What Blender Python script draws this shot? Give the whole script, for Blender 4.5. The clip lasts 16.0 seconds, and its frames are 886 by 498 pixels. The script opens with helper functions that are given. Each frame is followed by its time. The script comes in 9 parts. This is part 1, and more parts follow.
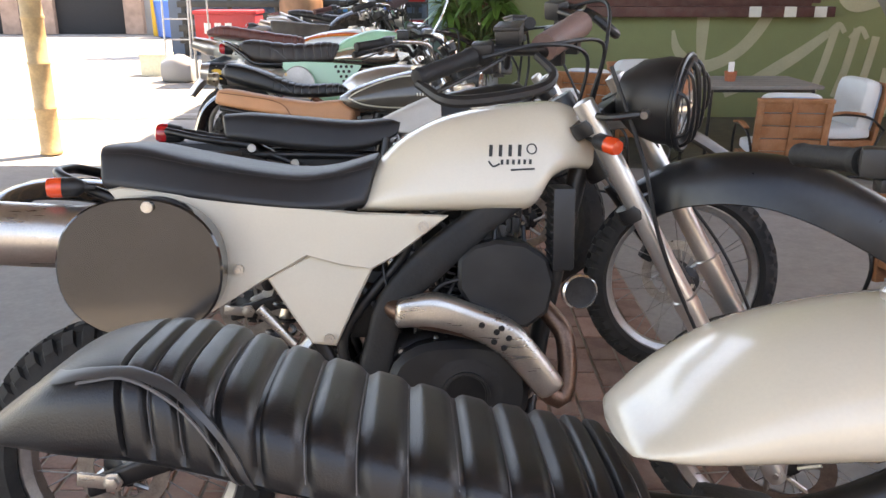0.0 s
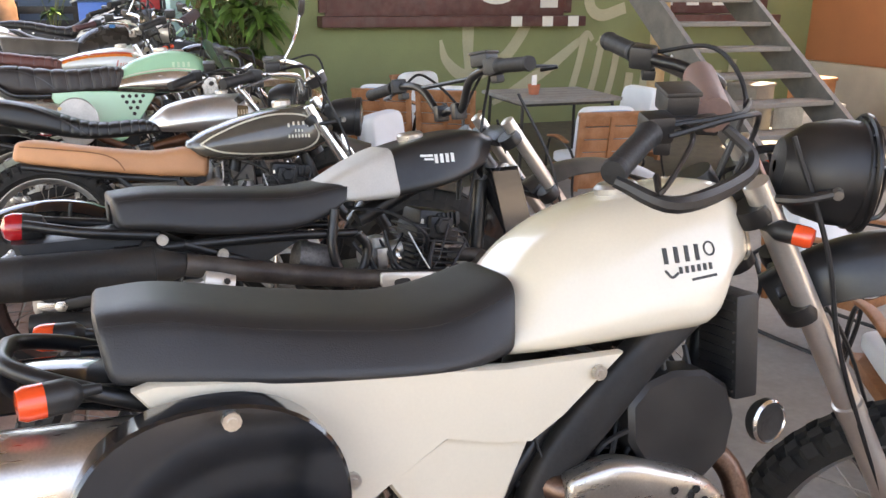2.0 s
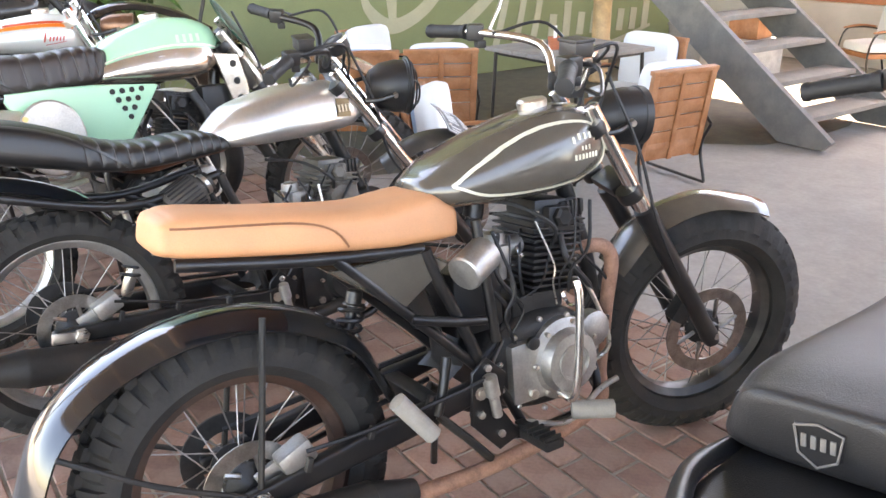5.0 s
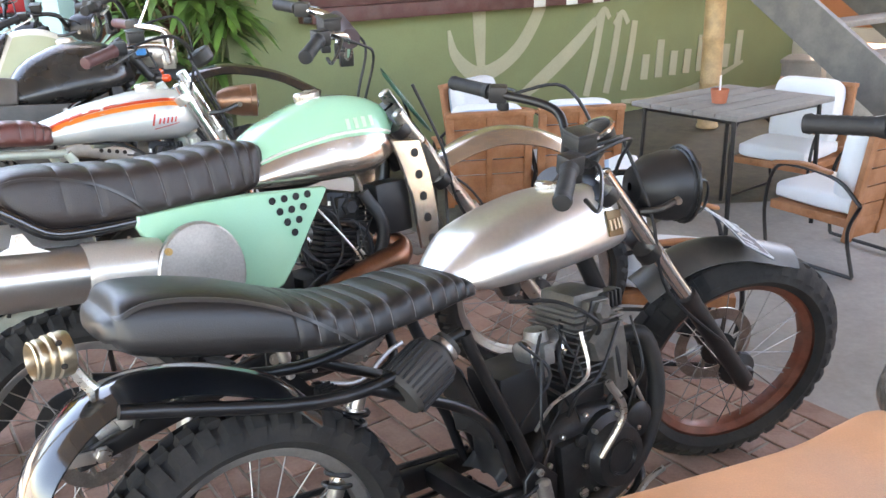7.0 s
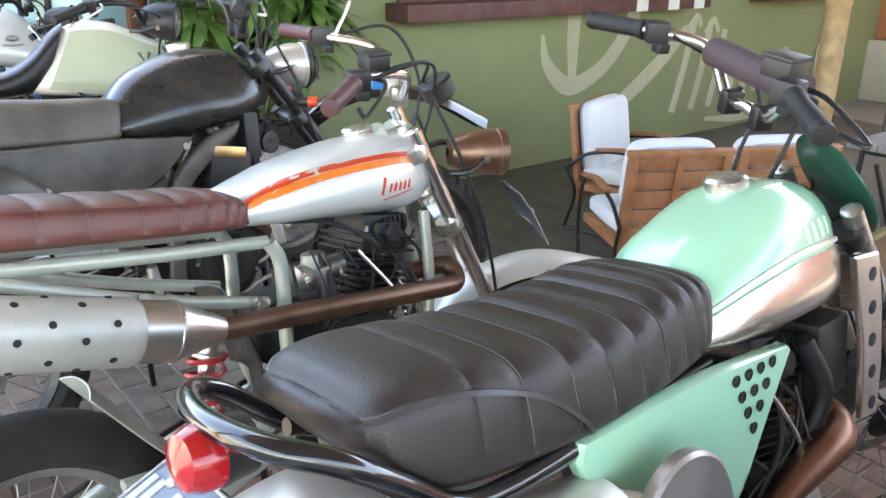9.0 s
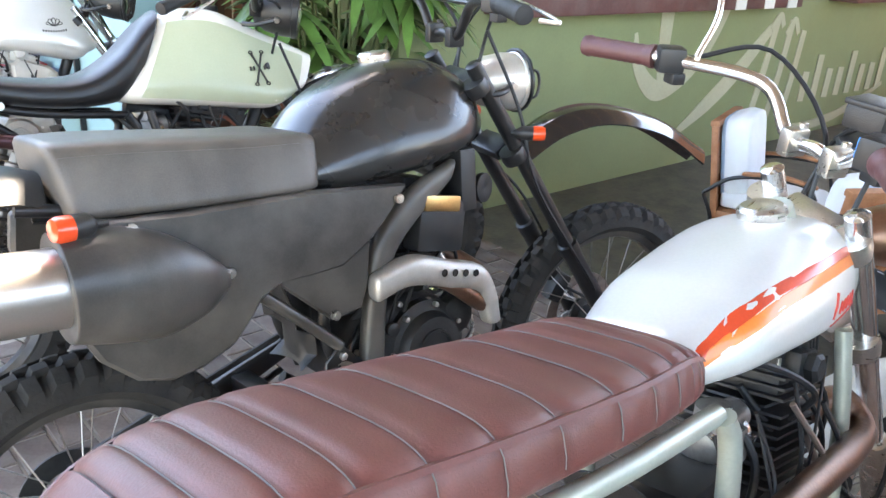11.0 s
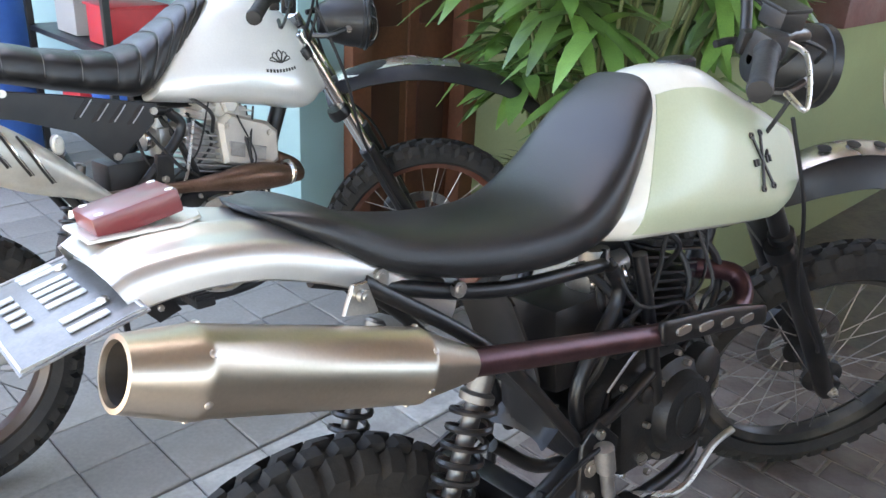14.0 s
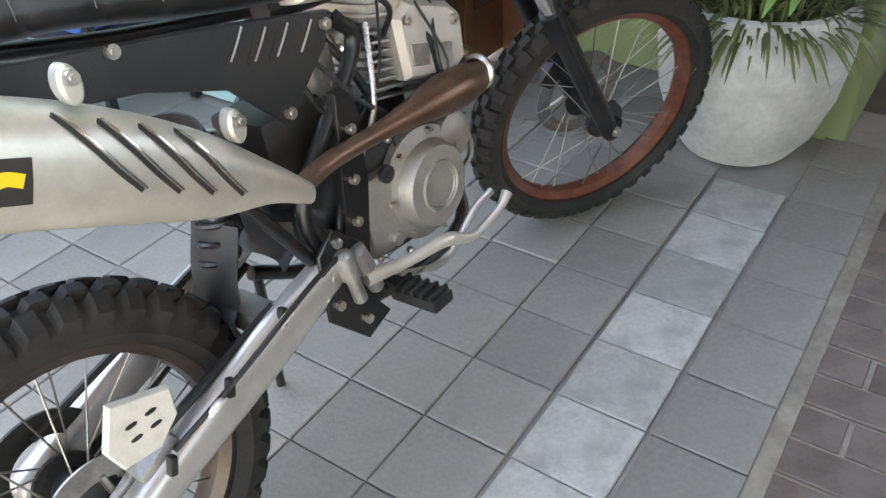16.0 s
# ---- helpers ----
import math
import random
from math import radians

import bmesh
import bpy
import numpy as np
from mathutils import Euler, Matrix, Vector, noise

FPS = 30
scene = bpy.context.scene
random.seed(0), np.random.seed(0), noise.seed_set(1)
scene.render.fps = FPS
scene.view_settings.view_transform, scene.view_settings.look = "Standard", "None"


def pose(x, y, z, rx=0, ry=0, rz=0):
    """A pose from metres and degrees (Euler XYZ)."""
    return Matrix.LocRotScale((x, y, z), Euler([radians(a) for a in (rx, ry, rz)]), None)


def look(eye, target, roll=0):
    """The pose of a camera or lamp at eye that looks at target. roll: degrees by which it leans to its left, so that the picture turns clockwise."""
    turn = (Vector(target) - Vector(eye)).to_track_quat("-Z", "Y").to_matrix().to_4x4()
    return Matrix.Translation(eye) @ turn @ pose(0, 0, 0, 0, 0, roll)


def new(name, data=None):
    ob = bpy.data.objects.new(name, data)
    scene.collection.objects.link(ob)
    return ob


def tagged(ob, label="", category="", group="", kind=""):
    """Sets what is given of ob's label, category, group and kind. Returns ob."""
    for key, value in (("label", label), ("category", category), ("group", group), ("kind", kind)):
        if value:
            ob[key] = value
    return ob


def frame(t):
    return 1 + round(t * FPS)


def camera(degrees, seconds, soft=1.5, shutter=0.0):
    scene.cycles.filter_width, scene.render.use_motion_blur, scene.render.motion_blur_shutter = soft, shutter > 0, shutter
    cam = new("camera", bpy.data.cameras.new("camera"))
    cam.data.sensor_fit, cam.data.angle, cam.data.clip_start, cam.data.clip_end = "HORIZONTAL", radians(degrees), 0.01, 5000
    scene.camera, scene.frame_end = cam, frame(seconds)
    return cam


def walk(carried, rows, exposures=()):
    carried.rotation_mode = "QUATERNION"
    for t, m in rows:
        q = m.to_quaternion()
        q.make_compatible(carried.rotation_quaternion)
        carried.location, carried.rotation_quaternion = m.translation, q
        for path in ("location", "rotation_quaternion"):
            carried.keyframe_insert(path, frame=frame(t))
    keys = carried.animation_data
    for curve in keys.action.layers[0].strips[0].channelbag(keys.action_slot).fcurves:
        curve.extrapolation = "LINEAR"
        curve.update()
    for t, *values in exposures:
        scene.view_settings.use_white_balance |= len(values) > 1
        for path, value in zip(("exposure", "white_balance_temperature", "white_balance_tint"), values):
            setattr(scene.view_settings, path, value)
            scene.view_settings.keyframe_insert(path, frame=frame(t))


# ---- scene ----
cam = camera(56.7, 16.0)
METRES, EYE, TILT, LEAN, TURN = 9.0, 1.35, -18.0, 0.0, 0.0
ROWS = [
    (0.0, 0.0, 0.0, 0.0, -0.0, 0.0, 0.0),
    (0.5, -0.0107, 0.0171, 0.0085, -3.92, 2.01, -0.82),
    (1.0, -0.0296, 0.0318, 0.0153, -6.84, 2.14, -1.27),
    (1.5, -0.0499, 0.0441, 0.0224, -13.15, 1.23, 3.23),
    (2.0, -0.0693, 0.0671, 0.0288, -19.72, -0.89, 5.66),
    (2.5, -0.0908, 0.0892, 0.0358, -23.95, -2.6, 5.61),
    (3.0, -0.1136, 0.1127, 0.0448, -27.01, -3.5, 9.7),
    (3.5, -0.1238, 0.1494, 0.0549, -29.87, -4.13, 10.88),
    (4.0, -0.1316, 0.1804, 0.0634, -32.36, -5.78, 9.01),
    (4.5, -0.1459, 0.21, 0.0736, -35.29, -6.78, 9.67),
    (5.0, -0.1551, 0.2441, 0.0829, -34.54, -6.98, 10.61),
    (7.5, -0.1646, 0.3842, 0.1328, -33.47, -4.26, 12.24),
    (8.0, -0.1721, 0.4192, 0.1454, -34.37, -4.67, 12.04),
    (8.5, -0.179, 0.457, 0.1556, -36.01, -5.5, 11.51),
    (9.0, -0.1827, 0.4927, 0.1689, -36.97, -5.94, 10.33),
    (11.5, -0.2067, 0.6208, 0.2072, -41.36, -8.09, 8.84),
    (12.0, -0.2144, 0.6435, 0.2173, -42.85, -8.23, 8.88),
    (12.5, -0.2157, 0.6769, 0.2273, -43.29, -8.33, 8.84),
    (13.0, -0.2179, 0.7098, 0.2377, -42.52, -8.41, 8.2),
    (13.5, -0.2216, 0.743, 0.2494, -42.97, -10.07, 9.0),
    (14.0, -0.2198, 0.7786, 0.2584, -43.76, -10.67, 9.77),
    (14.5, -0.2168, 0.8072, 0.2674, -43.81, -11.69, 8.62),
    (15.0, -0.2158, 0.8338, 0.2733, -48.18, -16.05, 9.72),
    (15.5, -0.2173, 0.8562, 0.2785, -49.47, -20.11, 12.09),
    (16.0, -0.2144, 0.8931, 0.2866, -54.29, -26.6, 17.49),
]
base = pose(0, 0, EYE, TILT, LEAN, TURN)
walk(cam, [(t, base @ pose(METRES * x, METRES * y, METRES * z, 90 + pitch, roll, yaw)) for t, x, y, z, yaw, pitch, roll in ROWS],
     exposures=[(0.0, 2.6, 8800, 19), (2.0, 3.0, 9100, 20), (2.5, 3.2, 9100, 20), (3.5, 3.36, 9000, 19), (4.0, 3.58, 8900, 19), (5.0, 3.84, 8700, 19), (8.5, 3.5, 8000, 14.5), (9.2, 3.52, 8000, 14), (11.5, 3.78, 7500, 14), (12.5, 3.6, 7700, 16), (13.0, 3.6, 7800, 17), (14.0, 3.38, 7800, 15), (15.0, 3.29, 8000, 14.5), (16.0, 3.3, 8700, 14)])

# ---- light ----
SUN_AZ, SUN_EL = 55.0, 58.0          # the sun stands ahead and to the right, high
world = bpy.data.worlds.new("sky")
scene.world = world
world.use_nodes = True
wn = world.node_tree
wn.nodes.clear()
sky = wn.nodes.new("ShaderNodeTexSky")
sky.sky_type = "NISHITA"
sky.sun_disc = False
sky.sun_elevation = radians(SUN_EL)
sky.sun_rotation = radians(SUN_AZ)
bgn = wn.nodes.new("ShaderNodeBackground")
bgn.inputs["Strength"].default_value = 0.15
won = wn.nodes.new("ShaderNodeOutputWorld")
wn.links.new(sky.outputs[0], bgn.inputs[0])
wn.links.new(bgn.outputs[0], won.inputs[0])
sun = new("sun", bpy.data.lights.new("sun", "SUN"))
sun.data.energy = 4.5
sun.data.angle = radians(0.6)
sun.data.color = (1.0, 0.95, 0.87)
sun.matrix_world = look((6 * math.sin(radians(SUN_AZ)), 6 * math.cos(radians(SUN_AZ)), 6 * math.tan(radians(SUN_EL))), (0, 0, 0))

# ---- materials ----
MATS = {}


def mat(name, col, rough=0.5, metal=0.0, var=0.15, scale=30.0, bump=0.0, fine=220.0, coat=0.0, dust=0.0, dustcol=(0.32, 0.28, 0.23), island=0.0, emit=0.0, spec=0.5, streak=0.0, dent=0.0):
    """Base colour varied by two noises, a dust layer, fine relief; streak: brushed lines along the piece; dent: soft waves of hand-worked sheet."""
    if name in MATS:
        return MATS[name]
    m = bpy.data.materials.new(name)
    m.use_nodes = True
    nt = m.node_tree
    b = nt.nodes["Principled BSDF"]
    tc = nt.nodes.new("ShaderNodeTexCoord")
    n1 = nt.nodes.new("ShaderNodeTexNoise")
    n1.inputs["Scale"].default_value = scale
    n1.inputs["Detail"].default_value = 5
    n2 = nt.nodes.new("ShaderNodeTexNoise")
    n2.inputs["Scale"].default_value = fine
    n2.inputs["Detail"].default_value = 3
    nt.links.new(tc.outputs["Object"], n1.inputs["Vector"])
    nt.links.new(tc.outputs["Object"], n2.inputs["Vector"])
    add = nt.nodes.new("ShaderNodeMath")
    add.operation = "MULTIPLY_ADD"
    nt.links.new(n2.outputs["Fac"], add.inputs[0])
    add.inputs[1].default_value = 0.45
    nt.links.new(n1.outputs["Fac"], add.inputs[2])
    ramp = nt.nodes.new("ShaderNodeValToRGB")
    ramp.color_ramp.elements[0].position = 0.42
    ramp.color_ramp.elements[1].position = 1.0
    lo = [max(0.0, c * (1 - var)) for c in col]
    hi = [min(1.0, c * (1 + var)) for c in col]
    ramp.color_ramp.elements[0].color = (*lo, 1)
    ramp.color_ramp.elements[1].color = (*hi, 1)
    nt.links.new(add.outputs[0], ramp.inputs[0])
    out = ramp.outputs[0]
    if island:
        oi = nt.nodes.new("ShaderNodeObjectInfo")
        geo = nt.nodes.new("ShaderNodeNewGeometry")
        ad = nt.nodes.new("ShaderNodeMath")
        ad.operation = "ADD"
        nt.links.new(oi.outputs["Random"], ad.inputs[0])
        nt.links.new(geo.outputs["Random Per Island"], ad.inputs[1])
        fr = nt.nodes.new("ShaderNodeMath")
        fr.operation = "FRACT"
        nt.links.new(ad.outputs[0], fr.inputs[0])
        mr = nt.nodes.new("ShaderNodeMapRange")
        mr.inputs["To Min"].default_value = 1 - island
        mr.inputs["To Max"].default_value = 1 + island
        nt.links.new(fr.outputs[0], mr.inputs["Value"])
        mul = nt.nodes.new("ShaderNodeMix")
        mul.data_type, mul.blend_type = "RGBA", "MULTIPLY"
        mul.inputs[0].default_value = 1.0
        nt.links.new(out, mul.inputs[6])
        nt.links.new(mr.outputs[0], mul.inputs[7])
        out = mul.outputs[2]
    if dust:
        n3 = nt.nodes.new("ShaderNodeTexNoise")
        n3.inputs["Scale"].default_value = 9.0
        n3.inputs["Detail"].default_value = 8
        nt.links.new(tc.outputs["Object"], n3.inputs["Vector"])
        r3 = nt.nodes.new("ShaderNodeMapRange")
        r3.inputs["From Min"].default_value = 0.42
        r3.inputs["From Max"].default_value = 0.75
        r3.inputs["To Max"].default_value = dust
        nt.links.new(n3.outputs["Fac"], r3.inputs["Value"])
        mx = nt.nodes.new("ShaderNodeMix")
        mx.data_type = "RGBA"
        mx.inputs[7].default_value = (*dustcol, 1)
        nt.links.new(r3.outputs[0], mx.inputs[0])
        nt.links.new(out, mx.inputs[6])
        out = mx.outputs[2]
    nt.links.new(out, b.inputs["Base Color"])
    rr = nt.nodes.new("ShaderNodeMapRange")
    rr.inputs["To Min"].default_value = max(0.02, rough * 0.8)
    rr.inputs["To Max"].default_value = min(1.0, rough * 1.25)
    nt.links.new(n1.outputs["Fac"], rr.inputs["Value"])
    nt.links.new(rr.outputs[0], b.inputs["Roughness"])
    b.inputs["Metallic"].default_value = metal
    b.inputs["Specular IOR Level"].default_value = spec
    if coat:
        b.inputs["Coat Weight"].default_value = coat
        b.inputs["Coat Roughness"].default_value = 0.08
    if emit:
        b.inputs["Emission Color"].default_value = (*col, 1)
        b.inputs["Emission Strength"].default_value = emit
    if streak:
        mp = nt.nodes.new("ShaderNodeMapping")
        mp.inputs["Scale"].default_value = (4.0, 90.0, 90.0)
        n4 = nt.nodes.new("ShaderNodeTexNoise")
        n4.inputs["Scale"].default_value = 2.0
        n4.inputs["Detail"].default_value = 4
        nt.links.new(tc.outputs["Object"], mp.inputs["Vector"])
        nt.links.new(mp.outputs[0], n4.inputs["Vector"])
        ra = nt.nodes.new("ShaderNodeMath")
        ra.operation = "MULTIPLY_ADD"
        nt.links.new(n4.outputs["Fac"], ra.inputs[0])
        ra.inputs[1].default_value = streak
        nt.links.new(rr.outputs[0], ra.inputs[2])
        rs = nt.nodes.new("ShaderNodeMath")
        rs.operation = "SUBTRACT"
        rs.use_clamp = True
        nt.links.new(ra.outputs[0], rs.inputs[0])
        rs.inputs[1].default_value = streak * 0.5
        nt.links.new(rs.outputs[0], b.inputs["Roughness"])
    normal = None
    if dent:
        n5 = nt.nodes.new("ShaderNodeTexNoise")
        n5.inputs["Scale"].default_value = 9.0
        n5.inputs["Detail"].default_value = 2
        nt.links.new(tc.outputs["Object"], n5.inputs["Vector"])
        b5 = nt.nodes.new("ShaderNodeBump")
        b5.inputs["Strength"].default_value = dent
        b5.inputs["Distance"].default_value = 0.02
        nt.links.new(n5.outputs["Fac"], b5.inputs["Height"])
        nt.links.new(b5.outputs[0], b.inputs["Normal"])
        normal = b5.outputs[0]
    if bump:
        bp = nt.nodes.new("ShaderNodeBump")
        bp.inputs["Strength"].default_value = bump
        bp.inputs["Distance"].default_value = 0.002
        nt.links.new(n2.outputs["Fac"], bp.inputs["Height"])
        if normal:
            nt.links.new(normal, bp.inputs["Normal"])
        nt.links.new(bp.outputs[0], b.inputs["Normal"])
    MATS[name] = m
    return m


RUBBER = mat("tyre_rubber", (0.019, 0.018, 0.0175), 0.8, var=0.35, scale=14, bump=0.5, fine=120, dust=0.35, dustcol=(0.075, 0.066, 0.056), spec=0.35)
GRIP = mat("grip_rubber", (0.012, 0.012, 0.0125), 0.62, bump=0.4, fine=260)
BLACKFRAME = mat("black_powder_coat", (0.008, 0.008, 0.009), 0.32, var=0.3, bump=0.15, fine=400, dust=0.05)
BLACKGLOSS = mat("gloss_black_paint", (0.008, 0.009, 0.011), 0.12, var=0.3, coat=0.8, dust=0.05)
BLACKPLASTIC = mat("black_plastic", (0.011, 0.011, 0.012), 0.42, var=0.25, bump=0.2, fine=500, dust=0.06)
MATTEBLACK = mat("matte_black_metal", (0.014, 0.014, 0.014), 0.58, metal=0.0, var=0.4, bump=0.3, fine=150, dust=0.2, dustcol=(0.1, 0.065, 0.04), spec=0.4)
CHROME = mat("worn_chrome", (0.78, 0.76, 0.73), 0.17, metal=0.95, var=0.12, scale=18, dust=0.06, dustcol=(0.45, 0.4, 0.35))
STEEL = mat("brushed_steel", (0.55, 0.51, 0.46), 0.3, metal=0.92, var=0.25, scale=12, bump=0.1, fine=300, streak=0.25)
ALU = mat("cast_aluminium", (0.42, 0.41, 0.39), 0.45, metal=0.9, var=0.25, scale=25, bump=0.35, fine=160, dust=0.25)
ALUDARK = mat("dark_cast_metal", (0.028, 0.028, 0.029), 0.46, metal=0.5, var=0.4, scale=25, bump=0.35, fine=160, dust=0.1, dustcol=(0.2, 0.17, 0.14))
RUSTPIPE = mat("heat_stained_pipe", (0.2, 0.12, 0.085), 0.38, metal=0.85, var=0.5, scale=9, bump=0.2, dust=0.2, dustcol=(0.12, 0.09, 0.1))
SPOKE = mat("spoke_steel", (0.3, 0.28, 0.26), 0.42, metal=0.9, var=0.3)
RIM = mat("rim_aluminium", (0.5, 0.49, 0.47), 0.35, metal=0.9, var=0.2, dust=0.3)
BLACKRIM = mat("black_rim", (0.02, 0.02, 0.02), 0.35, var=0.3, dust=0.3)
COPPERRIM = mat("rust_brown_rim", (0.16, 0.05, 0.03), 0.4, metal=0.3, var=0.4, dust=0.2)
REDLENS = mat("red_lens", (0.42, 0.012, 0.015), 0.15, var=0.1, coat=0.6)
AMBER = mat("amber_lens", (0.8, 0.075, 0.02), 0.2, var=0.1, coat=0.6)
LENSGLASS = mat("headlight_glass", (0.5, 0.52, 0.52), 0.08, metal=0.85, var=0.3, scale=60)
LEATHER = mat("black_leather", (0.0125, 0.012, 0.0125), 0.36, var=0.3, scale=10, bump=0.22, fine=420, dust=0.08, dustcol=(0.06, 0.056, 0.052))
VINYL = mat("black_vinyl", (0.018, 0.0172, 0.0178), 0.45, var=0.25, scale=8, bump=0.28, fine=480, dust=0.1, dustcol=(0.075, 0.068, 0.064))
TAN = mat("tan_leather", (0.58, 0.27, 0.13), 0.55, var=0.18, scale=7, bump=0.18, fine=420, dust=0.12, dustcol=(0.4, 0.2, 0.1))
BROWN = mat("oxblood_leather", (0.13, 0.042, 0.035), 0.4, var=0.25, scale=7, bump=0.18, fine=420, dust=0.06)
# dust layer strengthened so that it also gives the vinyl's pale sky sheen
GREYVINYL = mat("dusty_sheen_vinyl", (0.098, 0.084, 0.071), 0.42, var=0.4, scale=9, bump=0.2, fine=480, dust=0.4, dustcol=(0.13, 0.112, 0.095))
STITCH = mat("grey_thread", (0.16, 0.15, 0.145), 0.85)
CREAM = mat("cream_paint", (0.68, 0.6, 0.475), 0.22, var=0.05, scale=5, coat=0.7, dust=0.08, dustcol=(0.5, 0.42, 0.32))
CREAMFLAT = mat("cream_plastic", (0.68, 0.6, 0.475), 0.38, var=0.05, scale=5, coat=0.2, dust=0.1, dustcol=(0.5, 0.42, 0.32))
OLIVE = mat("olive_grey_paint", (0.07, 0.061, 0.05), 0.22, var=0.12, scale=6, coat=0.6, dust=0.1)
PINLINE = mat("pale_pinstripe", (0.62, 0.58, 0.46), 0.4)
BLACKTANK = mat("satin_black_tank", (0.012, 0.012, 0.012), 0.38, var=0.35, coat=0.1, dust=0.12, dustcol=(0.08, 0.075, 0.07))
SILVERPAINT = mat("silver_paint", (0.66, 0.66, 0.63), 0.32, metal=0.35, var=0.08, scale=6, coat=0.5, dust=0.06)
RAWSTEEL = mat("raw_polished_steel", (0.68, 0.645, 0.6), 0.27, metal=0.9, var=0.22, scale=5, bump=0.05, fine=90, dust=0.12, dustcol=(0.3, 0.22, 0.16))
MINT = mat("mint_green_paint", (0.33, 0.62, 0.42), 0.2, var=0.05, scale=5, coat=0.8, dust=0.05)
ORANGE = mat("orange_stripe", (0.8, 0.2, 0.03), 0.3, coat=0.4)
REDSTRIPE = mat("red_stripe", (0.6, 0.06, 0.02), 0.3, coat=0.4)
# real dust, plus the plastic's light sheen painted in with it
GREYPANEL = mat("dusty_sheen_plastic", (0.055, 0.05, 0.045), 0.33, var=0.35, scale=6, bump=0.12, fine=300, dust=0.55, dustcol=(0.165, 0.148, 0.128))
PALEGREEN = mat("pale_green_panel", (0.44, 0.47, 0.32), 0.35, var=0.08, scale=5, coat=0.3)
IVORY = mat("ivory_paint", (0.76, 0.73, 0.64), 0.2, var=0.04, coat=0.7, dust=0.04)
FRAMEGREEN = mat("grey_green_frame_paint", (0.42, 0.45, 0.38), 0.35, metal=0.3, var=0.12, coat=0.3, dust=0.15)
PLATEBLACK = mat("number_plate_black", (0.03, 0.035, 0.04), 0.4, var=0.3, dust=0.35, dustcol=(0.3, 0.33, 0.36))
PLATEBLUE = mat("number_plate_blue", (0.1, 0.16, 0.23), 0.4, var=0.3, dust=0.5, dustcol=(0.26, 0.33, 0.4))
PLATEINK = mat("number_plate_characters", (0.6, 0.62, 0.62), 0.5, var=0.3, scale=60, dust=0.4, dustcol=(0.25, 0.27, 0.29))
BRASS = mat("aged_brass", (0.55, 0.36, 0.16), 0.3, metal=1.0, var=0.25, scale=14)
REDSPRING = mat("red_spring", (0.45, 0.02, 0.02), 0.35, coat=0.4)
WHITEPLASTIC = mat("white_plastic", (0.75, 0.75, 0.72), 0.4)
LOGODARK = mat("dark_emblem", (0.03, 0.028, 0.025), 0.5)
LOGORED = mat("red_emblem", (0.6, 0.05, 0.03), 0.4)
LOGOWHITE = mat("white_emblem", (0.75, 0.75, 0.72), 0.5)
YELLOW = mat("yellow_sticker", (0.8, 0.5, 0.02), 0.4)
BRAKEDISC = mat("brake_disc_steel", (0.4, 0.38, 0.35), 0.3, metal=1.0, var=0.3, scale=40)
CABLE = mat("cable_sheath", (0.012, 0.012, 0.013), 0.5)
MAROONLENS = mat("dusty_maroon_lens", (0.16, 0.02, 0.022), 0.3, var=0.2, coat=0.3, dust=0.3, dustcol=(0.25, 0.12, 0.12))

CANSTEEL = mat("warm_brushed_can", (0.58, 0.54, 0.49), 0.32, metal=0.92, var=0.1, scale=5, bump=0.03, fine=300)
PALEMETAL = mat("pale_satin_metal", (0.68, 0.64, 0.58), 0.38, metal=0.65, var=0.14, scale=6, bump=0.06, fine=240, dust=0.12, dustcol=(0.36, 0.3, 0.25))
FORKALLOY = mat("satin_fork_alloy", (0.62, 0.58, 0.53), 0.3, metal=0.8, var=0.1, scale=14)
POLISHED = mat("bright_worn_metal", (0.74, 0.7, 0.64), 0.34, metal=0.6, var=0.16, scale=6, bump=0.06, fine=240, dust=0.15, dustcol=(0.34, 0.27, 0.21))
# black piping greyed so that its highlight line is in the colour
PIPING = mat("highlight_grey_piping", (0.05, 0.048, 0.047), 0.3, var=0.1)

# ---- shape tools: each gives (vertices, faces) ----
def catmull(pts, steps):
    p = np.array(pts, float)
    if len(p) < 3 or steps <= 1:
        if steps <= 1:
            return p
        return np.array([p[0] + (p[-1] - p[0]) * k / steps for k in range(steps + 1)])
    q = np.vstack([2 * p[0] - p[1], p, 2 * p[-1] - p[-2]])
    out = []
    for i in range(1, len(q) - 2):
        a, b, c, d = q[i - 1], q[i], q[i + 1], q[i + 2]
        for k in range(steps):
            t = k / steps
            out.append(0.5 * (2 * b + (c - a) * t + (2 * a - 5 * b + 4 * c - d) * t * t + (3 * b - a - 3 * c + d) * t ** 3))
    out.append(p[-1])
    return np.array(out)


def rings(R, close=True, caps=True):
    """Skin over a list of equal rings."""
    n, m = len(R), len(R[0])
    V = [tuple(v) for r in R for v in r]
    F = []
    for i in range(n - 1):
        for j in range(m if close else m - 1):
            k = (j + 1) % m
            F.append((i * m + j, i * m + k, (i + 1) * m + k, (i + 1) * m + j))
    if caps:
        F.append(tuple(reversed(range(m))))
        F.append(tuple(range((n - 1) * m, n * m)))
    return V, F


def join(*gs):
    V, F = [], []
    for v, f in gs:
        o = len(V)
        V += list(v)
        F += [tuple(i + o for i in q) for q in f]
    return V, F


def moved(g, m):
    return [tuple(m @ Vector(v)) for v in g[0]], g[1]


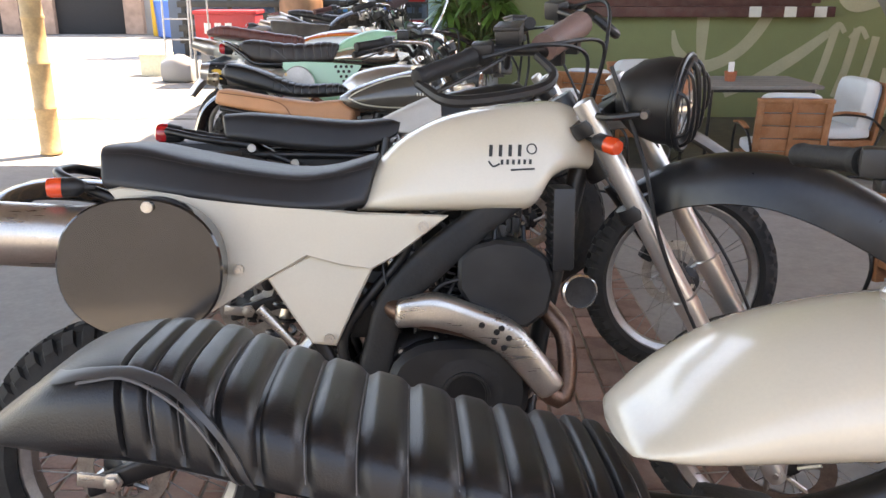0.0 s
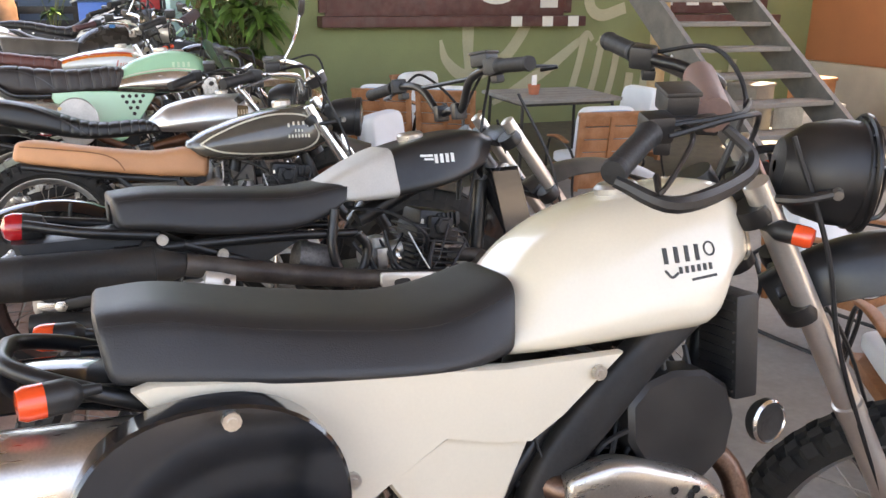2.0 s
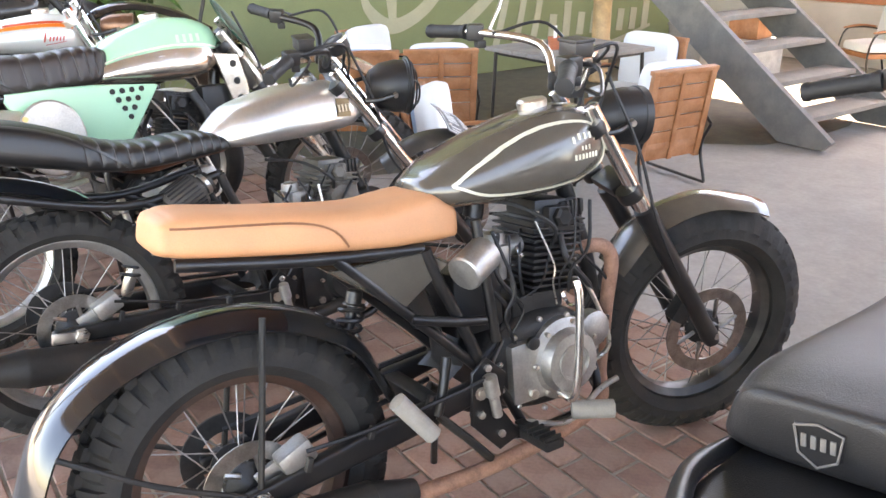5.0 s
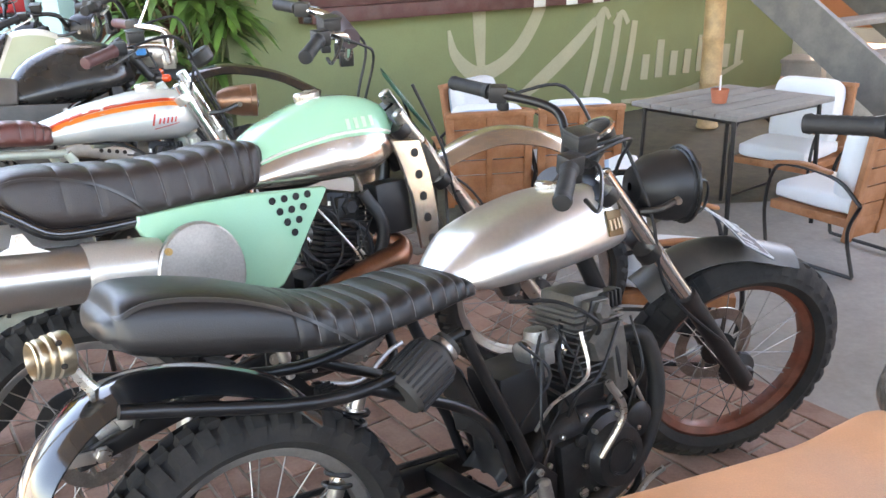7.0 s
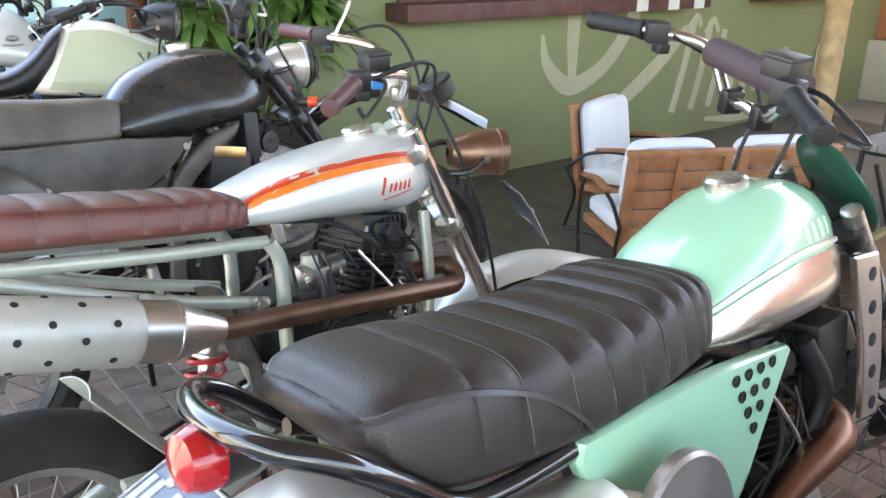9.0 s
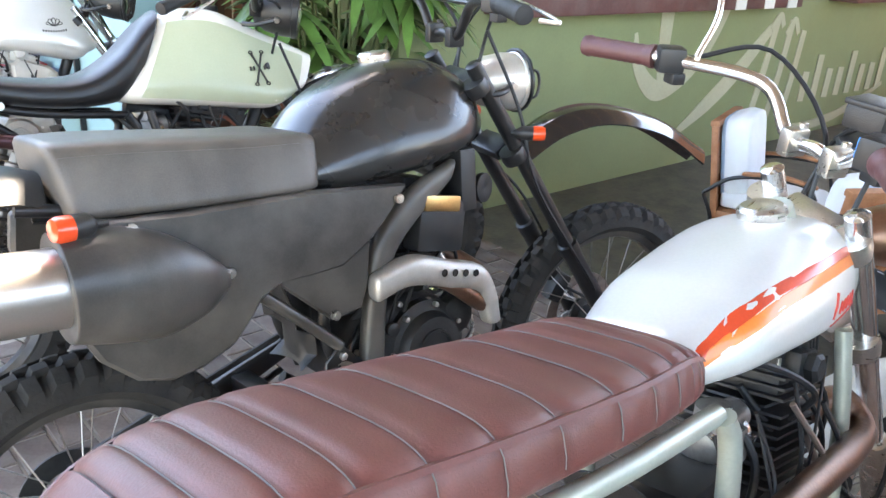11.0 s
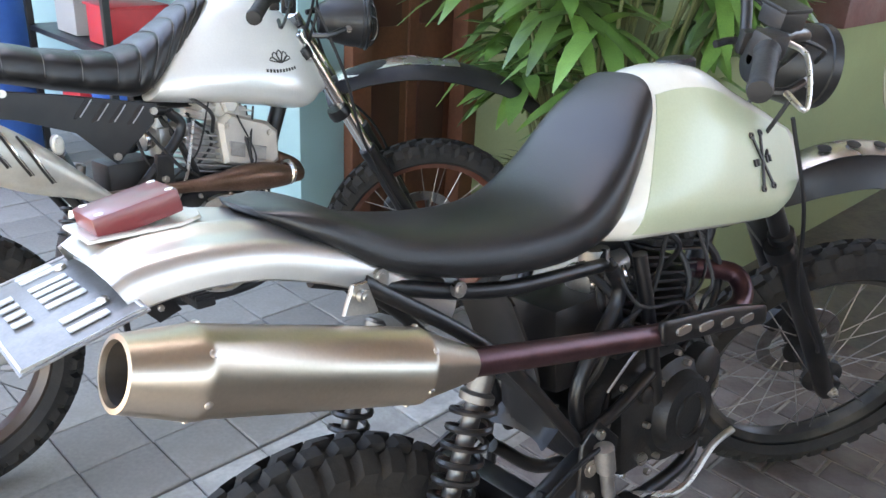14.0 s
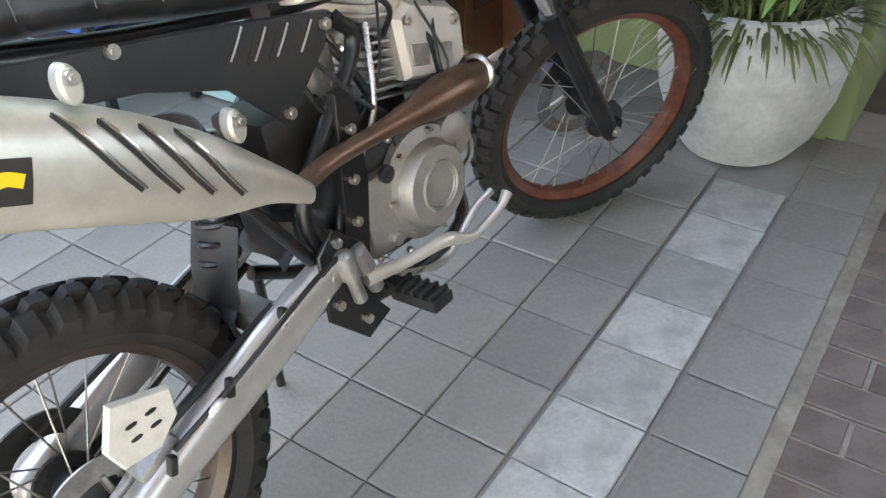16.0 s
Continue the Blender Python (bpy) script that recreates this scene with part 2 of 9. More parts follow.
def loft(st, steps=5, n=28, e=2.6, rnd=0.012, ribs=None, taper=0.0, crown=0.0):
    """Body over stations (top x, top z, bottom x, bottom z, half width), with rounded ends; ribs: (count, from, to, depth)."""
    s = catmull([r[:5] for r in st], steps)
    N = len(s)
    R = []
    ang = [2 * math.pi * (j + 0.5) / n for j in range(n)]

    def ring(row, sc, push, u):
        xt, zt, xb, zb, w = row
        cx, cz, hx, hz = (xt + xb) / 2, (zt + zb) / 2, (xt - xb) / 2, (zt - zb) / 2
        out = []
        for a in ang:
            c, q = math.cos(a), math.sin(a)
            y = math.copysign(abs(c) ** (2 / e), c)
            z = math.copysign(abs(q) ** (2 / e), q)
            dz = 0.0
            if ribs and ribs[1] <= u <= ribs[2] and z > -0.55:
                ph = (u - ribs[1]) / (ribs[2] - ribs[1]) * ribs[0]
                dz = -ribs[3] * abs(math.cos(math.pi * ph)) ** 10
            k = sc * (1 + dz / max(abs(hz), 0.02))
            out.append((cx + hx * z * k + push[0], y * w * sc * (1 + dz / max(w, 0.03)) * (1 + taper * z), cz + hz * z * k + push[1] + crown * (1 - y * y) * max(z, 0)))
        return out
    d0 = np.array([(s[0][0] + s[0][2]) - (s[1][0] + s[1][2]), (s[0][1] + s[0][3]) - (s[1][1] + s[1][3])])
    d1 = np.array([(s[-1][0] + s[-1][2]) - (s[-2][0] + s[-2][2]), (s[-1][1] + s[-1][3]) - (s[-2][1] + s[-2][3])])
    d0 /= max(np.linalg.norm(d0), 1e-6)
    d1 /= max(np.linalg.norm(d1), 1e-6)

    def shrink(row, k):
        h = max(abs(row[1] - row[3]) / 2, 0.02)
        return 1 - rnd * (1 - math.cos(k)) / min(h, max(row[4], 0.02))
    for k in (1.5, 1.0, 0.5):
        R.append(ring(s[0], shrink(s[0], k), d0 * rnd * math.sin(k), 0))
    for i in range(N):
        R.append(ring(s[i], 1, (0, 0), i / (N - 1)))
    for k in (0.5, 1.0, 1.5):
        R.append(ring(s[-1], shrink(s[-1], k), d1 * rnd * math.sin(k), 1))
    return rings(R)


def tube(pts, r, n=10, steps=6, caps=True):
    p = catmull(pts, steps)
    rr = catmull([[a] for a in r], steps)[:, 0] if isinstance(r, (list, tuple)) else [r] * len(p)
    R = []
    t0 = Vector(p[1]) - Vector(p[0])
    up = Vector((0, 0, 1)) if abs(t0.normalized().z) < 0.9 else Vector((0, 1, 0))
    side = t0.cross(up).normalized()
    for i in range(len(p)):
        t = Vector(p[min(i + 1, len(p) - 1)]) - Vector(p[max(i - 1, 0)])
        t.normalize()
        side = (side - t * side.dot(t)).normalized()
        o = t.cross(side)
        R.append([Vector(p[i]) + (side * math.cos(2 * math.pi * j / n) + o * math.sin(2 * math.pi * j / n)) * rr[i] for j in range(n)])
    return rings(R, caps=caps)


def lathe(prof, origin, axis, n=32, caps=True, sx=1.0):
    """Turned shape: profile rows (radius, height along the axis)."""
    q = Vector(axis).to_track_quat("Z", "Y")
    R = [[Vector(origin) + q @ Vector((r * math.cos(2 * math.pi * j / n) * sx, r * math.sin(2 * math.pi * j / n), h)) for j in range(n)] for r, h in prof]
    return rings(R, caps=caps)


def box(c, s, bev=0.004, rot=(0, 0, 0)):
    bm = bmesh.new()
    bmesh.ops.create_cube(bm, size=1)
    bmesh.ops.scale(bm, vec=s, verts=bm.verts)
    if bev:
        bmesh.ops.bevel(bm, geom=bm.edges[:], offset=bev, segments=2, affect="EDGES", profile=0.6)
    bmesh.ops.transform(bm, matrix=pose(*c, *rot), verts=bm.verts)
    bm.verts.index_update()
    g = [tuple(v.co) for v in bm.verts], [tuple(v.index for v in f.verts) for f in bm.faces]
    bm.free()
    return g


def plate(poly, y, thick, bev=0.003, bulge=0.0):
    """A sheet cut to a side-view outline (x, z), with bevelled rims, its outer face at y towards -y."""
    P = [Vector((a, b)) for a, b in poly]
    c = sum(P, Vector((0, 0))) / len(P)
    ins = [p + (c - p).normalized() * bev for p in P]
    V = [(p.x, y + thick, p.y) for p in P] + [(p.x, y + bev, p.y) for p in P] + [(p.x, y, p.y) for p in ins]
    n = len(P)
    F = []
    for k in (0, 1):
        for j in range(n):
            i = (j + 1) % n
            F.append((k * n + j, k * n + i, (k + 1) * n + i, (k + 1) * n + j))
    F.append(tuple(range(2 * n, 3 * n)))
    F.append(tuple(reversed(range(n))))
    return V, F


def fender(path, w, drop=0.03, thick=0.003, n=10, steps=6):
    """A curved guard along a side-view path (x, z); w: half width at each point or one; its sides fall by drop."""
    p = catmull(path, steps)
    ws = catmull([[a] for a in w], steps)[:, 0] if isinstance(w, (list, tuple)) else [w] * len(p)
    R = []
    for i in range(len(p)):
        t = p[min(i + 1, len(p) - 1)] - p[max(i - 1, 0)]
        t = t / np.linalg.norm(t)
        nx, nz = -t[1], t[0]
        if nz < 0 and abs(nz) > 0.05:
            nx, nz = -nx, -nz
        ring = []
        for sgn in (1, -1):
            for j in range(n + 1):
                a = (j / n * 2 - 1) * sgn
                d = -drop * abs(a) ** 2.4 - (thick if sgn < 0 else 0)
                ring.append((p[i][0] + nx * d, a * (ws[i] - (thick if sgn < 0 else 0)), p[i][1] + nz * d))
        R.append(ring)
    return rings(R)


def pressed_guard(path, ws, prof, thick):
    """A sheet-metal guard along a side-view path (x, z); prof: half cross-section (y, lift) scaled in width by ws."""
    p = catmull(path, 6)
    w = catmull([[a] for a in ws], 6)[:, 0]
    half = catmull(prof, 3)
    full = [(-a, c) for a, c in half[::-1]] + [(a, c) for a, c in half[1:]]
    R = []
    for i in range(len(p)):
        t = p[min(i + 1, len(p) - 1)] - p[max(i - 1, 0)]
        t = t / np.linalg.norm(t)
        nx, nz = (-t[1], t[0]) if t[0] > 0 else (t[1], -t[0])
        ring = [(p[i][0] + nx * c, a * w[i], p[i][1] + nz * c) for a, c in full]
        ring += [(p[i][0] + nx * (c - thick), a * (w[i] - thick / 0.104), p[i][1] + nz * (c - thick)) for a, c in full[::-1]]
        R.append(ring)
    return rings(R)


def sheet_on(st, line, width, e=2.6, lift=0.0012, steps=4, side=-1, taper=-0.08):
    """A thin ribbon that lies on the side of a lofted body, along a side-view line."""
    s = catmull([r[:5] for r in st], 8)
    p = catmull(line, steps) if steps > 1 else np.array(line, float)

    def surf(x, z):
        best, ans = 9, (0.1,)
        for xt, zt, xb, zb, w in s:
            h = np.array([xt - xb, zt - zb]) / 2
            c = np.array([xt + xb, zt + zb]) / 2
            L = np.linalg.norm(h)
            v = np.array([x, z]) - c
            a = v @ h / L / L
            d = abs(v[0] * h[1] - v[1] * h[0]) / L
            if d < best:
                best, ans = d, w * max(0.0, 1 - min(0.999, abs(a)) ** e) ** (1 / e) * (1 + taper * a)
        return ans if not isinstance(ans, tuple) else ans[0]
    R = []
    for i in range(len(p)):
        t = p[min(i + 1, len(p) - 1)] - p[max(i - 1, 0)]
        t = t / max(np.linalg.norm(t), 1e-6)
        nn = np.array([-t[1], t[0]])
        row = []
        for k in (-0.5, 0.0, 0.5):
            q = p[i] + nn * width * k
            row.append((q[0], side * (surf(q[0], q[1]) + lift), q[1]))
        row += [(v[0], v[1] - side * 0.004, v[2]) for v in reversed(row)]
        R.append(row)
    return rings(R)


def side_sheet(st, u0, u1, v0, v1, e=2.6, lift=0.002, side=-1, taper=-0.08, nu=14, nv=10, slant=0.0):
    """A thin panel that covers part of the side of a lofted body; u along it, v from bottom (-1) to top (1)."""
    s = catmull([r[:5] for r in st], 12)
    N = len(s) - 1
    R = []
    for i in range(nu + 1):
        row = []
        for j in range(nv + 1):
            v = v0 + (v1 - v0) * j / nv
            f = min(1.0, max(0.0, u0 + (u1 - u0) * i / nu + slant * v)) * N
            k = min(int(f), N - 1)
            xt, zt, xb, zb, w = s[k] + (s[k + 1] - s[k]) * (f - k)
            y = w * max(0.0, 1 - abs(v) ** e) ** (1 / e) * (1 + taper * v) + lift
            row.append(((xt + xb) / 2 + (xt - xb) / 2 * v, side * y, (zt + zb) / 2 + (zt - zb) / 2 * v))
        row += [(a, b - side * 0.006, c) for a, b, c in reversed(row)]
        R.append(row)
    return rings(R)


def make(name, g, smooth=True):
    me = bpy.data.meshes.new(name)
    me.from_pydata([tuple(v) for v in g[0]], [], g[1])
    bm = bmesh.new()
    bm.from_mesh(me)
    bmesh.ops.recalc_face_normals(bm, faces=bm.faces)
    bm.to_mesh(me)
    bm.free()
    if smooth:
        me.polygons.foreach_set("use_smooth", [True] * len(me.polygons))
        me.set_sharp_from_angle(angle=radians(38))
    me.update()
    return me


def part(name, g, material, parent, label="", m=None, smooth=True):
    """One mesh object under a thing or a part."""
    me = g if isinstance(g, bpy.types.Mesh) else make(name, g, smooth)
    if not me.materials:
        me.materials.append(material)
    ob = new(name, me)
    ob.parent = parent
    if m is not None:
        ob.matrix_basis = m
    if label:
        ob["label"] = label
    return ob


def thing(name, label, category, m=None, group="", kind=""):
    ob = new(name)
    ob.empty_display_size = 0.1
    if m is not None:
        ob.matrix_basis = m
    return tagged(ob, label, category, group, kind)


def solid(name, g, material, label, category, m=None, group="", kind="", smooth=True):
    me = g if isinstance(g, bpy.types.Mesh) else make(name, g, smooth)
    if not me.materials:
        me.materials.append(material)
    ob = new(name, me)
    if m is not None:
        ob.matrix_basis = m
    return tagged(ob, label, category, group, kind)

# ---- motorcycles: x ahead, y to the left, z up, the origin on the ground ----
WHEELMESH = {}


def tyre_geo(R, w, rimr, kind):
    """A tyre as one skin, its blocks raised out of it."""
    if kind == "road":
        rows, N, hgt, fill = [], 1, 0.0, 0
        cs = [math.cos(math.pi * k / 16) for k in range(17)]
        angs = [(i / 64, 0) for i in range(64)]
    else:
        knob = kind == "knobby"
        N, hgt, fill = (40, 0.014, 0.56) if knob else (36, 0.007, 0.74)
        rows = [(-0.84, -0.46), (-0.38, -0.05), (0.05, 0.38), (0.46, 0.84)] if knob else [(-0.88, -0.36), (-0.3, 0.3), (0.36, 0.88)]
        cs = [-1.0, -0.95]
        for a, c in rows:
            cs += [a, a + 0.012, (a + c) / 2, c - 0.012, c]
        cs += [0.95, 1.0]
        angs = []
        for i in range(N):
            angs += [(i + f) / N for f in (0, 0.03, 0.25, 0.5, 0.53, 0.75)]
    body = R - (hgt if kind != "road" else 0)

    def base_r(c):
        return rimr + (body - rimr) * max(0.0, 1 - abs(c) ** 2.3) ** 0.6
    V, F = [], []
    angs = [a[0] if isinstance(a, tuple) else a for a in angs]
    for t in angs:
        for c in cs:
            r = base_r(c)
            up = 0.0
            for ri, (a, b) in enumerate(rows):
                if a + 0.006 < c < b - 0.006:
                    ph = (t * N + (0.5 if ri % 2 else 0)) % 1.0
                    if 0.02 < ph < fill:
                        up = hgt
            r += up
            a = 2 * math.pi * t
            V.append((r * math.cos(a), c * w * (1.0 if abs(c) < 0.99 else 0.62) * (1.06 if up else 1.0), r * math.sin(a)))
    m, n = len(cs), len(angs)
    for i in range(n):
        for j in range(m - 1):
            k = (i + 1) % n
            F.append((i * m + j, i * m + j + 1, k * m + j + 1, k * m + j))
    return V, F


def wheel(bike, at, R, w, rimr, kind, rim_mat, m, disc=0.0, discside=-1, hub_mat=None, nsp=28):
    key = (R, w, rimr, kind)
    if key not in WHEELMESH:
        rimp = [(rimr - 0.004, -w * 0.5), (rimr + 0.01, -w * 0.5), (rimr + 0.006, -w * 0.42), (rimr - 0.012, -w * 0.3), (rimr - 0.018, 0), (rimr - 0.012, w * 0.3), (rimr + 0.006, w * 0.42), (rimr + 0.01, w * 0.5), (rimr - 0.004, w * 0.5), (rimr - 0.022, w * 0.3), (rimr - 0.027, 0), (rimr - 0.022, -w * 0.3), (rimr - 0.004, -w * 0.5)]
        WHEELMESH[key] = (make("tyre", tyre_geo(R, w, rimr, kind)), rimp, {})
    tm, rimp, cache = WHEELMESH[key]
    hubp = [(0.012, -0.075), (0.02, -0.07), (0.05, -0.055), (0.052, -0.045), (0.03, -0.04), (0.028, 0.04), (0.052, 0.045), (0.05, 0.055), (0.02, 0.07), (0.012, 0.075)]
    hm = hub_mat or ALUDARK
    hub = part("wheel", lathe(hubp, (0, 0, 0), (0, 1, 0), 24), hm, bike, "spoked wheel with a %s tyre" % {"knobby": "knobby off-road", "block": "chunky block-tread", "road": "smooth road"}[kind], m=m @ pose(*at))
    part("tyre", tm, RUBBER, hub)
    if ("rim", rim_mat.name) not in cache:
        cache[("rim", rim_mat.name)] = make("rim", lathe(rimp, (0, 0, 0), (0, 1, 0), 56, caps=False))
    part("rim", cache[("rim", rim_mat.name)], rim_mat, hub)
    if "spoke" not in cache:
        a = math.radians(360 / nsp * 1.7)
        p0 = (0.048 * math.cos(a), -0.05, 0.048 * math.sin(a))
        cache["spoke"] = make("spoke", tube([p0, (rimr - 0.018, -0.004, 0)], 0.0017, n=5, steps=2))
        p1 = (0.048 * math.cos(-a), 0.05, 0.048 * math.sin(-a))
        cache["spoke2"] = make("spoke", tube([p1, (rimr - 0.018, 0.004, 0)], 0.0017, n=5, steps=2))
    for i in range(nsp):
        part("spoke", cache["spoke" if i % 2 else "spoke2"], SPOKE, hub, m=pose(0, 0, 0, 0, 360 / nsp * i + (5 if i % 4 < 2 else -2), 0))
    if disc:
        gs = [lathe([(disc - 0.035, -0.002), (disc, -0.002), (disc, 0.002), (disc - 0.035, 0.002), (disc - 0.035, -0.002)], (0, discside * 0.072, 0), (0, 1, 0), 48, caps=False)]
        part("brake_disc", gs[0], BRAKEDISC, hub)
        for i in range(6):
            b = 2 * math.pi * i / 6
            part("disc_arm", tube([(0.04 * math.cos(b), discside * 0.072, 0.04 * math.sin(b)), ((disc - 0.03) * math.cos(b + 0.3), discside * 0.072, (disc - 0.03) * math.sin(b + 0.3))], 0.006, n=6, steps=2), BRAKEDISC, hub)
    return hub


def bolt(bike, x, y, z, r=0.009, material=None, m=None):
    return part("bolt", join(lathe([(0.0005, -0.008), (r * 0.5, -0.008), (r * 0.55, -0.005), (r, -0.005), (r, 0.004)], (0, 0, 0), (0, 1, 0), 10)), material or STEEL, bike, m=(m or Matrix()) @ pose(x, y, z))


def spring(a, b, r, wire, turns, n=6):
    a, b = Vector(a), Vector(b)
    d = (b - a).normalized()
    s = d.cross(Vector((0, 1, 0))).normalized()
    o = d.cross(s)
    k = int(turns * 12)
    return tube([a + (b - a) * i / k + (s * math.cos(2 * math.pi * i / 12) + o * math.sin(2 * math.pi * i / 12)) * r for i in range(k + 1)], wire, n=n, steps=1)


def shock(bike, a, b, r=0.03, spring_mat=None, body_mat=None, turns=8, res=False):
    a, b = Vector(a), Vector(b)
    L = (b - a).length
    sh = part("shock_absorber", lathe([(0.012, 0), (0.018, 0.005), (0.018, 0.03), (r * 0.85, 0.035), (r * 0.85, L * 0.12), (r * 0.45, L * 0.13), (r * 0.45, L * 0.62), (r * 0.62, L * 0.63), (r * 0.62, L * 0.95), (0.012, L)], a, b - a, 18), body_mat or STEEL, bike)
    part("spring", spring(a + (b - a) * 0.13, a + (b - a) * 0.8, r, 0.0052, turns), spring_mat or BLACKFRAME, sh)
    if res:
        part("reservoir", lathe([(0.005, 0), (0.024, 0.004), (0.026, 0.02), (0.026, 0.12), (0.022, 0.128), (0.005, 0.13)], a + Vector((-0.055, -0.02, -0.18)), (0.02, 0, 1), 20), BLACKFRAME, sh)
    return sh


def handlebar(bike, S, hx, hz, s):
    """Bar with grips, levers, switchgear, cables; hx, hz: the clamp."""
    wd, rise, back = s.get("bar_w", 0.38), s.get("rise", 0.09), s.get("back", 0.13)
    bm = s.get("bar_mat", BLACKFRAME)
    pts = [(hx - back, -wd, hz + rise - 0.01), (hx - back * 0.62, -wd + 0.14, hz + rise), (hx - 0.01, -0.13, hz + rise * 0.8), (hx, -0.06, hz), (hx, 0, hz), (hx, 0.06, hz), (hx - 0.01, 0.13, hz + rise * 0.8), (hx - back * 0.62, wd - 0.14, hz + rise), (hx - back, wd, hz + rise - 0.01)]
    bar = part("handlebar", tube(pts, 0.011, n=12), bm, bike, m=S)
    if s.get("crossbar"):
        part("crossbar", tube([(hx - 0.01, -0.14, hz + rise * 0.82), (hx - 0.01, 0.14, hz + rise * 0.82)], 0.006, n=8, steps=2), bm, bar)
    if s.get("pad"):
        ph = s.get("pad_half", 0.1)
        part("bar_pad", tube([(hx, -ph, hz + rise * 0.75), (hx, ph, hz + rise * 0.75)], [0.028, 0.028], n=14, steps=2), s["pad"], bar, "round padded sleeve")
    gm = s.get("grip_mat", GRIP)
    for sg in (-1, 1):
        a = Vector((hx - back, sg * wd, hz + rise - 0.01))
        b = Vector((hx - back * 0.62, sg * (wd - 0.14), hz + rise))
        d = b - a
        pr = [(0.004, -0.012), (0.017, -0.01), (0.019, 0.0)]
        for k in range(9):
            pr += [(0.0165, 0.006 + k * 0.0125), (0.0175, 0.012 + k * 0.0125)]
        pr += [(0.02, 0.121), (0.02, 0.128), (0.012, 0.13)]
        part("grip", lathe(pr, a, d, 18), gm, bar)
        c = a + d.normalized() * 0.155
        part("switch_housing", join(box((c.x, c.y, c.z), (0.045, 0.04, 0.042), 0.008, (0, 0, -sg * 20)), box((c.x + 0.012, c.y - sg * 0.004, c.z - 0.03), (0.025, 0.03, 0.02), 0.005)), BLACKPLASTIC, bar)
        if s.get("lever", True):
            part("lever", tube([c + Vector((0.035, -sg * 0.02, 0)), c + Vector((0.05, sg * 0.03, -0.004)), a + Vector((0.06, sg * 0.03, -0.012)), a + Vector((0.055, -sg * 0.02, -0.014))], [0.0055, 0.0042, 0.004, 0.005], n=8), s.get("lever_mat", BLACKFRAME), bar)
    c = Vector((hx - back * 0.4, -(wd - 0.2), hz + rise + 0.022))
    part("brake_fluid_reservoir", join(box(c, (0.05, 0.055, 0.032), 0.006, (0, 0, 15)), box(c + Vector((0, 0, 0.018)), (0.054, 0.059, 0.008), 0.003, (0, 0, 15))), BLACKPLASTIC, bar)
    for sg in (-1, 1):
        part("bar_clamp", join(box((hx, sg * 0.045, hz - 0.005), (0.04, 0.025, 0.045), 0.006), lathe([(0.007, 0.015), (0.007, 0.024), (0.002, 0.025)], (hx + 0.013, sg * 0.045, hz), (0, 0, 1), 8)), s.get("clamp_mat", BLACKFRAME), bar)
    for y0, y1, dz in ((-0.22, -0.05, 0.1), (0.22, 0.05, 0.12), (-0.18, 0.03, 0.06)) if s.get("loops", True) else ((-0.16, -0.05, -0.2), (0.16, 0.05, -0.25)):
        part("cable", tube([(hx - back * 0.5, y0, hz + rise), (hx + 0.03, y0 * 0.8, hz + rise + dz * 0.2), (hx + 0.075, y1 * 1.2, hz + 0.0), (hx + 0.05, y1, hz - 0.12), (hx + 0.02, y1 * 0.6, hz - 0.25)], 0.0042, n=6, steps=6), CABLE, bar)
    if s.get("guard"):
        for sg in (-1, 1):
            part("lever_guard", tube([(hx - back, sg * (wd + 0.012), hz + rise - 0.02), (hx - back + 0.08, sg * (wd + 0.02), hz + rise - 0.045), (hx + 0.03, sg * (wd - 0.1), hz + rise - 0.055), (hx + 0.05, sg * (wd - 0.16), hz + rise - 0.04), (hx + 0.01, sg * (wd - 0.17), hz + rise - 0.005)], [0.009, 0.012, 0.012, 0.01, 0.008], n=8), BLACKPLASTIC, bar)
    if s.get("mirror"):
        for sg in s["mirror"]:
            a = Vector((hx - back * 0.5, sg * (wd - 0.17), hz + rise + 0.01))
            b = a + Vector((0.06, sg * 0.1, 0.2))
            mm = part("mirror", tube([a, a + Vector((0.04, sg * 0.02, 0.08)), b], 0.005, n=8), CHROME, bar)
            part("mirror_head", lathe([(0.004, -0.016), (0.035, -0.014), (0.05, -0.002), (0.048, 0.003), (0.044, 0.001), (0.003, 0.001)], b, (-1, 0, 0.1), 24), BLACKPLASTIC, mm)
    return bar


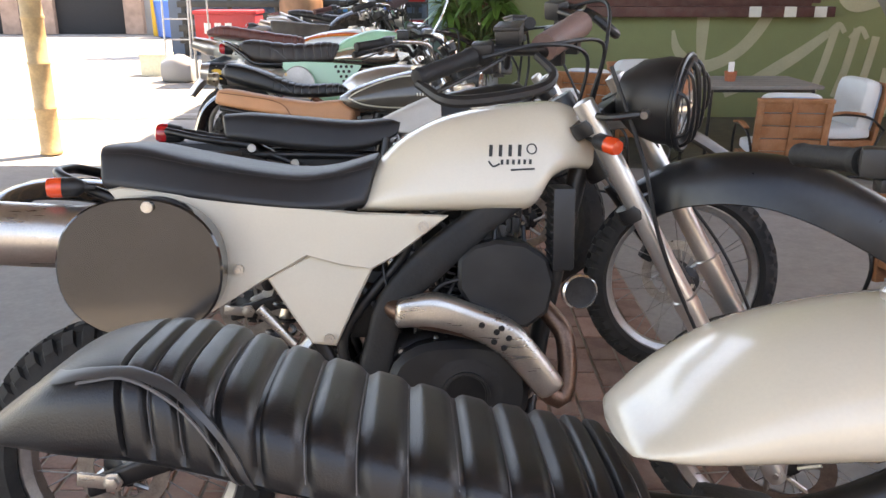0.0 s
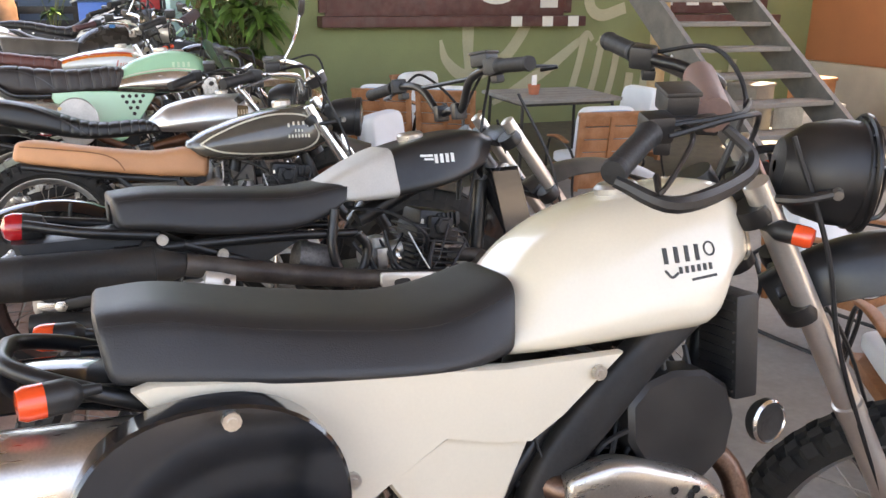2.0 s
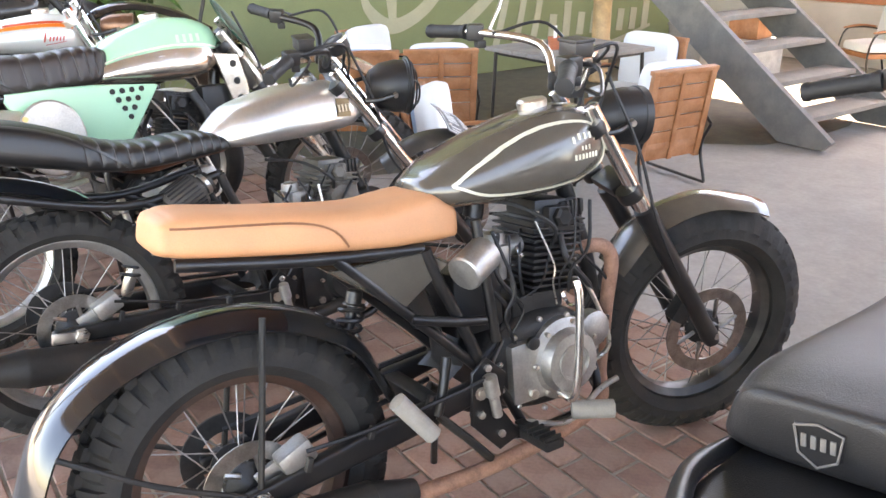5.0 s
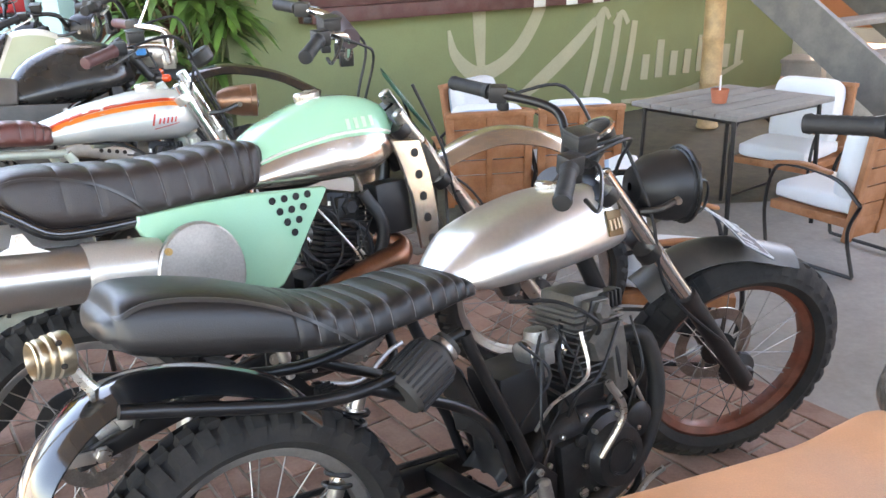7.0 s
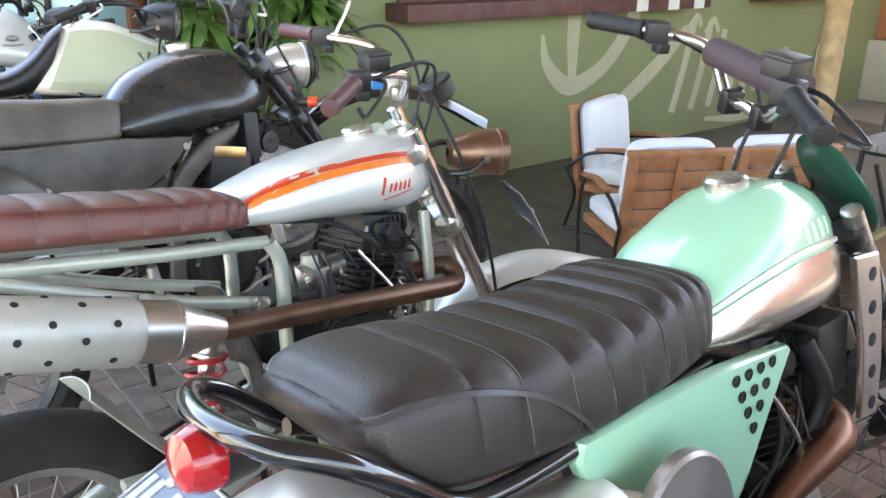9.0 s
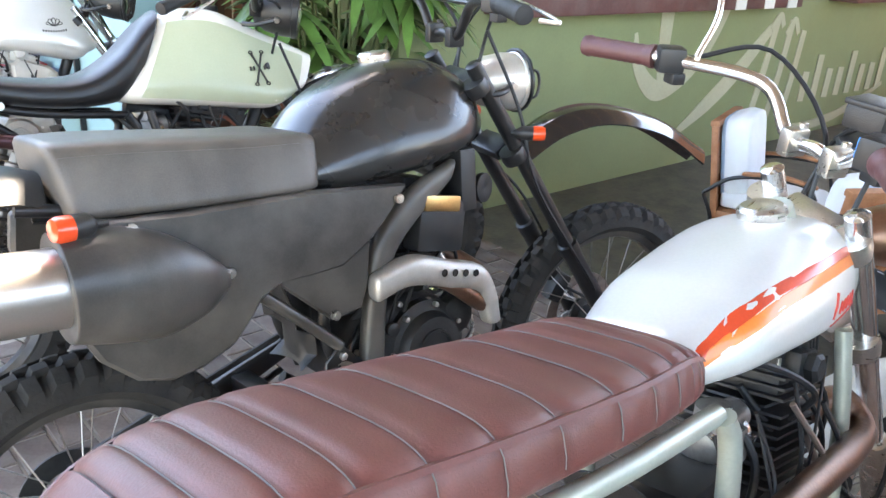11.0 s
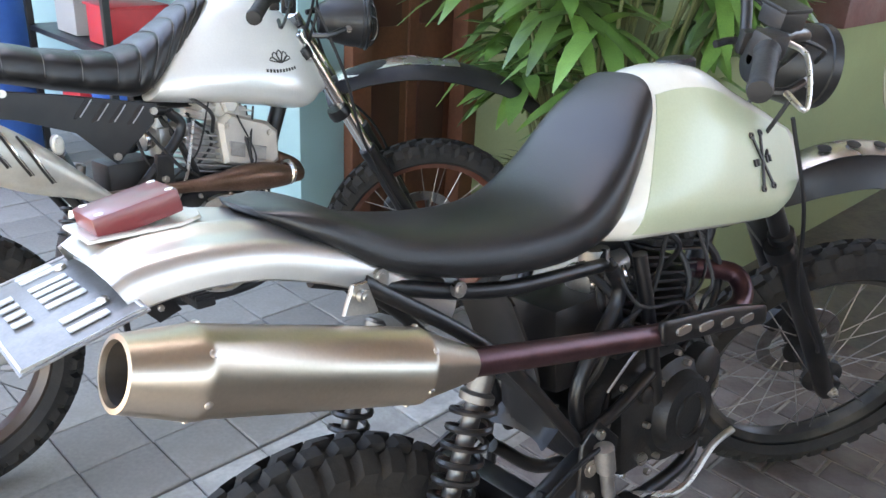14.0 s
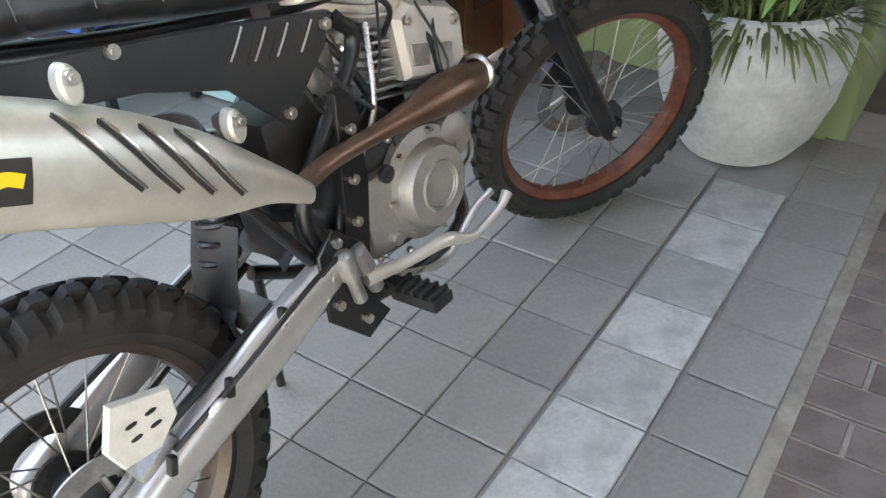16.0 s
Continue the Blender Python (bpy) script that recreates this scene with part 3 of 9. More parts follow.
def headlight(bike, S, x, z, s):
    r = s.get("light_r", 0.085)
    hm = s.get("light_mat", BLACKPLASTIC)
    q = s.get("light_len", 0.1)
    body = part("headlight", lathe([(0.01, -q), (r * 0.55 if q > 0.08 else r * 0.8, -q * 0.95), (r * 0.86 if q > 0.08 else r * 0.96, -q * 0.6), (r, -0.01), (r, 0.02), (r * 1.04, 0.022), (r * 1.04, 0.04), (r * 0.93, 0.042), (r * 0.9, 0.03)], (x, 0, z), (1, 0, -0.06), 36, caps=False), hm, bike, m=S)
    part("headlight_lens", lathe([(r * 0.91, 0.03), (r * 0.7, 0.04), (r * 0.35, 0.047), (0.003, 0.05)], (x, 0, z), (1, 0, -0.06), 36, caps=False), LENSGLASS, body)
    for sg in (-1, 1):
        part("headlight_bracket", tube([(x - 0.03, sg * (r + 0.004), z), (x - 0.08, sg * 0.11, z - 0.005), (x - 0.12, sg * 0.1, z - 0.01)], 0.008, n=8), BLACKFRAME, body)
        part("bolt", lathe([(0.001, 0.012), (0.008, 0.012), (0.01, 0)], (x - 0.02, sg * (r - 0.002), z), (0, sg, 0), 10), STEEL, body)
    if s.get("cage"):
        for k in range(-2, 3):
            y = k * r * 0.45
            h = math.sqrt(max(0.0, r * r * 1.1 - y * y))
            part("guard_bar", tube([(x + 0.03, y, z + h), (x + 0.055, y, z + h * 0.75), (x + 0.062, y, z), (x + 0.055, y, z - h * 0.75), (x + 0.03, y, z - h)], 0.0035, n=6), BLACKFRAME, body)
        ringp = [(x + 0.035, r * 1.08 * math.cos(a), z + r * 1.08 * math.sin(a)) for a in [2 * math.pi * i / 24 for i in range(25)]]
        part("guard_ring", tube(ringp, 0.005, n=6, steps=1), BLACKFRAME, body)
    return body


def signal(bike, x, y, z, d=(0, -1, 0), m=None, base=True, r=0.017):
    d = Vector(d).normalized()
    o = Vector((x, y, z))
    st = part("turn_signal", lathe([(0.006, -0.05), (0.008, -0.03), (r * 0.7, -0.025), (r, -0.015), (r, 0.012)], o, d, 16), BLACKPLASTIC, bike, m=m)
    part("signal_lens", lathe([(r * 1.02, 0.01), (r * 1.02, 0.03), (r * 0.85, 0.038), (0.002, 0.04)], o, d, 16), AMBER, st)
    return st


def engine(bike, s):
    """Single-cylinder engine: crankcase, finned barrel, head, round clutch cover."""
    cx, cz = s["eng"]
    em, cm = s.get("eng_mat", ALUDARK), s.get("cover_mat", ALUDARK)
    tilt = s.get("cyl_tilt", 12)
    case = part("crankcase", join(loft([(cx - 0.2, cz + 0.05, cx - 0.19, cz - 0.06, 0.09), (cx - 0.12, cz + 0.1, cx - 0.12, cz - 0.12, 0.1), (cx, cz + 0.11, cx, cz - 0.14, 0.105), (cx + 0.1, cz + 0.07, cx + 0.09, cz - 0.12, 0.1), (cx + 0.15, cz + 0.0, cx + 0.14, cz - 0.08, 0.085)], e=4.5), box((cx - 0.02, 0, cz + 0.12), (0.15, 0.14, 0.05), 0.01)), em, bike)
    cr = s.get("cover_r", 0.075)
    cov = part("clutch_cover", join(lathe([(cr * 1.35, 0), (cr * 1.33, 0.02), (cr * 1.05, 0.03), (cr, 0.045), (cr * 0.93, 0.055), (cr * 0.5, 0.058), (cr * 0.48, 0.054), (0.003, 0.054)], (cx + 0.015, -0.095, cz - 0.015), (0, -1, 0), 36), lathe([(cr * 0.62, 0.05), (cr * 0.6, 0.062), (cr * 0.55, 0.062), (cr * 0.52, 0.055)], (cx + 0.015, -0.095, cz - 0.015), (0, -1, 0), 30), lathe([(0.045, 0), (0.044, 0.03), (0.036, 0.036), (0.003, 0.036)], (cx + 0.11, -0.09, cz + 0.035), (0, -1, 0), 24), box((cx - 0.06, -0.1, cz - 0.02), (0.16, 0.04, 0.15), 0.016)), cm, case)
    for i in range(7):
        a = 2 * math.pi * i / 7 + 0.4
        part("cover_bolt", lathe([(0.006, 0.0), (0.006, 0.012), (0.002, 0.013)], (cx + 0.015 + cr * 1.22 * math.cos(a), -0.118, cz - 0.015 + cr * 1.22 * math.sin(a)), (0, -1, 0), 8), STEEL, cov)
    part("generator_cover", lathe([(0.085, 0), (0.083, 0.03), (0.07, 0.04), (0.003, 0.042)], (cx, 0.095, cz), (0, 1, 0), 28), cm, case)
    rot = pose(cx + 0.03, 0, cz + 0.13, 0, tilt, 0)
    cyl = part("cylinder_barrel", moved(box((0, 0, 0.06), (0.1, 0.1, 0.14), 0.012), rot), s.get("cyl_mat", em), bike)
    for i in range(s.get("fins", 8)):
        part("cooling_fin", moved(box((0, 0, 0.012 + i * 0.0155), (0.15 - 0.002 * i, 0.16, 0.005), 0.0016), rot), s.get("cyl_mat", em), cyl)
    hd = [box((0, 0, 0.165), (0.13, 0.14, 0.05), 0.012), box((-0.005, 0, 0.205), (0.105, 0.12, 0.05), 0.016), box((0.0, -0.07, 0.185), (0.07, 0.03, 0.06), 0.01)]
    head = part("cylinder_head", moved(join(*hd), rot), s.get("head_mat", em), bike)
    for i in range(3):
        part("cooling_fin", moved(box((0, 0, 0.148 + i * 0.0155), (0.155, 0.165, 0.005), 0.0016), rot), s.get("head_mat", em), head)
    for sx in (-1, 1):
        for sy in (-1, 1):
            part("head_bolt", moved(lathe([(0.008, 0.0), (0.008, 0.012), (0.005, 0.014), (0.001, 0.014)], (0.045 * sx, 0.052 * sy, 0.19), (0, 0, 1), 8), rot), STEEL, head)
    part("valve_cap", moved(lathe([(0.024, 0), (0.025, 0.012), (0.018, 0.018), (0.003, 0.018)], (0.0, -0.085, 0.19), (0, -1, 0), 6), rot), s.get("head_mat", em), head)
    for k in (-1, 1):
        part("engine_mount", box((cx + 0.16 * k - 0.01, -0.085, cz + 0.02 * k), (0.05, 0.012, 0.07), 0.003, (0, 20 * k, 0)), BLACKFRAME, bike)
        bolt(bike, cx + 0.16 * k - 0.01, -0.095, cz + 0.02 * k, 0.011)
    part("oil_filler", lathe([(0.016, 0), (0.016, 0.01), (0.012, 0.012), (0.002, 0.012)], (cx - 0.08, -0.118, cz + 0.05), (0, -1, 0), 12), BLACKPLASTIC, case)
    part("drain_plug", lathe([(0.012, 0), (0.012, 0.008), (0.002, 0.009)], (cx - 0.085, -0.12, cz - 0.075), (0, -1, 0), 6), STEEL, case)
    part("oil_line", tube([(cx + 0.09, -0.1, cz - 0.06), (cx + 0.16, -0.11, cz - 0.02), (cx + 0.13, -0.1, cz + 0.1), (cx + 0.08, -0.08, cz + 0.2)], 0.006, n=8), STEEL, case)
    part("gear_shaft", tube([(cx - 0.15, -0.1, cz + 0.07), (cx - 0.2, -0.12, cz + 0.02), (cx - 0.22, -0.12, cz - 0.08), (cx - 0.14, -0.13, cz - 0.14)], 0.006, n=8), BLACKFRAME, bike)
    cb = Vector((cx - 0.1, -0.02, cz + 0.25))
    part("carburettor", join(lathe([(0.02, 0), (0.03, 0.005), (0.03, 0.06), (0.024, 0.07), (0.024, 0.12)], cb + Vector((-0.05, 0, 0)), (1, 0, 0.1), 18), lathe([(0.026, -0.06), (0.028, -0.02), (0.03, 0.02), (0.026, 0.05), (0.01, 0.055)], cb, (0, 0, 1), 18), box(cb + Vector((0.0, -0.035, 0)), (0.03, 0.02, 0.05), 0.004)), s.get("carb_mat", ALU), case)
    if s.get("filter"):
        part("air_filter", lathe([(0.02, 0), (0.045, 0.004), (0.05, 0.02), (0.043, 0.09), (0.026, 0.1)], cb + Vector((-0.15, -0.03, -0.01)), (1, 0.1, 0.05), 24), s["filter"], case)
    part("spark_plug_lead", tube([cb + Vector((0.12, -0.06, 0.0)), cb + Vector((0.1, -0.1, 0.06)), cb + Vector((0.02, -0.06, 0.12)), cb + Vector((-0.08, -0.02, 0.14))], 0.005, n=6), CABLE, case)
    part("brake_pedal", tube([(cx - 0.12, -0.13, cz - 0.13), (cx - 0.02, -0.16, cz - 0.15), (cx + 0.08, -0.16, cz - 0.1), (cx + 0.13, -0.17, cz - 0.08)], 0.007, n=8), s.get("pedal_mat", STEEL), case)
    pg = part("footpeg", join(box((cx - 0.13, -0.2, cz - 0.14), (0.05, 0.1, 0.022), 0.005), box((cx - 0.13, -0.14, cz - 0.14), (0.025, 0.05, 0.03), 0.004)), s.get("peg_mat", ALUDARK), bike)
    for k in range(5):
        part("peg_tooth", box((cx - 0.13, -0.16 - k * 0.02, cz - 0.126), (0.046, 0.006, 0.012), 0.0015), s.get("peg_mat", ALUDARK), pg)
    return case


def fittings(bike, s):
    """Bolts, clips, foot bracket, brake parts and wiring that every bike carries on its right side."""
    cx, cz = s["eng"]
    px, pz = s["pivot"]
    xr, zr = s["rear"]
    for i in range(11):
        a = 2 * math.pi * i / 11
        part("case_bolt", lathe([(0.0065, 0.0), (0.0065, 0.009), (0.004, 0.011), (0.001, 0.011)], (cx - 0.025 + 0.145 * math.cos(a), -0.102, cz - 0.015 + 0.112 * math.sin(a)), (0, -1, 0), 6), STEEL, bike)
    plate_ob = part("foot_bracket", plate([(px + 0.07, pz + 0.03), (px + 0.05, pz - 0.05), (px + 0.1, pz - 0.13), (px + 0.04, pz - 0.15), (px - 0.03, pz - 0.07), (px - 0.02, pz + 0.05), (px + 0.02, pz + 0.08)], -0.138, 0.008, 0.002), BLACKFRAME, bike)
    for a, c in ((px + 0.02, pz + 0.055), (px + 0.045, pz - 0.11), (px - 0.005, pz - 0.05)):
        part("bracket_bolt", lathe([(0.009, 0.0), (0.009, 0.008), (0.005, 0.01), (0.001, 0.01)], (a, -0.137, c), (0, -1, 0), 6), STEEL, plate_ob)
    part("brake_cylinder", lathe([(0.008, 0), (0.012, 0.004), (0.012, 0.05), (0.017, 0.055), (0.017, 0.1), (0.009, 0.106)], (px + 0.03, -0.152, pz - 0.06), (-0.15, 0, 1), 14), ALU, bike)
    part("rear_brake_hose", tube([(px + 0.02, -0.15, pz + 0.04), (px - 0.06, -0.155, pz + 0.03), (px + (xr - px) * 0.5, -0.148, pz + (zr - pz) * 0.5 + 0.045), (xr + 0.1, -0.13, zr + 0.07)], 0.0045, n=6), CABLE, bike)
    part("rear_caliper", join(box((xr + 0.085, -0.1, zr + 0.055), (0.075, 0.05, 0.05), 0.01, (0, -25, 0)), box((xr + 0.04, -0.085, zr + 0.03), (0.07, 0.014, 0.035), 0.004, (0, -25, 0))), ALU, bike)
    part("axle_nut", join(lathe([(0.022, 0.0), (0.022, 0.004), (0.016, 0.005), (0.016, 0.016), (0.008, 0.018), (0.001, 0.018)], (xr, -0.136, zr), (0, -1, 0), 6), box((xr - 0.045, -0.134, zr + 0.004), (0.06, 0.012, 0.03), 0.004, (0, 8, 0))), STEEL, bike)
    part("ignition_coil", join(box((cx + 0.1, -0.05, cz + 0.33), (0.07, 0.04, 0.035), 0.006), *[box((cx + 0.08 + 0.013 * k, -0.072, cz + 0.33), (0.005, 0.012, 0.04), 0.001) for k in range(4)]), BLACKPLASTIC, bike)
    for i, (a, c) in enumerate(((cx - 0.05, cz + 0.24), (cx - 0.14, cz + 0.25), (cx + 0.12, cz + 0.1))):
        part("hose_clamp", join(lathe([(0.031, -0.005), (0.033, -0.005), (0.033, 0.005), (0.031, 0.005), (0.031, -0.005)], (a, -0.02, c), (1, 0, 0.1), 18, caps=False), box((a, -0.055, c), (0.012, 0.012, 0.01), 0.002)), CHROME, bike)
    rnd = random.Random(int(abs(cx * 1000) + abs(xr * 777)))
    for i in range(6):
        a = Vector((cx + 0.14 - 0.06 * i, -0.085 - 0.02 * (i % 2), cz + rnd.uniform(0.26, 0.36)))
        d = Vector((cx + rnd.uniform(-0.2, 0.12), -0.105, cz + rnd.uniform(0.05, 0.16)))
        part("wire", tube([a, a * 0.6 + d * 0.4 + Vector((rnd.uniform(-0.05, 0.05), -0.025, -0.02)), a * 0.25 + d * 0.75 + Vector((rnd.uniform(-0.03, 0.03), -0.02, 0.01)), d], rnd.choice((0.0025, 0.0035, 0.0045)), n=6, steps=5), (CABLE, CABLE, GRIP, STEEL)[i % 4], bike)
    for k in range(3):
        c = Vector((px, -0.115, pz)) + Vector((xr - px, -0.02, zr - pz)) * (0.25 + 0.28 * k)
        part("cable_clip", box(c + Vector((0, -0.012, 0.035)), (0.012, 0.014, 0.03), 0.003, (0, 20, 0)), BLACKPLASTIC, bike)


def muffler(bike, a, b, r, material, tip=None, name="muffler", cone=0.35, n=28, oval=1.0, tail=0.25):
    """Exhaust can from its rear end a to its front end b."""
    a, b = Vector(a), Vector(b)
    L = (b - a).length
    prof = [(r * 0.6, 0.03), (r * 0.64 * (1 - tail) / 0.75, -0.001), (r * (1 - tail), 0), (r, L * 0.14), (r * 1.02, L * 0.15), (r * 1.02, L * 0.17), (r, L * 0.175), (r, L * (1 - cone * 0.75)), (r * 1.02, L * (1 - cone * 0.74)), (r * 1.02, L * (1 - cone * 0.7)), (r * 0.97, L * (1 - cone * 0.69)), (0.024, L)]
    mf = part(name, lathe(prof, a, b - a, n, sx=oval), material, bike)
    for u in (0.16, 1 - cone * 0.72):
        for k in range(0 if material == MATTEBLACK else 6):
            t = 2 * math.pi * k / 6 + 0.4
            w = (b - a).to_track_quat("Z", "Y")
            o = w @ Vector((math.cos(t) * oval, math.sin(t), 0))
            part("rivet", lathe([(0.0045, 0), (0.004, 0.002), (0.001, 0.003)], a + (b - a) * u + o * r * 1.018, o, 8), STEEL, mf)
    part("outlet", lathe([(r * 0.62, 0.004), (r * 0.58, 0.04), (0.003, 0.04)], a, b - a, 20, caps=False), MATTEBLACK, mf)
    return mf


def hose(bike, pts, r=0.006, material=None):
    return part("hose", tube(pts, r, n=8), material or CABLE, bike)


def emblem(bike, st, x, z, kind, material, e=2.6, k=1.0, taper=0.0, lift=0.0014):
    """Plain shapes in place of the maker's mark on the tank side."""
    def rib(line, w, steps=3):
        return sheet_on(st, [(x + a * k, z + b * k) for a, b in line], w * k, e=e, steps=steps, taper=taper, lift=lift)
    if kind == "word":
        gs = [rib([(-0.045 + 0.022 * i, -0.012), (-0.043 + 0.022 * i, 0.014)], 0.008, 2) for i in range(4)]
        gs += [rib([(0.05 + 0.011 * math.cos(a), 0.004 + 0.011 * math.sin(a)) for a in [2 * math.pi * i / 10 for i in range(11)]], 0.003, 2)]
        gs += [rib([(-0.02 + 0.013 * i, -0.03), (-0.019 + 0.013 * i, -0.019)], 0.006, 2) for i in range(6)]
        gs += [rib([(-0.05, -0.022), (-0.04, -0.034), (-0.025, -0.028)], 0.004), rib([(0.0, -0.042), (0.055, -0.04)], 0.004, 2)]
    elif kind == "wing":
        gs = [rib([(-0.05, 0.011), (-0.015, 0.009)], 0.006, 2), rib([(-0.04, 0.001), (-0.015, 0.0)], 0.005, 2)] + [rib([(-0.008 + 0.016 * i, -0.011), (-0.006 + 0.016 * i, 0.012)], 0.009, 2) for i in range(4)]
    elif kind == "arc":
        gs = [rib([(-0.036 + 0.018 * i, 0.02 + 0.006 * (1 if 0 < i < 4 else 0)), (-0.036 + 0.018 * i, 0.034 + 0.006 * (1 if 0 < i < 4 else 0))], 0.007, 2) for i in range(5)]
        gs += [rib([(-0.012 + 0.012 * i, 0.002), (-0.012 + 0.012 * i, 0.012)], 0.005, 2) for i in range(3)]
        gs += [rib([(-0.036 + 0.012 * i, -0.018), (-0.036 + 0.012 * i, -0.006)], 0.006, 2) for i in range(7)]
    elif kind == "bones":
        gs = [rib([(-0.018, -0.045), (0.018, 0.045)], 0.005, 2), rib([(-0.018, 0.045), (0.018, -0.045)], 0.005, 2)]
        for sx in (-1, 1):
            for sz in (-1, 1):
                gs.append(rib([(sx * 0.019 + 0.006 * math.cos(a), sz * 0.047 + 0.005 * math.sin(a)) for a in [2 * math.pi * i / 8 for i in range(9)]], 0.0025, 1))
        gs += [rib([(-0.03 + 0.012 * i, -0.006), (-0.03 + 0.012 * i, 0.006)], 0.005, 2) for i in (0, 1, 4, 5)]
    elif kind == "script":
        gs = [rib([(-0.045, -0.016), (-0.033, 0.02)], 0.006, 2)] + [rib([(-0.024 + 0.014 * i, -0.014), (-0.017 + 0.014 * i, 0.004)], 0.005, 2) for i in range(5)] + [rib([(-0.04, -0.028), (0.0, -0.024), (0.045, -0.018)], 0.0025)]
    elif kind == "flower":
        gs = []
        for i in range(5):
            a = radians(20 + 35 * i)
            c = (0.025 * math.cos(a), 0.015 + 0.025 * math.sin(a))
            gs.append(rib([(0, 0.008), (c[0] - 0.008, c[1] * 0.7), (c[0], c[1]), (c[0] + 0.008, c[1] * 0.7), (0, 0.008)], 0.003, 2))
        gs += [rib([(-0.045 + 0.0095 * i, -0.012 - 0.004 * math.sin(math.pi * i / 9)), (-0.045 + 0.0095 * i, -0.004 - 0.004 * math.sin(math.pi * i / 9))], 0.0055, 2) for i in range(10)]
    elif kind == "ghost":
        gs = [rib([(-0.045 + 0.026 * i, -0.014), (-0.043 + 0.026 * i, 0.014)], 0.012, 2) for i in range(4)]
    else:
        gs = [rib([(-0.024, 0.0), (0.024, 0.0)], 0.05, 2)]
    for k in gs:
        part("emblem", k, material, bike)


def number_plate(bike, m, material, w=0.25, h=0.11):
    """A bent sheet with raised bars for characters; its face along local +z."""
    g = []
    R = []
    for i in range(9):
        x = -w / 2 + w * i / 8
        z = -0.01 * (2 * x / w) ** 2
        R.append([(x, -h / 2, z), (x, h / 2, z), (x, h / 2, z - 0.002), (x, -h / 2, z - 0.002)])
    pl = part("number_plate", rings(R), material, bike, "dusty number plate with raised pale bars", m=m)
    bars = []
    for i, wd in enumerate((0.02, 0.02, 0.006, 0.02, 0.02, 0.02, 0.02, 0.006, 0.02, 0.02)):
        if wd > 0.01:
            x = -w / 2 + 0.022 + i * (w - 0.04) / 9.6
            bars.append(box((x, 0.014, -0.01 * (2 * x / w) ** 2 + 0.0015), (0.013, 0.042, 0.0022), 0.001))
    for i in range(4):
        bars.append(box((-0.04 + 0.026 * i, -0.034, 0.002), (0.013, 0.02, 0.0022), 0.001))
    for g in bars:
        part("plate_bar", g, PLATEINK, pl)
    edge = [(-w / 2 + 0.004, -h / 2 + 0.004, -0.008), (0, -h / 2 + 0.004, 0.001), (w / 2 - 0.004, -h / 2 + 0.004, -0.008), (w / 2 - 0.004, h / 2 - 0.004, -0.008), (0, h / 2 - 0.004, 0.001), (-w / 2 + 0.004, h / 2 - 0.004, -0.008), (-w / 2 + 0.004, -h / 2 + 0.004, -0.008)]
    part("plate_rim", tube(edge, 0.0022, n=6, steps=1), PLATEINK, pl)
    for sx in (-1, 1):
        part("plate_bolt", lathe([(0.007, 0), (0.006, 0.004), (0.001, 0.005)], (sx * 0.075, 0.038, -0.002), (0, 0, 1), 10), STEEL, pl)
    return pl


def oval(cx, cz, rx, rz, n=28, p=2.0):
    return [(cx + rx * math.copysign(abs(math.cos(2 * math.pi * i / n)) ** (2 / p), math.cos(2 * math.pi * i / n)), cz + rz * math.copysign(abs(math.sin(2 * math.pi * i / n)) ** (2 / p), math.sin(2 * math.pi * i / n))) for i in range(n)]


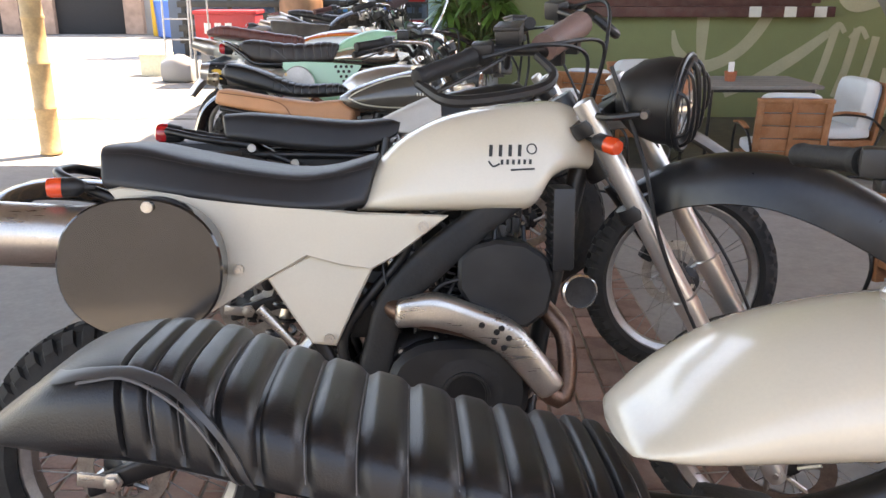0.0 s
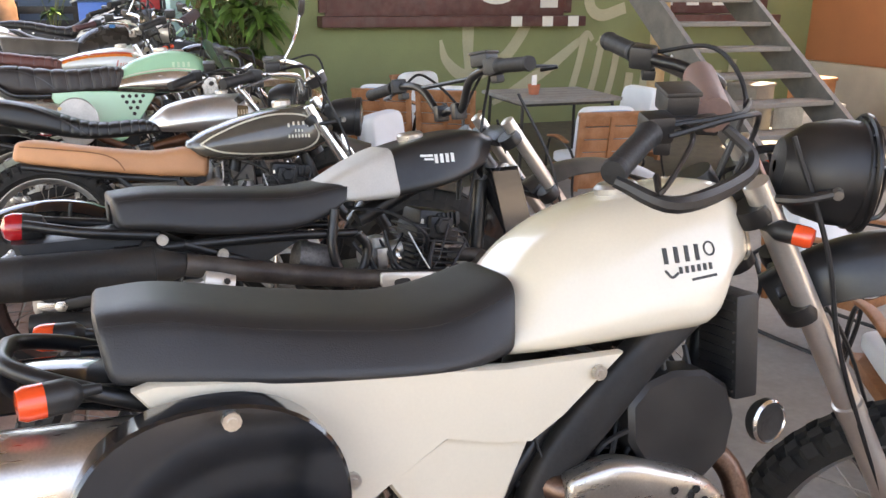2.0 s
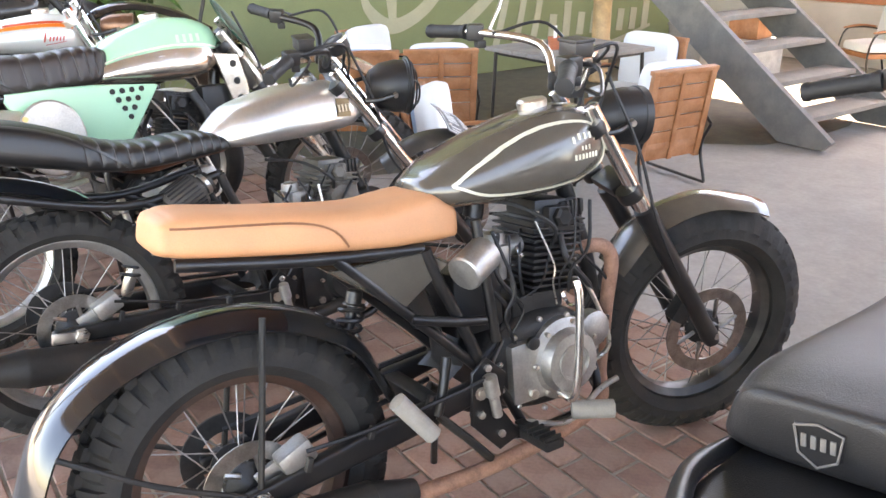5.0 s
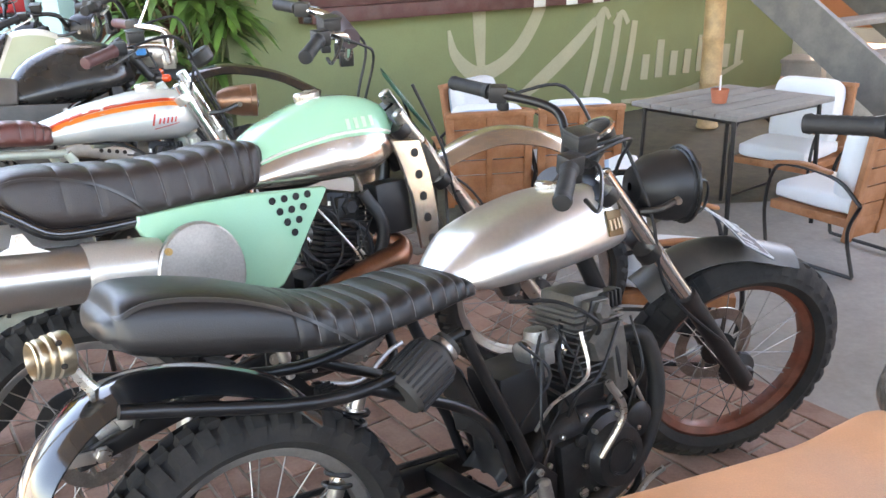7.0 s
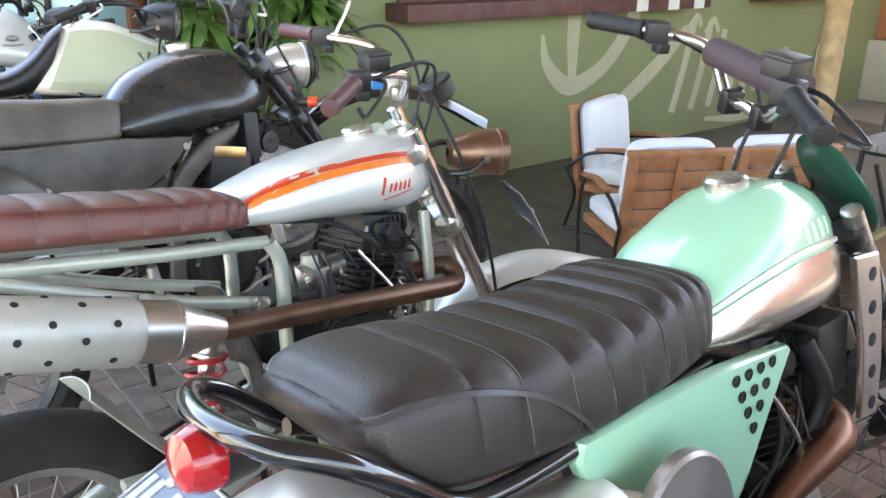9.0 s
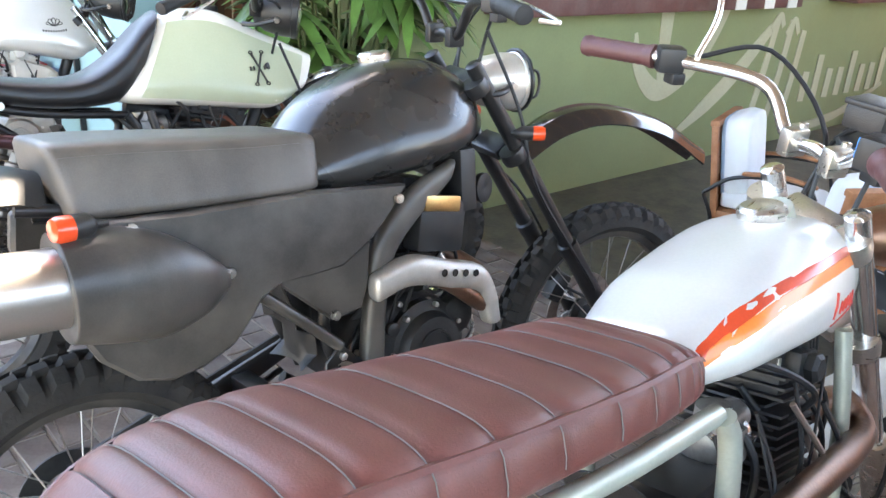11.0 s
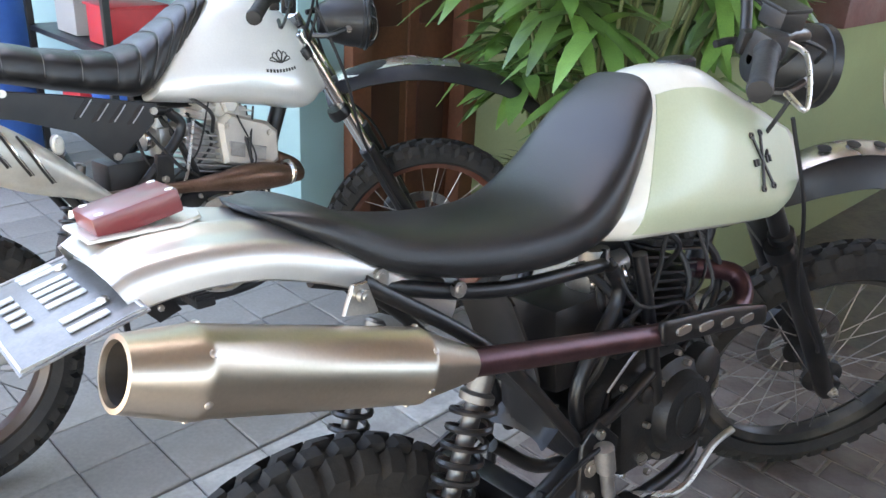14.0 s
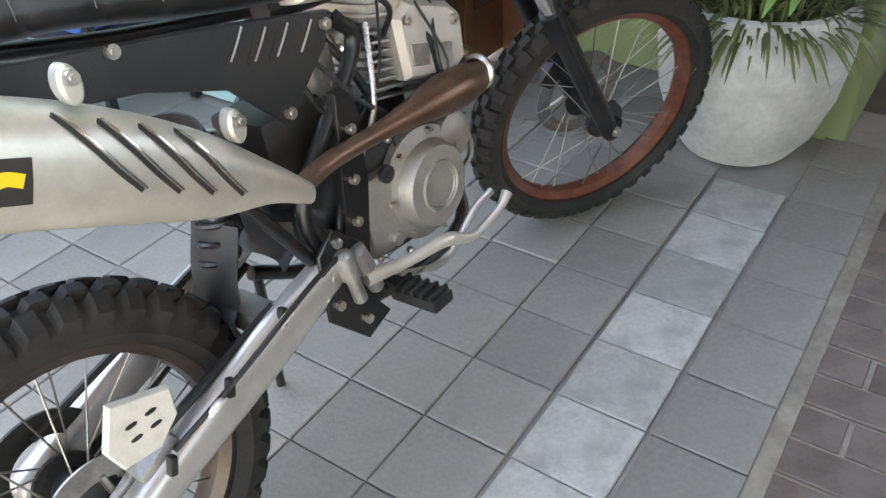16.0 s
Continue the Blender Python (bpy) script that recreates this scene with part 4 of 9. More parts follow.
def motorcycle(s):
    """Everything that the bikes share; s: the bike's own measures and materials."""
    X, Y, head, lean = s["at"]
    bike = thing("motorcycle", s["label"], "motorcycle", pose(X, Y, 0, 0, 0, head) @ pose(0, 0, 0, -lean, 0, 0), "motorcycles in the row")
    (xf, zf), (xr, zr) = s["front"], s["rear"]
    fx, fz = s["fork_top"]
    rake = Vector((xf - fx, 0, zf - fz)).normalized()
    piv = Vector((fx - 0.05, 0, fz))
    S = Matrix.Translation(piv) @ Matrix.Rotation(radians(s["steer"]), 4, rake) @ Matrix.Translation(-piv)
    s["S"] = S
    SB = Matrix.Translation(piv + Vector(s.get("bar_shift", (0, 0, 0)))) @ Matrix.Rotation(radians(s.get("bar_turn", s["steer"])), 4, rake) @ Matrix.Translation(-piv)
    # wheels
    fr = s.get("ftyre", (0.345, 0.05, 0.275, "knobby"))
    rr = s.get("rtyre", (0.33, 0.062, 0.245, "knobby"))
    wheel(bike, (xf, 0, zf), *fr, s.get("frim", RIM), S, disc=s.get("fdisc", 0.12), discside=s.get("fdiscside", 1))
    wheel(bike, (xr, 0, zr), *rr, s.get("rrim", s.get("frim", RIM)), Matrix(), disc=s.get("rdisc", 0.1), discside=-1)
    # fork
    for sg in (-1, 1):
        y = sg * s.get("fork_y", 0.095)
        top = Vector((fx, y, fz + 0.03))
        ax = Vector((xf - 0.01, y, zf))
        mid = top + (ax - top) * s.get("fork_split", 0.55)
        part("fork_tube", lathe([(0.012, -0.004), (s.get("fork_r", 0.0195) - 0.0005, 0), (s.get("fork_r", 0.0195), (mid - top).length)], top, mid - top, 18), s.get("fork_mat", CHROME), bike, m=S)
        L = (ax - mid).length
        part("fork_slider", lathe([(0.021, -0.012), (0.027, -0.008), (0.027, 0.02), (0.025, 0.03), (0.024, L - 0.02), (0.026, L), (0.02, L + 0.03), (0.006, L + 0.032)], mid, ax - mid, 18), s.get("slider_mat", BLACKFRAME), bike, m=S)
        part("axle_clamp", box((xf, sg * 0.085, zf), (0.04, 0.03, 0.05), 0.008), s.get("slider_mat", BLACKFRAME), bike, m=S)
        bolt(bike, xf, sg * 0.105, zf, 0.013, m=S)
    for k in (0.03, 0.3):
        c = Vector((fx, 0, fz)) + rake * (k * 0.75)
        g = join(box((0, 0, 0), (0.06, 0.12, 0.028), 0.008), *[lathe([(0.03, -0.016), (0.032, 0), (0.03, 0.016)], (0.005, sg * 0.095, 0), (0, 0, 1), 20) for sg in (-1, 1)])
        part("fork_clamp", moved(g, Matrix.Translation(c) @ pose(0, 0, 0, 0, math.degrees(math.atan2(-rake.x, -rake.z)) + 180, 0)), s.get("clamp_mat", BLACKFRAME), bike, m=S)
    part("axle", lathe([(0.008, -0.12), (0.008, 0.12)], (xf, 0, zf), (0, 1, 0), 10), STEEL, bike, m=S)
    handlebar(bike, SB, fx - 0.02 + s.get("bar_fwd", 0.0), fz + s.get("bar_up", 0.07), s)
    if s.get("clock"):
        ck = part("speedometer", lathe([(0.02, -0.04), (0.036, -0.035), (0.04, 0.0), (0.034, 0.004), (0.002, 0.003)], (fx + 0.02, 0, fz + s.get("bar_up", 0.07) + 0.055), (-0.55, 0, 1), 28), BLACKPLASTIC, bike, m=SB)
        part("speedometer_ring", lathe([(0.036, -0.002), (0.042, 0.0), (0.042, 0.008), (0.036, 0.009), (0.036, -0.002)], (fx + 0.02, 0, fz + s.get("bar_up", 0.07) + 0.055), (-0.55, 0, 1), 28, caps=False), CHROME, ck)
    if "light" in s:
        headlight(bike, S, *s["light"], s)
    part("front_axle_speedometer_cable", tube([(fx + 0.05, 0.06, fz + 0.02), (fx + 0.14, 0.1, fz - 0.2), ((fx + xf) / 2 + 0.05, 0.1, (fz + zf) / 2), (xf - 0.03, 0.09, zf + 0.06)], 0.004, n=6), CABLE, bike, m=S)
    part("brake_hose", tube([(fx + 0.05, -0.07, fz + 0.1), (fx + 0.13, -0.1, fz - 0.08), (fx + 0.19, -0.12, fz - 0.28), (xf - 0.1, -0.11, zf + 0.14), (xf - 0.06, s.get("fdiscside", 1) * 0.09, zf + 0.08)], 0.0045, n=6), CABLE, bike, m=S)
    part("brake_caliper", box((xf - 0.09, s.get("fdiscside", 1) * 0.078, zf + 0.09), (0.05, 0.045, 0.09), 0.012, (0, 30, 0)), ALUDARK, bike, m=S)
    # frame
    fm = s.get("frame_mat", BLACKFRAME)
    cx, cz = s["eng"]
    hx, hz = fx - 0.06, fz - 0.04
    px, pz = s.get("pivot", (cx - 0.24, cz - 0.02))
    s["pivot"] = (px, pz)
    part("frame_tube", lathe([(0.03, -0.1), (0.032, -0.08), (0.032, 0.08), (0.03, 0.1)], (hx + 0.02, 0, hz - 0.04), rake, 20), fm, bike)
    part("frame_tube", tube([(hx, 0, hz - 0.03), (hx - 0.2, 0, hz - 0.1), (px + 0.1, 0, s["rail"][0][1] + 0.02)], 0.024, n=12), fm, bike)
    part("frame_tube", tube([(hx + 0.02, 0, hz - 0.1), (cx + 0.2, 0, cz + 0.12), (cx + 0.17, 0, cz - 0.06)], 0.022, n=12), fm, bike)
    for sg in (-1, 1):
        y = sg * 0.105
        part("frame_tube", tube([(cx + 0.17, sg * 0.03, cz - 0.06), (cx + 0.13, sg * 0.08, cz - 0.17), (cx - 0.1, sg * 0.09, cz - 0.18), (px, sg * 0.1, pz - 0.06)], 0.014, n=10), fm, bike)
        rail = s["rail"]
        part("frame_tube", tube([(px + 0.05, y, pz - 0.04), (px - 0.0, y, pz + 0.12), (rail[0][0] + 0.02, y, rail[0][1] - 0.06), (rail[0][0], y, rail[0][1])], s.get("tube_r", 0.013), n=10), fm, bike)
        part("subframe_rail", tube([(a, sg * b, c) for a, c, b in rail], s.get("tube_r", 0.013) * 0.9, n=10), fm, bike)
        if s.get("brace"):
            part("subframe_brace", tube([(a, sg * b, c) for a, c, b in s["brace"]], s.get("tube_r", 0.013) * 0.85, n=10), fm, bike)
        sm = s.get("swing_mat", fm)
        sh = s.get("swing_h", 0.027)
        rows = []
        for k, q in ((-0.06, 0.85), (0.3, 1.1), (0.75, 0.95), (1.1, 0.75)):
            x, z = px + (xr - px) * k, pz + (zr - pz) * k
            rows.append((x, z + sh * q, x, z - sh * q, s.get("swing_w", 0.016)))
        part("swingarm", loft(rows, e=s.get("swing_e", 5), n=18), sm, bike, m=pose(0, sg * 0.115, 0))
        bolt(bike, px, sg * 0.135, pz, 0.016)
        bolt(bike, xr, sg * 0.135, zr, 0.017)
    part("swingarm_bridge", box((px - 0.1, 0, pz + (zr - pz) * 0.25), (0.05, 0.22, 0.045), 0.01), s.get("swing_mat", fm), bike)
    part("chain", join(*[tube([(px, 0.1, pz + dz), (xr, 0.1, zr + dz * 1.6)], 0.007, n=6, steps=2) for dz in (-0.04, 0.04)]), ALUDARK, bike)
    part("sprocket", lathe([(0.09, -0.003), (0.1, -0.003), (0.1, 0.003), (0.06, 0.003), (0.06, -0.003), (0.09, -0.003)], (xr, 0.1, zr), (0, 1, 0), 40, caps=False), ALUDARK, bike)
    part("side_stand", join(tube([(px + 0.03, 0.13, pz - 0.08), (px + 0.06, 0.2, pz * 0.45), (px + 0.08, 0.13 + 0.14, 0.02 - 0.27 * math.sin(radians(lean)) * 0.6)], 0.01, n=8), box((px + 0.09, 0.28, 0.012 - 0.27 * math.sin(radians(lean)) * 0.6), (0.07, 0.035, 0.008), 0.003)), BLACKFRAME, bike)
    engine(bike, s)
    # tank and seat
    tank = part("fuel_tank", loft(s["tank"], e=s.get("tank_e", 2.6), rnd=0.02, n=36, taper=s.get("tank_taper", -0.08)), s["tank_mat"], bike, s.get("tank_label", ""))
    if "cap" in s:
        a, b = s["cap"]
        part("filler_cap", lathe([(0.034, -0.012), (0.036, 0), (0.036, 0.008), (0.03, 0.014), (0.012, 0.015), (0.003, 0.017)], (a, 0, b), (-0.1, 0, 1), 28), s.get("cap_mat", STEEL), tank)
    seat = part("seat", loft(s["seat"], e=s.get("seat_e", 3.6), rnd=s.get("seat_rnd", 0.02), n=40, steps=s.get("seat_steps", 8), ribs=s.get("ribs"), taper=s.get("seat_taper", -0.06)), s["seat_mat"], bike, s.get("seat_label", ""))
    s["tank_ob"], s["seat_ob"] = tank, seat
    st = s["seat"]
    for sg in (-1, 1):
        if s.get("piping", True):
            part("seat_piping", sheet_on(st, [(r[0] * 0.78 + r[2] * 0.22, r[1] * 0.8 + r[3] * 0.2) for r in st], 0.004, e=s.get("seat_e", 3.6), lift=0.0025, side=sg, taper=s.get("seat_taper", -0.06)), s.get("pipe_mat", s["seat_mat"]), seat)
    if "logo" in s:
        emblem(tank, s["tank"], *s["logo"], k=s.get("logo_k", 1.0), e=s.get("tank_e", 2.6), taper=s.get("tank_taper", -0.08))
    fittings(bike, s)
    # loom and small fittings behind the engine
    random.seed(int(abs(Y) * 1000))
    for i in range(5):
        a = Vector((cx - 0.18 + 0.08 * i, -0.06 + 0.02 * (i % 3), cz + 0.3))
        hose(bike, [a, a + Vector((random.uniform(-0.06, 0.06), -0.04, -0.08)), a + Vector((random.uniform(-0.05, 0.08), -0.03, -0.18)), a + Vector((random.uniform(-0.05, 0.05), 0.02, -0.27))], random.choice((0.004, 0.006, 0.008)))
    part("battery_box", box((px + 0.06, 0, pz + 0.18), (0.13, 0.13, 0.15), 0.012), BLACKPLASTIC, bike)
    part("rear_inner_guard", fender([(px - 0.02, pz + 0.02), (px - 0.03, pz + 0.16), (px - 0.08, pz + 0.3)], 0.07, drop=0.02), BLACKPLASTIC, bike)
    return bike

# ---- the ten motorcycles, from the near end of the row to the far end ----
def seat_stitches(s, u0, u1, count, parent):
    """Pale stitched lines across a ribbed seat."""
    st = catmull([r[:5] for r in s["seat"]], 24)
    N = len(st) - 1
    e = s.get("seat_e", 3.6)
    gs = []
    for k in range(count + 1):
        row = st[int(N * (u0 + (u1 - u0) * k / count))]
        xt, zt, xb, zb, w = row
        cx, cz, hx, hz = (xt + xb) / 2, (zt + zb) / 2, (xt - xb) / 2, (zt - zb) / 2
        pts = []
        for j in range(19):
            a = radians(-14 + 208 * j / 18)
            c, q = math.cos(a), math.sin(a)
            y, z = math.copysign(abs(c) ** (2 / e), c), math.copysign(abs(q) ** (2 / e), q)
            kz = 1 - (s["ribs"][3] - 0.002) / max(hz, 0.02)
            pts.append((cx + hx * z * kz, y * w * (1 + s.get("seat_taper", -0.06) * z) * (1 - (s["ribs"][3] - 0.0015) / w), cz + hz * z * kz))
        gs.append(tube(pts, 0.0008, n=4, steps=1))
    part("seat_stitching", join(*gs), STITCH, parent)


def perforations(bike, pts, y, r=0.005):
    for a, b in pts:
        part("vent_hole", lathe([(r, 0.0), (r * 1.1, 0.001), (r * 0.9, 0.0015), (r * 0.8, -0.004), (0.001, -0.004)], (a, y, b), (0, -1, 0), 10), MATTEBLACK, bike)


def tail_light(bike, x, z, r, d, y=0.0, body=None):
    t = part("tail_light", lathe([(r * 0.4, -0.05), (r * 0.9, -0.04), (r, -0.01), (r * 1.03, 0.0)], (x, y, z), d, 24), body or BLACKPLASTIC, bike)
    part("tail_lens", lathe([(r * 1.0, 0.0), (r * 0.98, 0.02), (r * 0.8, 0.034), (r * 0.4, 0.04), (0.002, 0.042)], (x, y, z), d, 24), REDLENS, t)
    return t


# cream road bike with a ribbed black seat, at the end of the row
A = dict(at=(0.09, 0.71, 2, 7), label="cream motorcycle with a ribbed black leather seat", steer=8,
         front=(0.86, 0.32), rear=(-0.52, 0.32), fork_top=(0.58, 0.9), eng=(0.2, 0.42), ftyre=(0.32, 0.05, 0.24, "block"), rtyre=(0.32, 0.06, 0.235, "block"),
         tank=[(0.135, 0.905, 0.115, 0.872, 0.095), (0.19, 0.95, 0.165, 0.868, 0.13), (0.27, 0.995, 0.26, 0.868, 0.15), (0.4, 1.022, 0.4, 0.868, 0.155), (0.52, 1.022, 0.52, 0.872, 0.14), (0.6, 0.985, 0.59, 0.89, 0.1)],
         tank_mat=CREAM, tank_e=2.2, cap=(0.44, 1.027), logo=(0.4, 0.94, "script", LOGODARK), logo_k=0.8,
         seat=[(-0.543, 0.93, -0.527, 0.9, 0.085), (-0.474, 0.98, -0.459, 0.892, 0.11), (-0.401, 0.995, -0.389, 0.887, 0.122), (-0.336, 0.985, -0.324, 0.876, 0.13), (-0.251, 0.953, -0.247, 0.856, 0.132), (-0.143, 0.914, -0.143, 0.834, 0.132), (-0.035, 0.88, -0.035, 0.814, 0.13), (0.057, 0.862, 0.057, 0.796, 0.125), (0.115, 0.852, 0.115, 0.787, 0.115)],
         seat_mat=LEATHER, ribs=(13, 0.24, 1.0, 0.009), piping=False, seat_steps=22, rail=[(0.05, 0.765, 0.1), (-0.3, 0.79, 0.11), (-0.6, 0.835, 0.1)], light=(0.72, 0.9), light_r=0.09, rise=0.1, bar_up=0.14, fork_split=0.5)
b = motorcycle(A)
seat_stitches(A, 0.24, 1.0, 13, A["seat_ob"])
part("seat_piping", sheet_on(A["seat"], [(-0.475, 0.975), (-0.43, 0.984), (-0.385, 0.985), (-0.345, 0.972), (-0.315, 0.949), (-0.29, 0.916), (-0.272, 0.876)], 0.006, e=3.6, lift=0.0045, taper=-0.06), PIPING, A["seat_ob"])
part("seam_thread", sheet_on(A["seat"], [(-0.444, 0.977), (-0.399, 0.983), (-0.359, 0.971), (-0.329, 0.95), (-0.304, 0.917), (-0.286, 0.877)], 0.0016, e=3.6, lift=0.0055, taper=-0.06), mat("seam_thread_grey", (0.14, 0.13, 0.12), 0.8), A["seat_ob"])
part("rear_fender", fender([(-0.2, 0.72), (-0.42, 0.75), (-0.62, 0.75), (-0.78, 0.66)], 0.075, 0.03), BLACKGLOSS, b)
shock(b, (-0.36, -0.13, 0.7), (-0.5, -0.13, 0.36))
signal(b, -0.49, -0.15, 0.823, (-0.95, -0.2, 0), r=0.022)
muffler(b, (-0.72, -0.17, 0.34), (-0.2, -0.16, 0.3), 0.045, CHROME)
part("exhaust_pipe", tube([(0.27, -0.05, 0.58), (0.36, -0.1, 0.5), (0.33, -0.14, 0.3), (0.1, -0.16, 0.27), (-0.2, -0.16, 0.3)], 0.02, n=12), CHROME, b)
part("front_fender", fender([(0.66, 0.6), (0.8, 0.68), (0.95, 0.68), (1.08, 0.58)], 0.06, 0.025), CREAM, b, m=A["S"])

# cream off-road bike with the black number oval
B = dict(at=(0.0, 1.61, 2, 8), label="cream off-road motorcycle with black oval side plate and black seat", steer=37,
         front=(0.795, 0.345), rear=(-0.70, 0.33), fork_top=(0.343, 1.12), eng=(0.03, 0.53), cover_r=0.085, slider_mat=FORKALLOY, fork_split=0.52, fork_r=0.0225, fork_mat=FORKALLOY,
         tank=[(-0.135, 0.995, -0.168, 0.893, 0.1), (-0.08, 1.045, -0.1, 0.893, 0.122), (0.0, 1.085, 0.0, 0.893, 0.135), (0.1, 1.108, 0.1, 0.893, 0.14), (0.18, 1.117, 0.18, 0.897, 0.135), (0.235, 1.119, 0.222, 0.955, 0.12), (0.275, 1.108, 0.262, 0.975, 0.1), (0.31, 1.08, 0.3, 0.975, 0.07)],
         tank_mat=CREAM, tank_e=3.8, tank_taper=-0.3, cap=(0.1, 1.107), cap_mat=ALU, logo=(0.135, 1.02, "word", LOGODARK),
         seat=[(-0.685, 1.035, -0.67, 0.945, 0.118), (-0.61, 1.034, -0.6, 0.936, 0.13), (-0.478, 1.006, -0.478, 0.922, 0.145), (-0.318, 0.98, -0.31, 0.904, 0.145), (-0.231, 0.984, -0.23, 0.898, 0.138), (-0.14, 1.008, -0.168, 0.9, 0.12)],
         seat_mat=VINYL, seat_taper=-0.2, seat_e=5, seat_rnd=0.012, rail=[(-0.1, 0.87, 0.09), (-0.4, 0.9, 0.1), (-0.72, 0.94, 0.09)], light=(0.49, 1.135), light_r=0.088, light_len=0.1, logo_k=0.88, cage=True,
         bar_w=0.33, rise=0.03, back=0.15, bar_up=0.115, bar_fwd=-0.06, guard=True, pad=mat("brown_leather_sleeve", (0.2, 0.12, 0.1), 0.6, bump=0.3), frim=RIM, fdiscside=-1, tube_r=0.012)
b = motorcycle(B)
part("side_panel", join(plate([(-0.66, 0.95), (-0.64, 0.955), (-0.17, 0.9), (0.01, 0.892), (-0.09, 0.815), (-0.142, 0.786), (-0.2, 0.795), (-0.27, 0.815), (-0.36, 0.765), (-0.47, 0.70), (-0.55, 0.8)], -0.155, 0.02, 0.006), plate([(-0.36, 0.768), (-0.27, 0.816), (-0.2, 0.797), (-0.142, 0.788), (-0.175, 0.72), (-0.222, 0.622), (-0.272, 0.628)], -0.143, 0.016, 0.006)), CREAMFLAT, b, "cream side panel with a moulded crease")
part("side_panel", plate([(-0.66, 0.95), (0.01, 0.892), (-0.09, 0.815), (-0.2, 0.795), (-0.36, 0.765), (-0.47, 0.70), (-0.55, 0.8)], 0.14, 0.02, 0.006), CREAMFLAT, b)
ov = part("number_oval", join(plate(oval(-0.585, 0.805, 0.158, 0.137, 48, 2.25), -0.225, 0.05, 0.004)), BLACKGLOSS, b, "blank gloss black number oval")
for a, c, y in ((-0.56, 0.925, -0.23), (-0.04, 0.872, -0.162), (-0.41, 0.79, -0.162), (-0.235, 0.64, -0.15)):
    bolt(b, a, y, c, 0.011)
muffler(b, (-1.05, -0.14, 0.875), (-0.5, -0.13, 0.84), 0.064, STEEL, cone=0.1)
for sg in (-1, 1):
    part("frame_spar", loft([(0.18, 0.955, 0.16, 0.9, 0.02), (0.08, 0.915, 0.1, 0.855, 0.022), (-0.05, 0.82, -0.0, 0.765, 0.024), (-0.135, 0.72, -0.075, 0.69, 0.024), (-0.17, 0.6, -0.105, 0.59, 0.024), (-0.215, 0.44, -0.14, 0.44, 0.024)], e=4, n=20), MATTEBLACK, b, "broad matte black frame spar", m=pose(0, sg * 0.115, 0))
    part("subframe_strut", tube([(-0.33, sg * 0.1, 0.74), (-0.26, sg * 0.1, 0.62), (-0.2, sg * 0.1, 0.5)], 0.016, n=10), BLACKFRAME, b)
part("heat_guard", loft([(-0.085, 0.725, -0.09, 0.665, 0.02), (-0.015, 0.735, -0.03, 0.665, 0.028), (0.06, 0.71, 0.05, 0.645, 0.03), (0.14, 0.675, 0.115, 0.605, 0.03), (0.185, 0.63, 0.14, 0.58, 0.03), (0.245, 0.55, 0.195, 0.515, 0.026)], e=3.5, n=20), STEEL, b, "brushed steel heat guard with drilled holes", m=pose(0, -0.155, 0))
perforations(b, [(0.075, 0.675), (0.105, 0.66), (0.13, 0.647), (0.1, 0.64), (0.12, 0.627), (0.115, 0.668)], -0.186, 0.006)
part("exhaust_pipe", tube([(0.2, -0.06, 0.7), (0.26, -0.1, 0.62), (0.24, -0.14, 0.5), (0.1, -0.155, 0.64), (-0.08, -0.15, 0.69), (-0.16, -0.06, 0.72), (-0.4, -0.06, 0.78), (-0.62, -0.1, 0.84)], 0.021, n=12), RUSTPIPE, b)
part("engine_shroud", plate([(0.03, 0.8), (0.06, 0.828), (0.11, 0.84), (0.17, 0.832), (0.215, 0.8), (0.23, 0.745), (0.215, 0.685), (0.175, 0.655), (0.11, 0.655), (0.06, 0.69), (0.03, 0.74)], -0.14, 0.06, 0.008), BLACKPLASTIC, b)
part("clutch_housing", plate(oval(0.03, 0.52, 0.15, 0.11, 24, 2.5), -0.15, 0.05, 0.015), BLACKPLASTIC, b)
rad = part("radiator", box((0.245, -0.1, 0.86), (0.045, 0.09, 0.17), 0.006), BLACKPLASTIC, b)
for k in range(10):
    part("radiator_fin", box((0.222, -0.1, 0.79 + k * 0.016), (0.006, 0.08, 0.004), 0.001), ALUDARK, rad)
part("horn", join(lathe([(0.03, 0.0), (0.036, 0.008), (0.036, 0.02), (0.03, 0.024), (0.012, 0.02), (0.002, 0.022)], (0.275, -0.14, 0.735), (0.1, -1, 0), 28)), ALUDARK, b)
part("horn_ring", lathe([(0.034, 0.019), (0.037, 0.022), (0.033, 0.026), (0.031, 0.022), (0.034, 0.019)], (0.275, -0.14, 0.735), (0.1, -1, 0), 28, caps=False), CHROME, b)
part("front_fender", fender([(0.4, 0.925), (0.477, 0.985), (0.553, 1.02), (0.651, 1.04), (0.747, 1.036), (0.86, 1.0), (1.0, 0.925), (1.08, 0.86)], [0.05, 0.065, 0.075, 0.08, 0.08, 0.075, 0.06, 0.04], 0.075, 0.004), mat("satin_black_fender", (0.011, 0.011, 0.012), 0.3, var=0.2, bump=0.1, fine=300, dust=0.08), b, "long satin black front fender", m=B["S"])
part("rear_fender", fender([(-0.6, 0.93), (-0.75, 0.96), (-0.9, 0.95), (-1.05, 0.86)], [0.09, 0.085, 0.08, 0.06], 0.035, 0.004), BLACKGLOSS, b)
part("grab_loop", tube([(-0.6, -0.1, 0.9), (-0.72, -0.1, 0.95), (-0.79, -0.06, 0.975), (-0.8, 0, 0.98), (-0.79, 0.06, 0.975), (-0.72, 0.1, 0.95), (-0.6, 0.1, 0.9)], 0.011, n=10), BLACKFRAME, b)
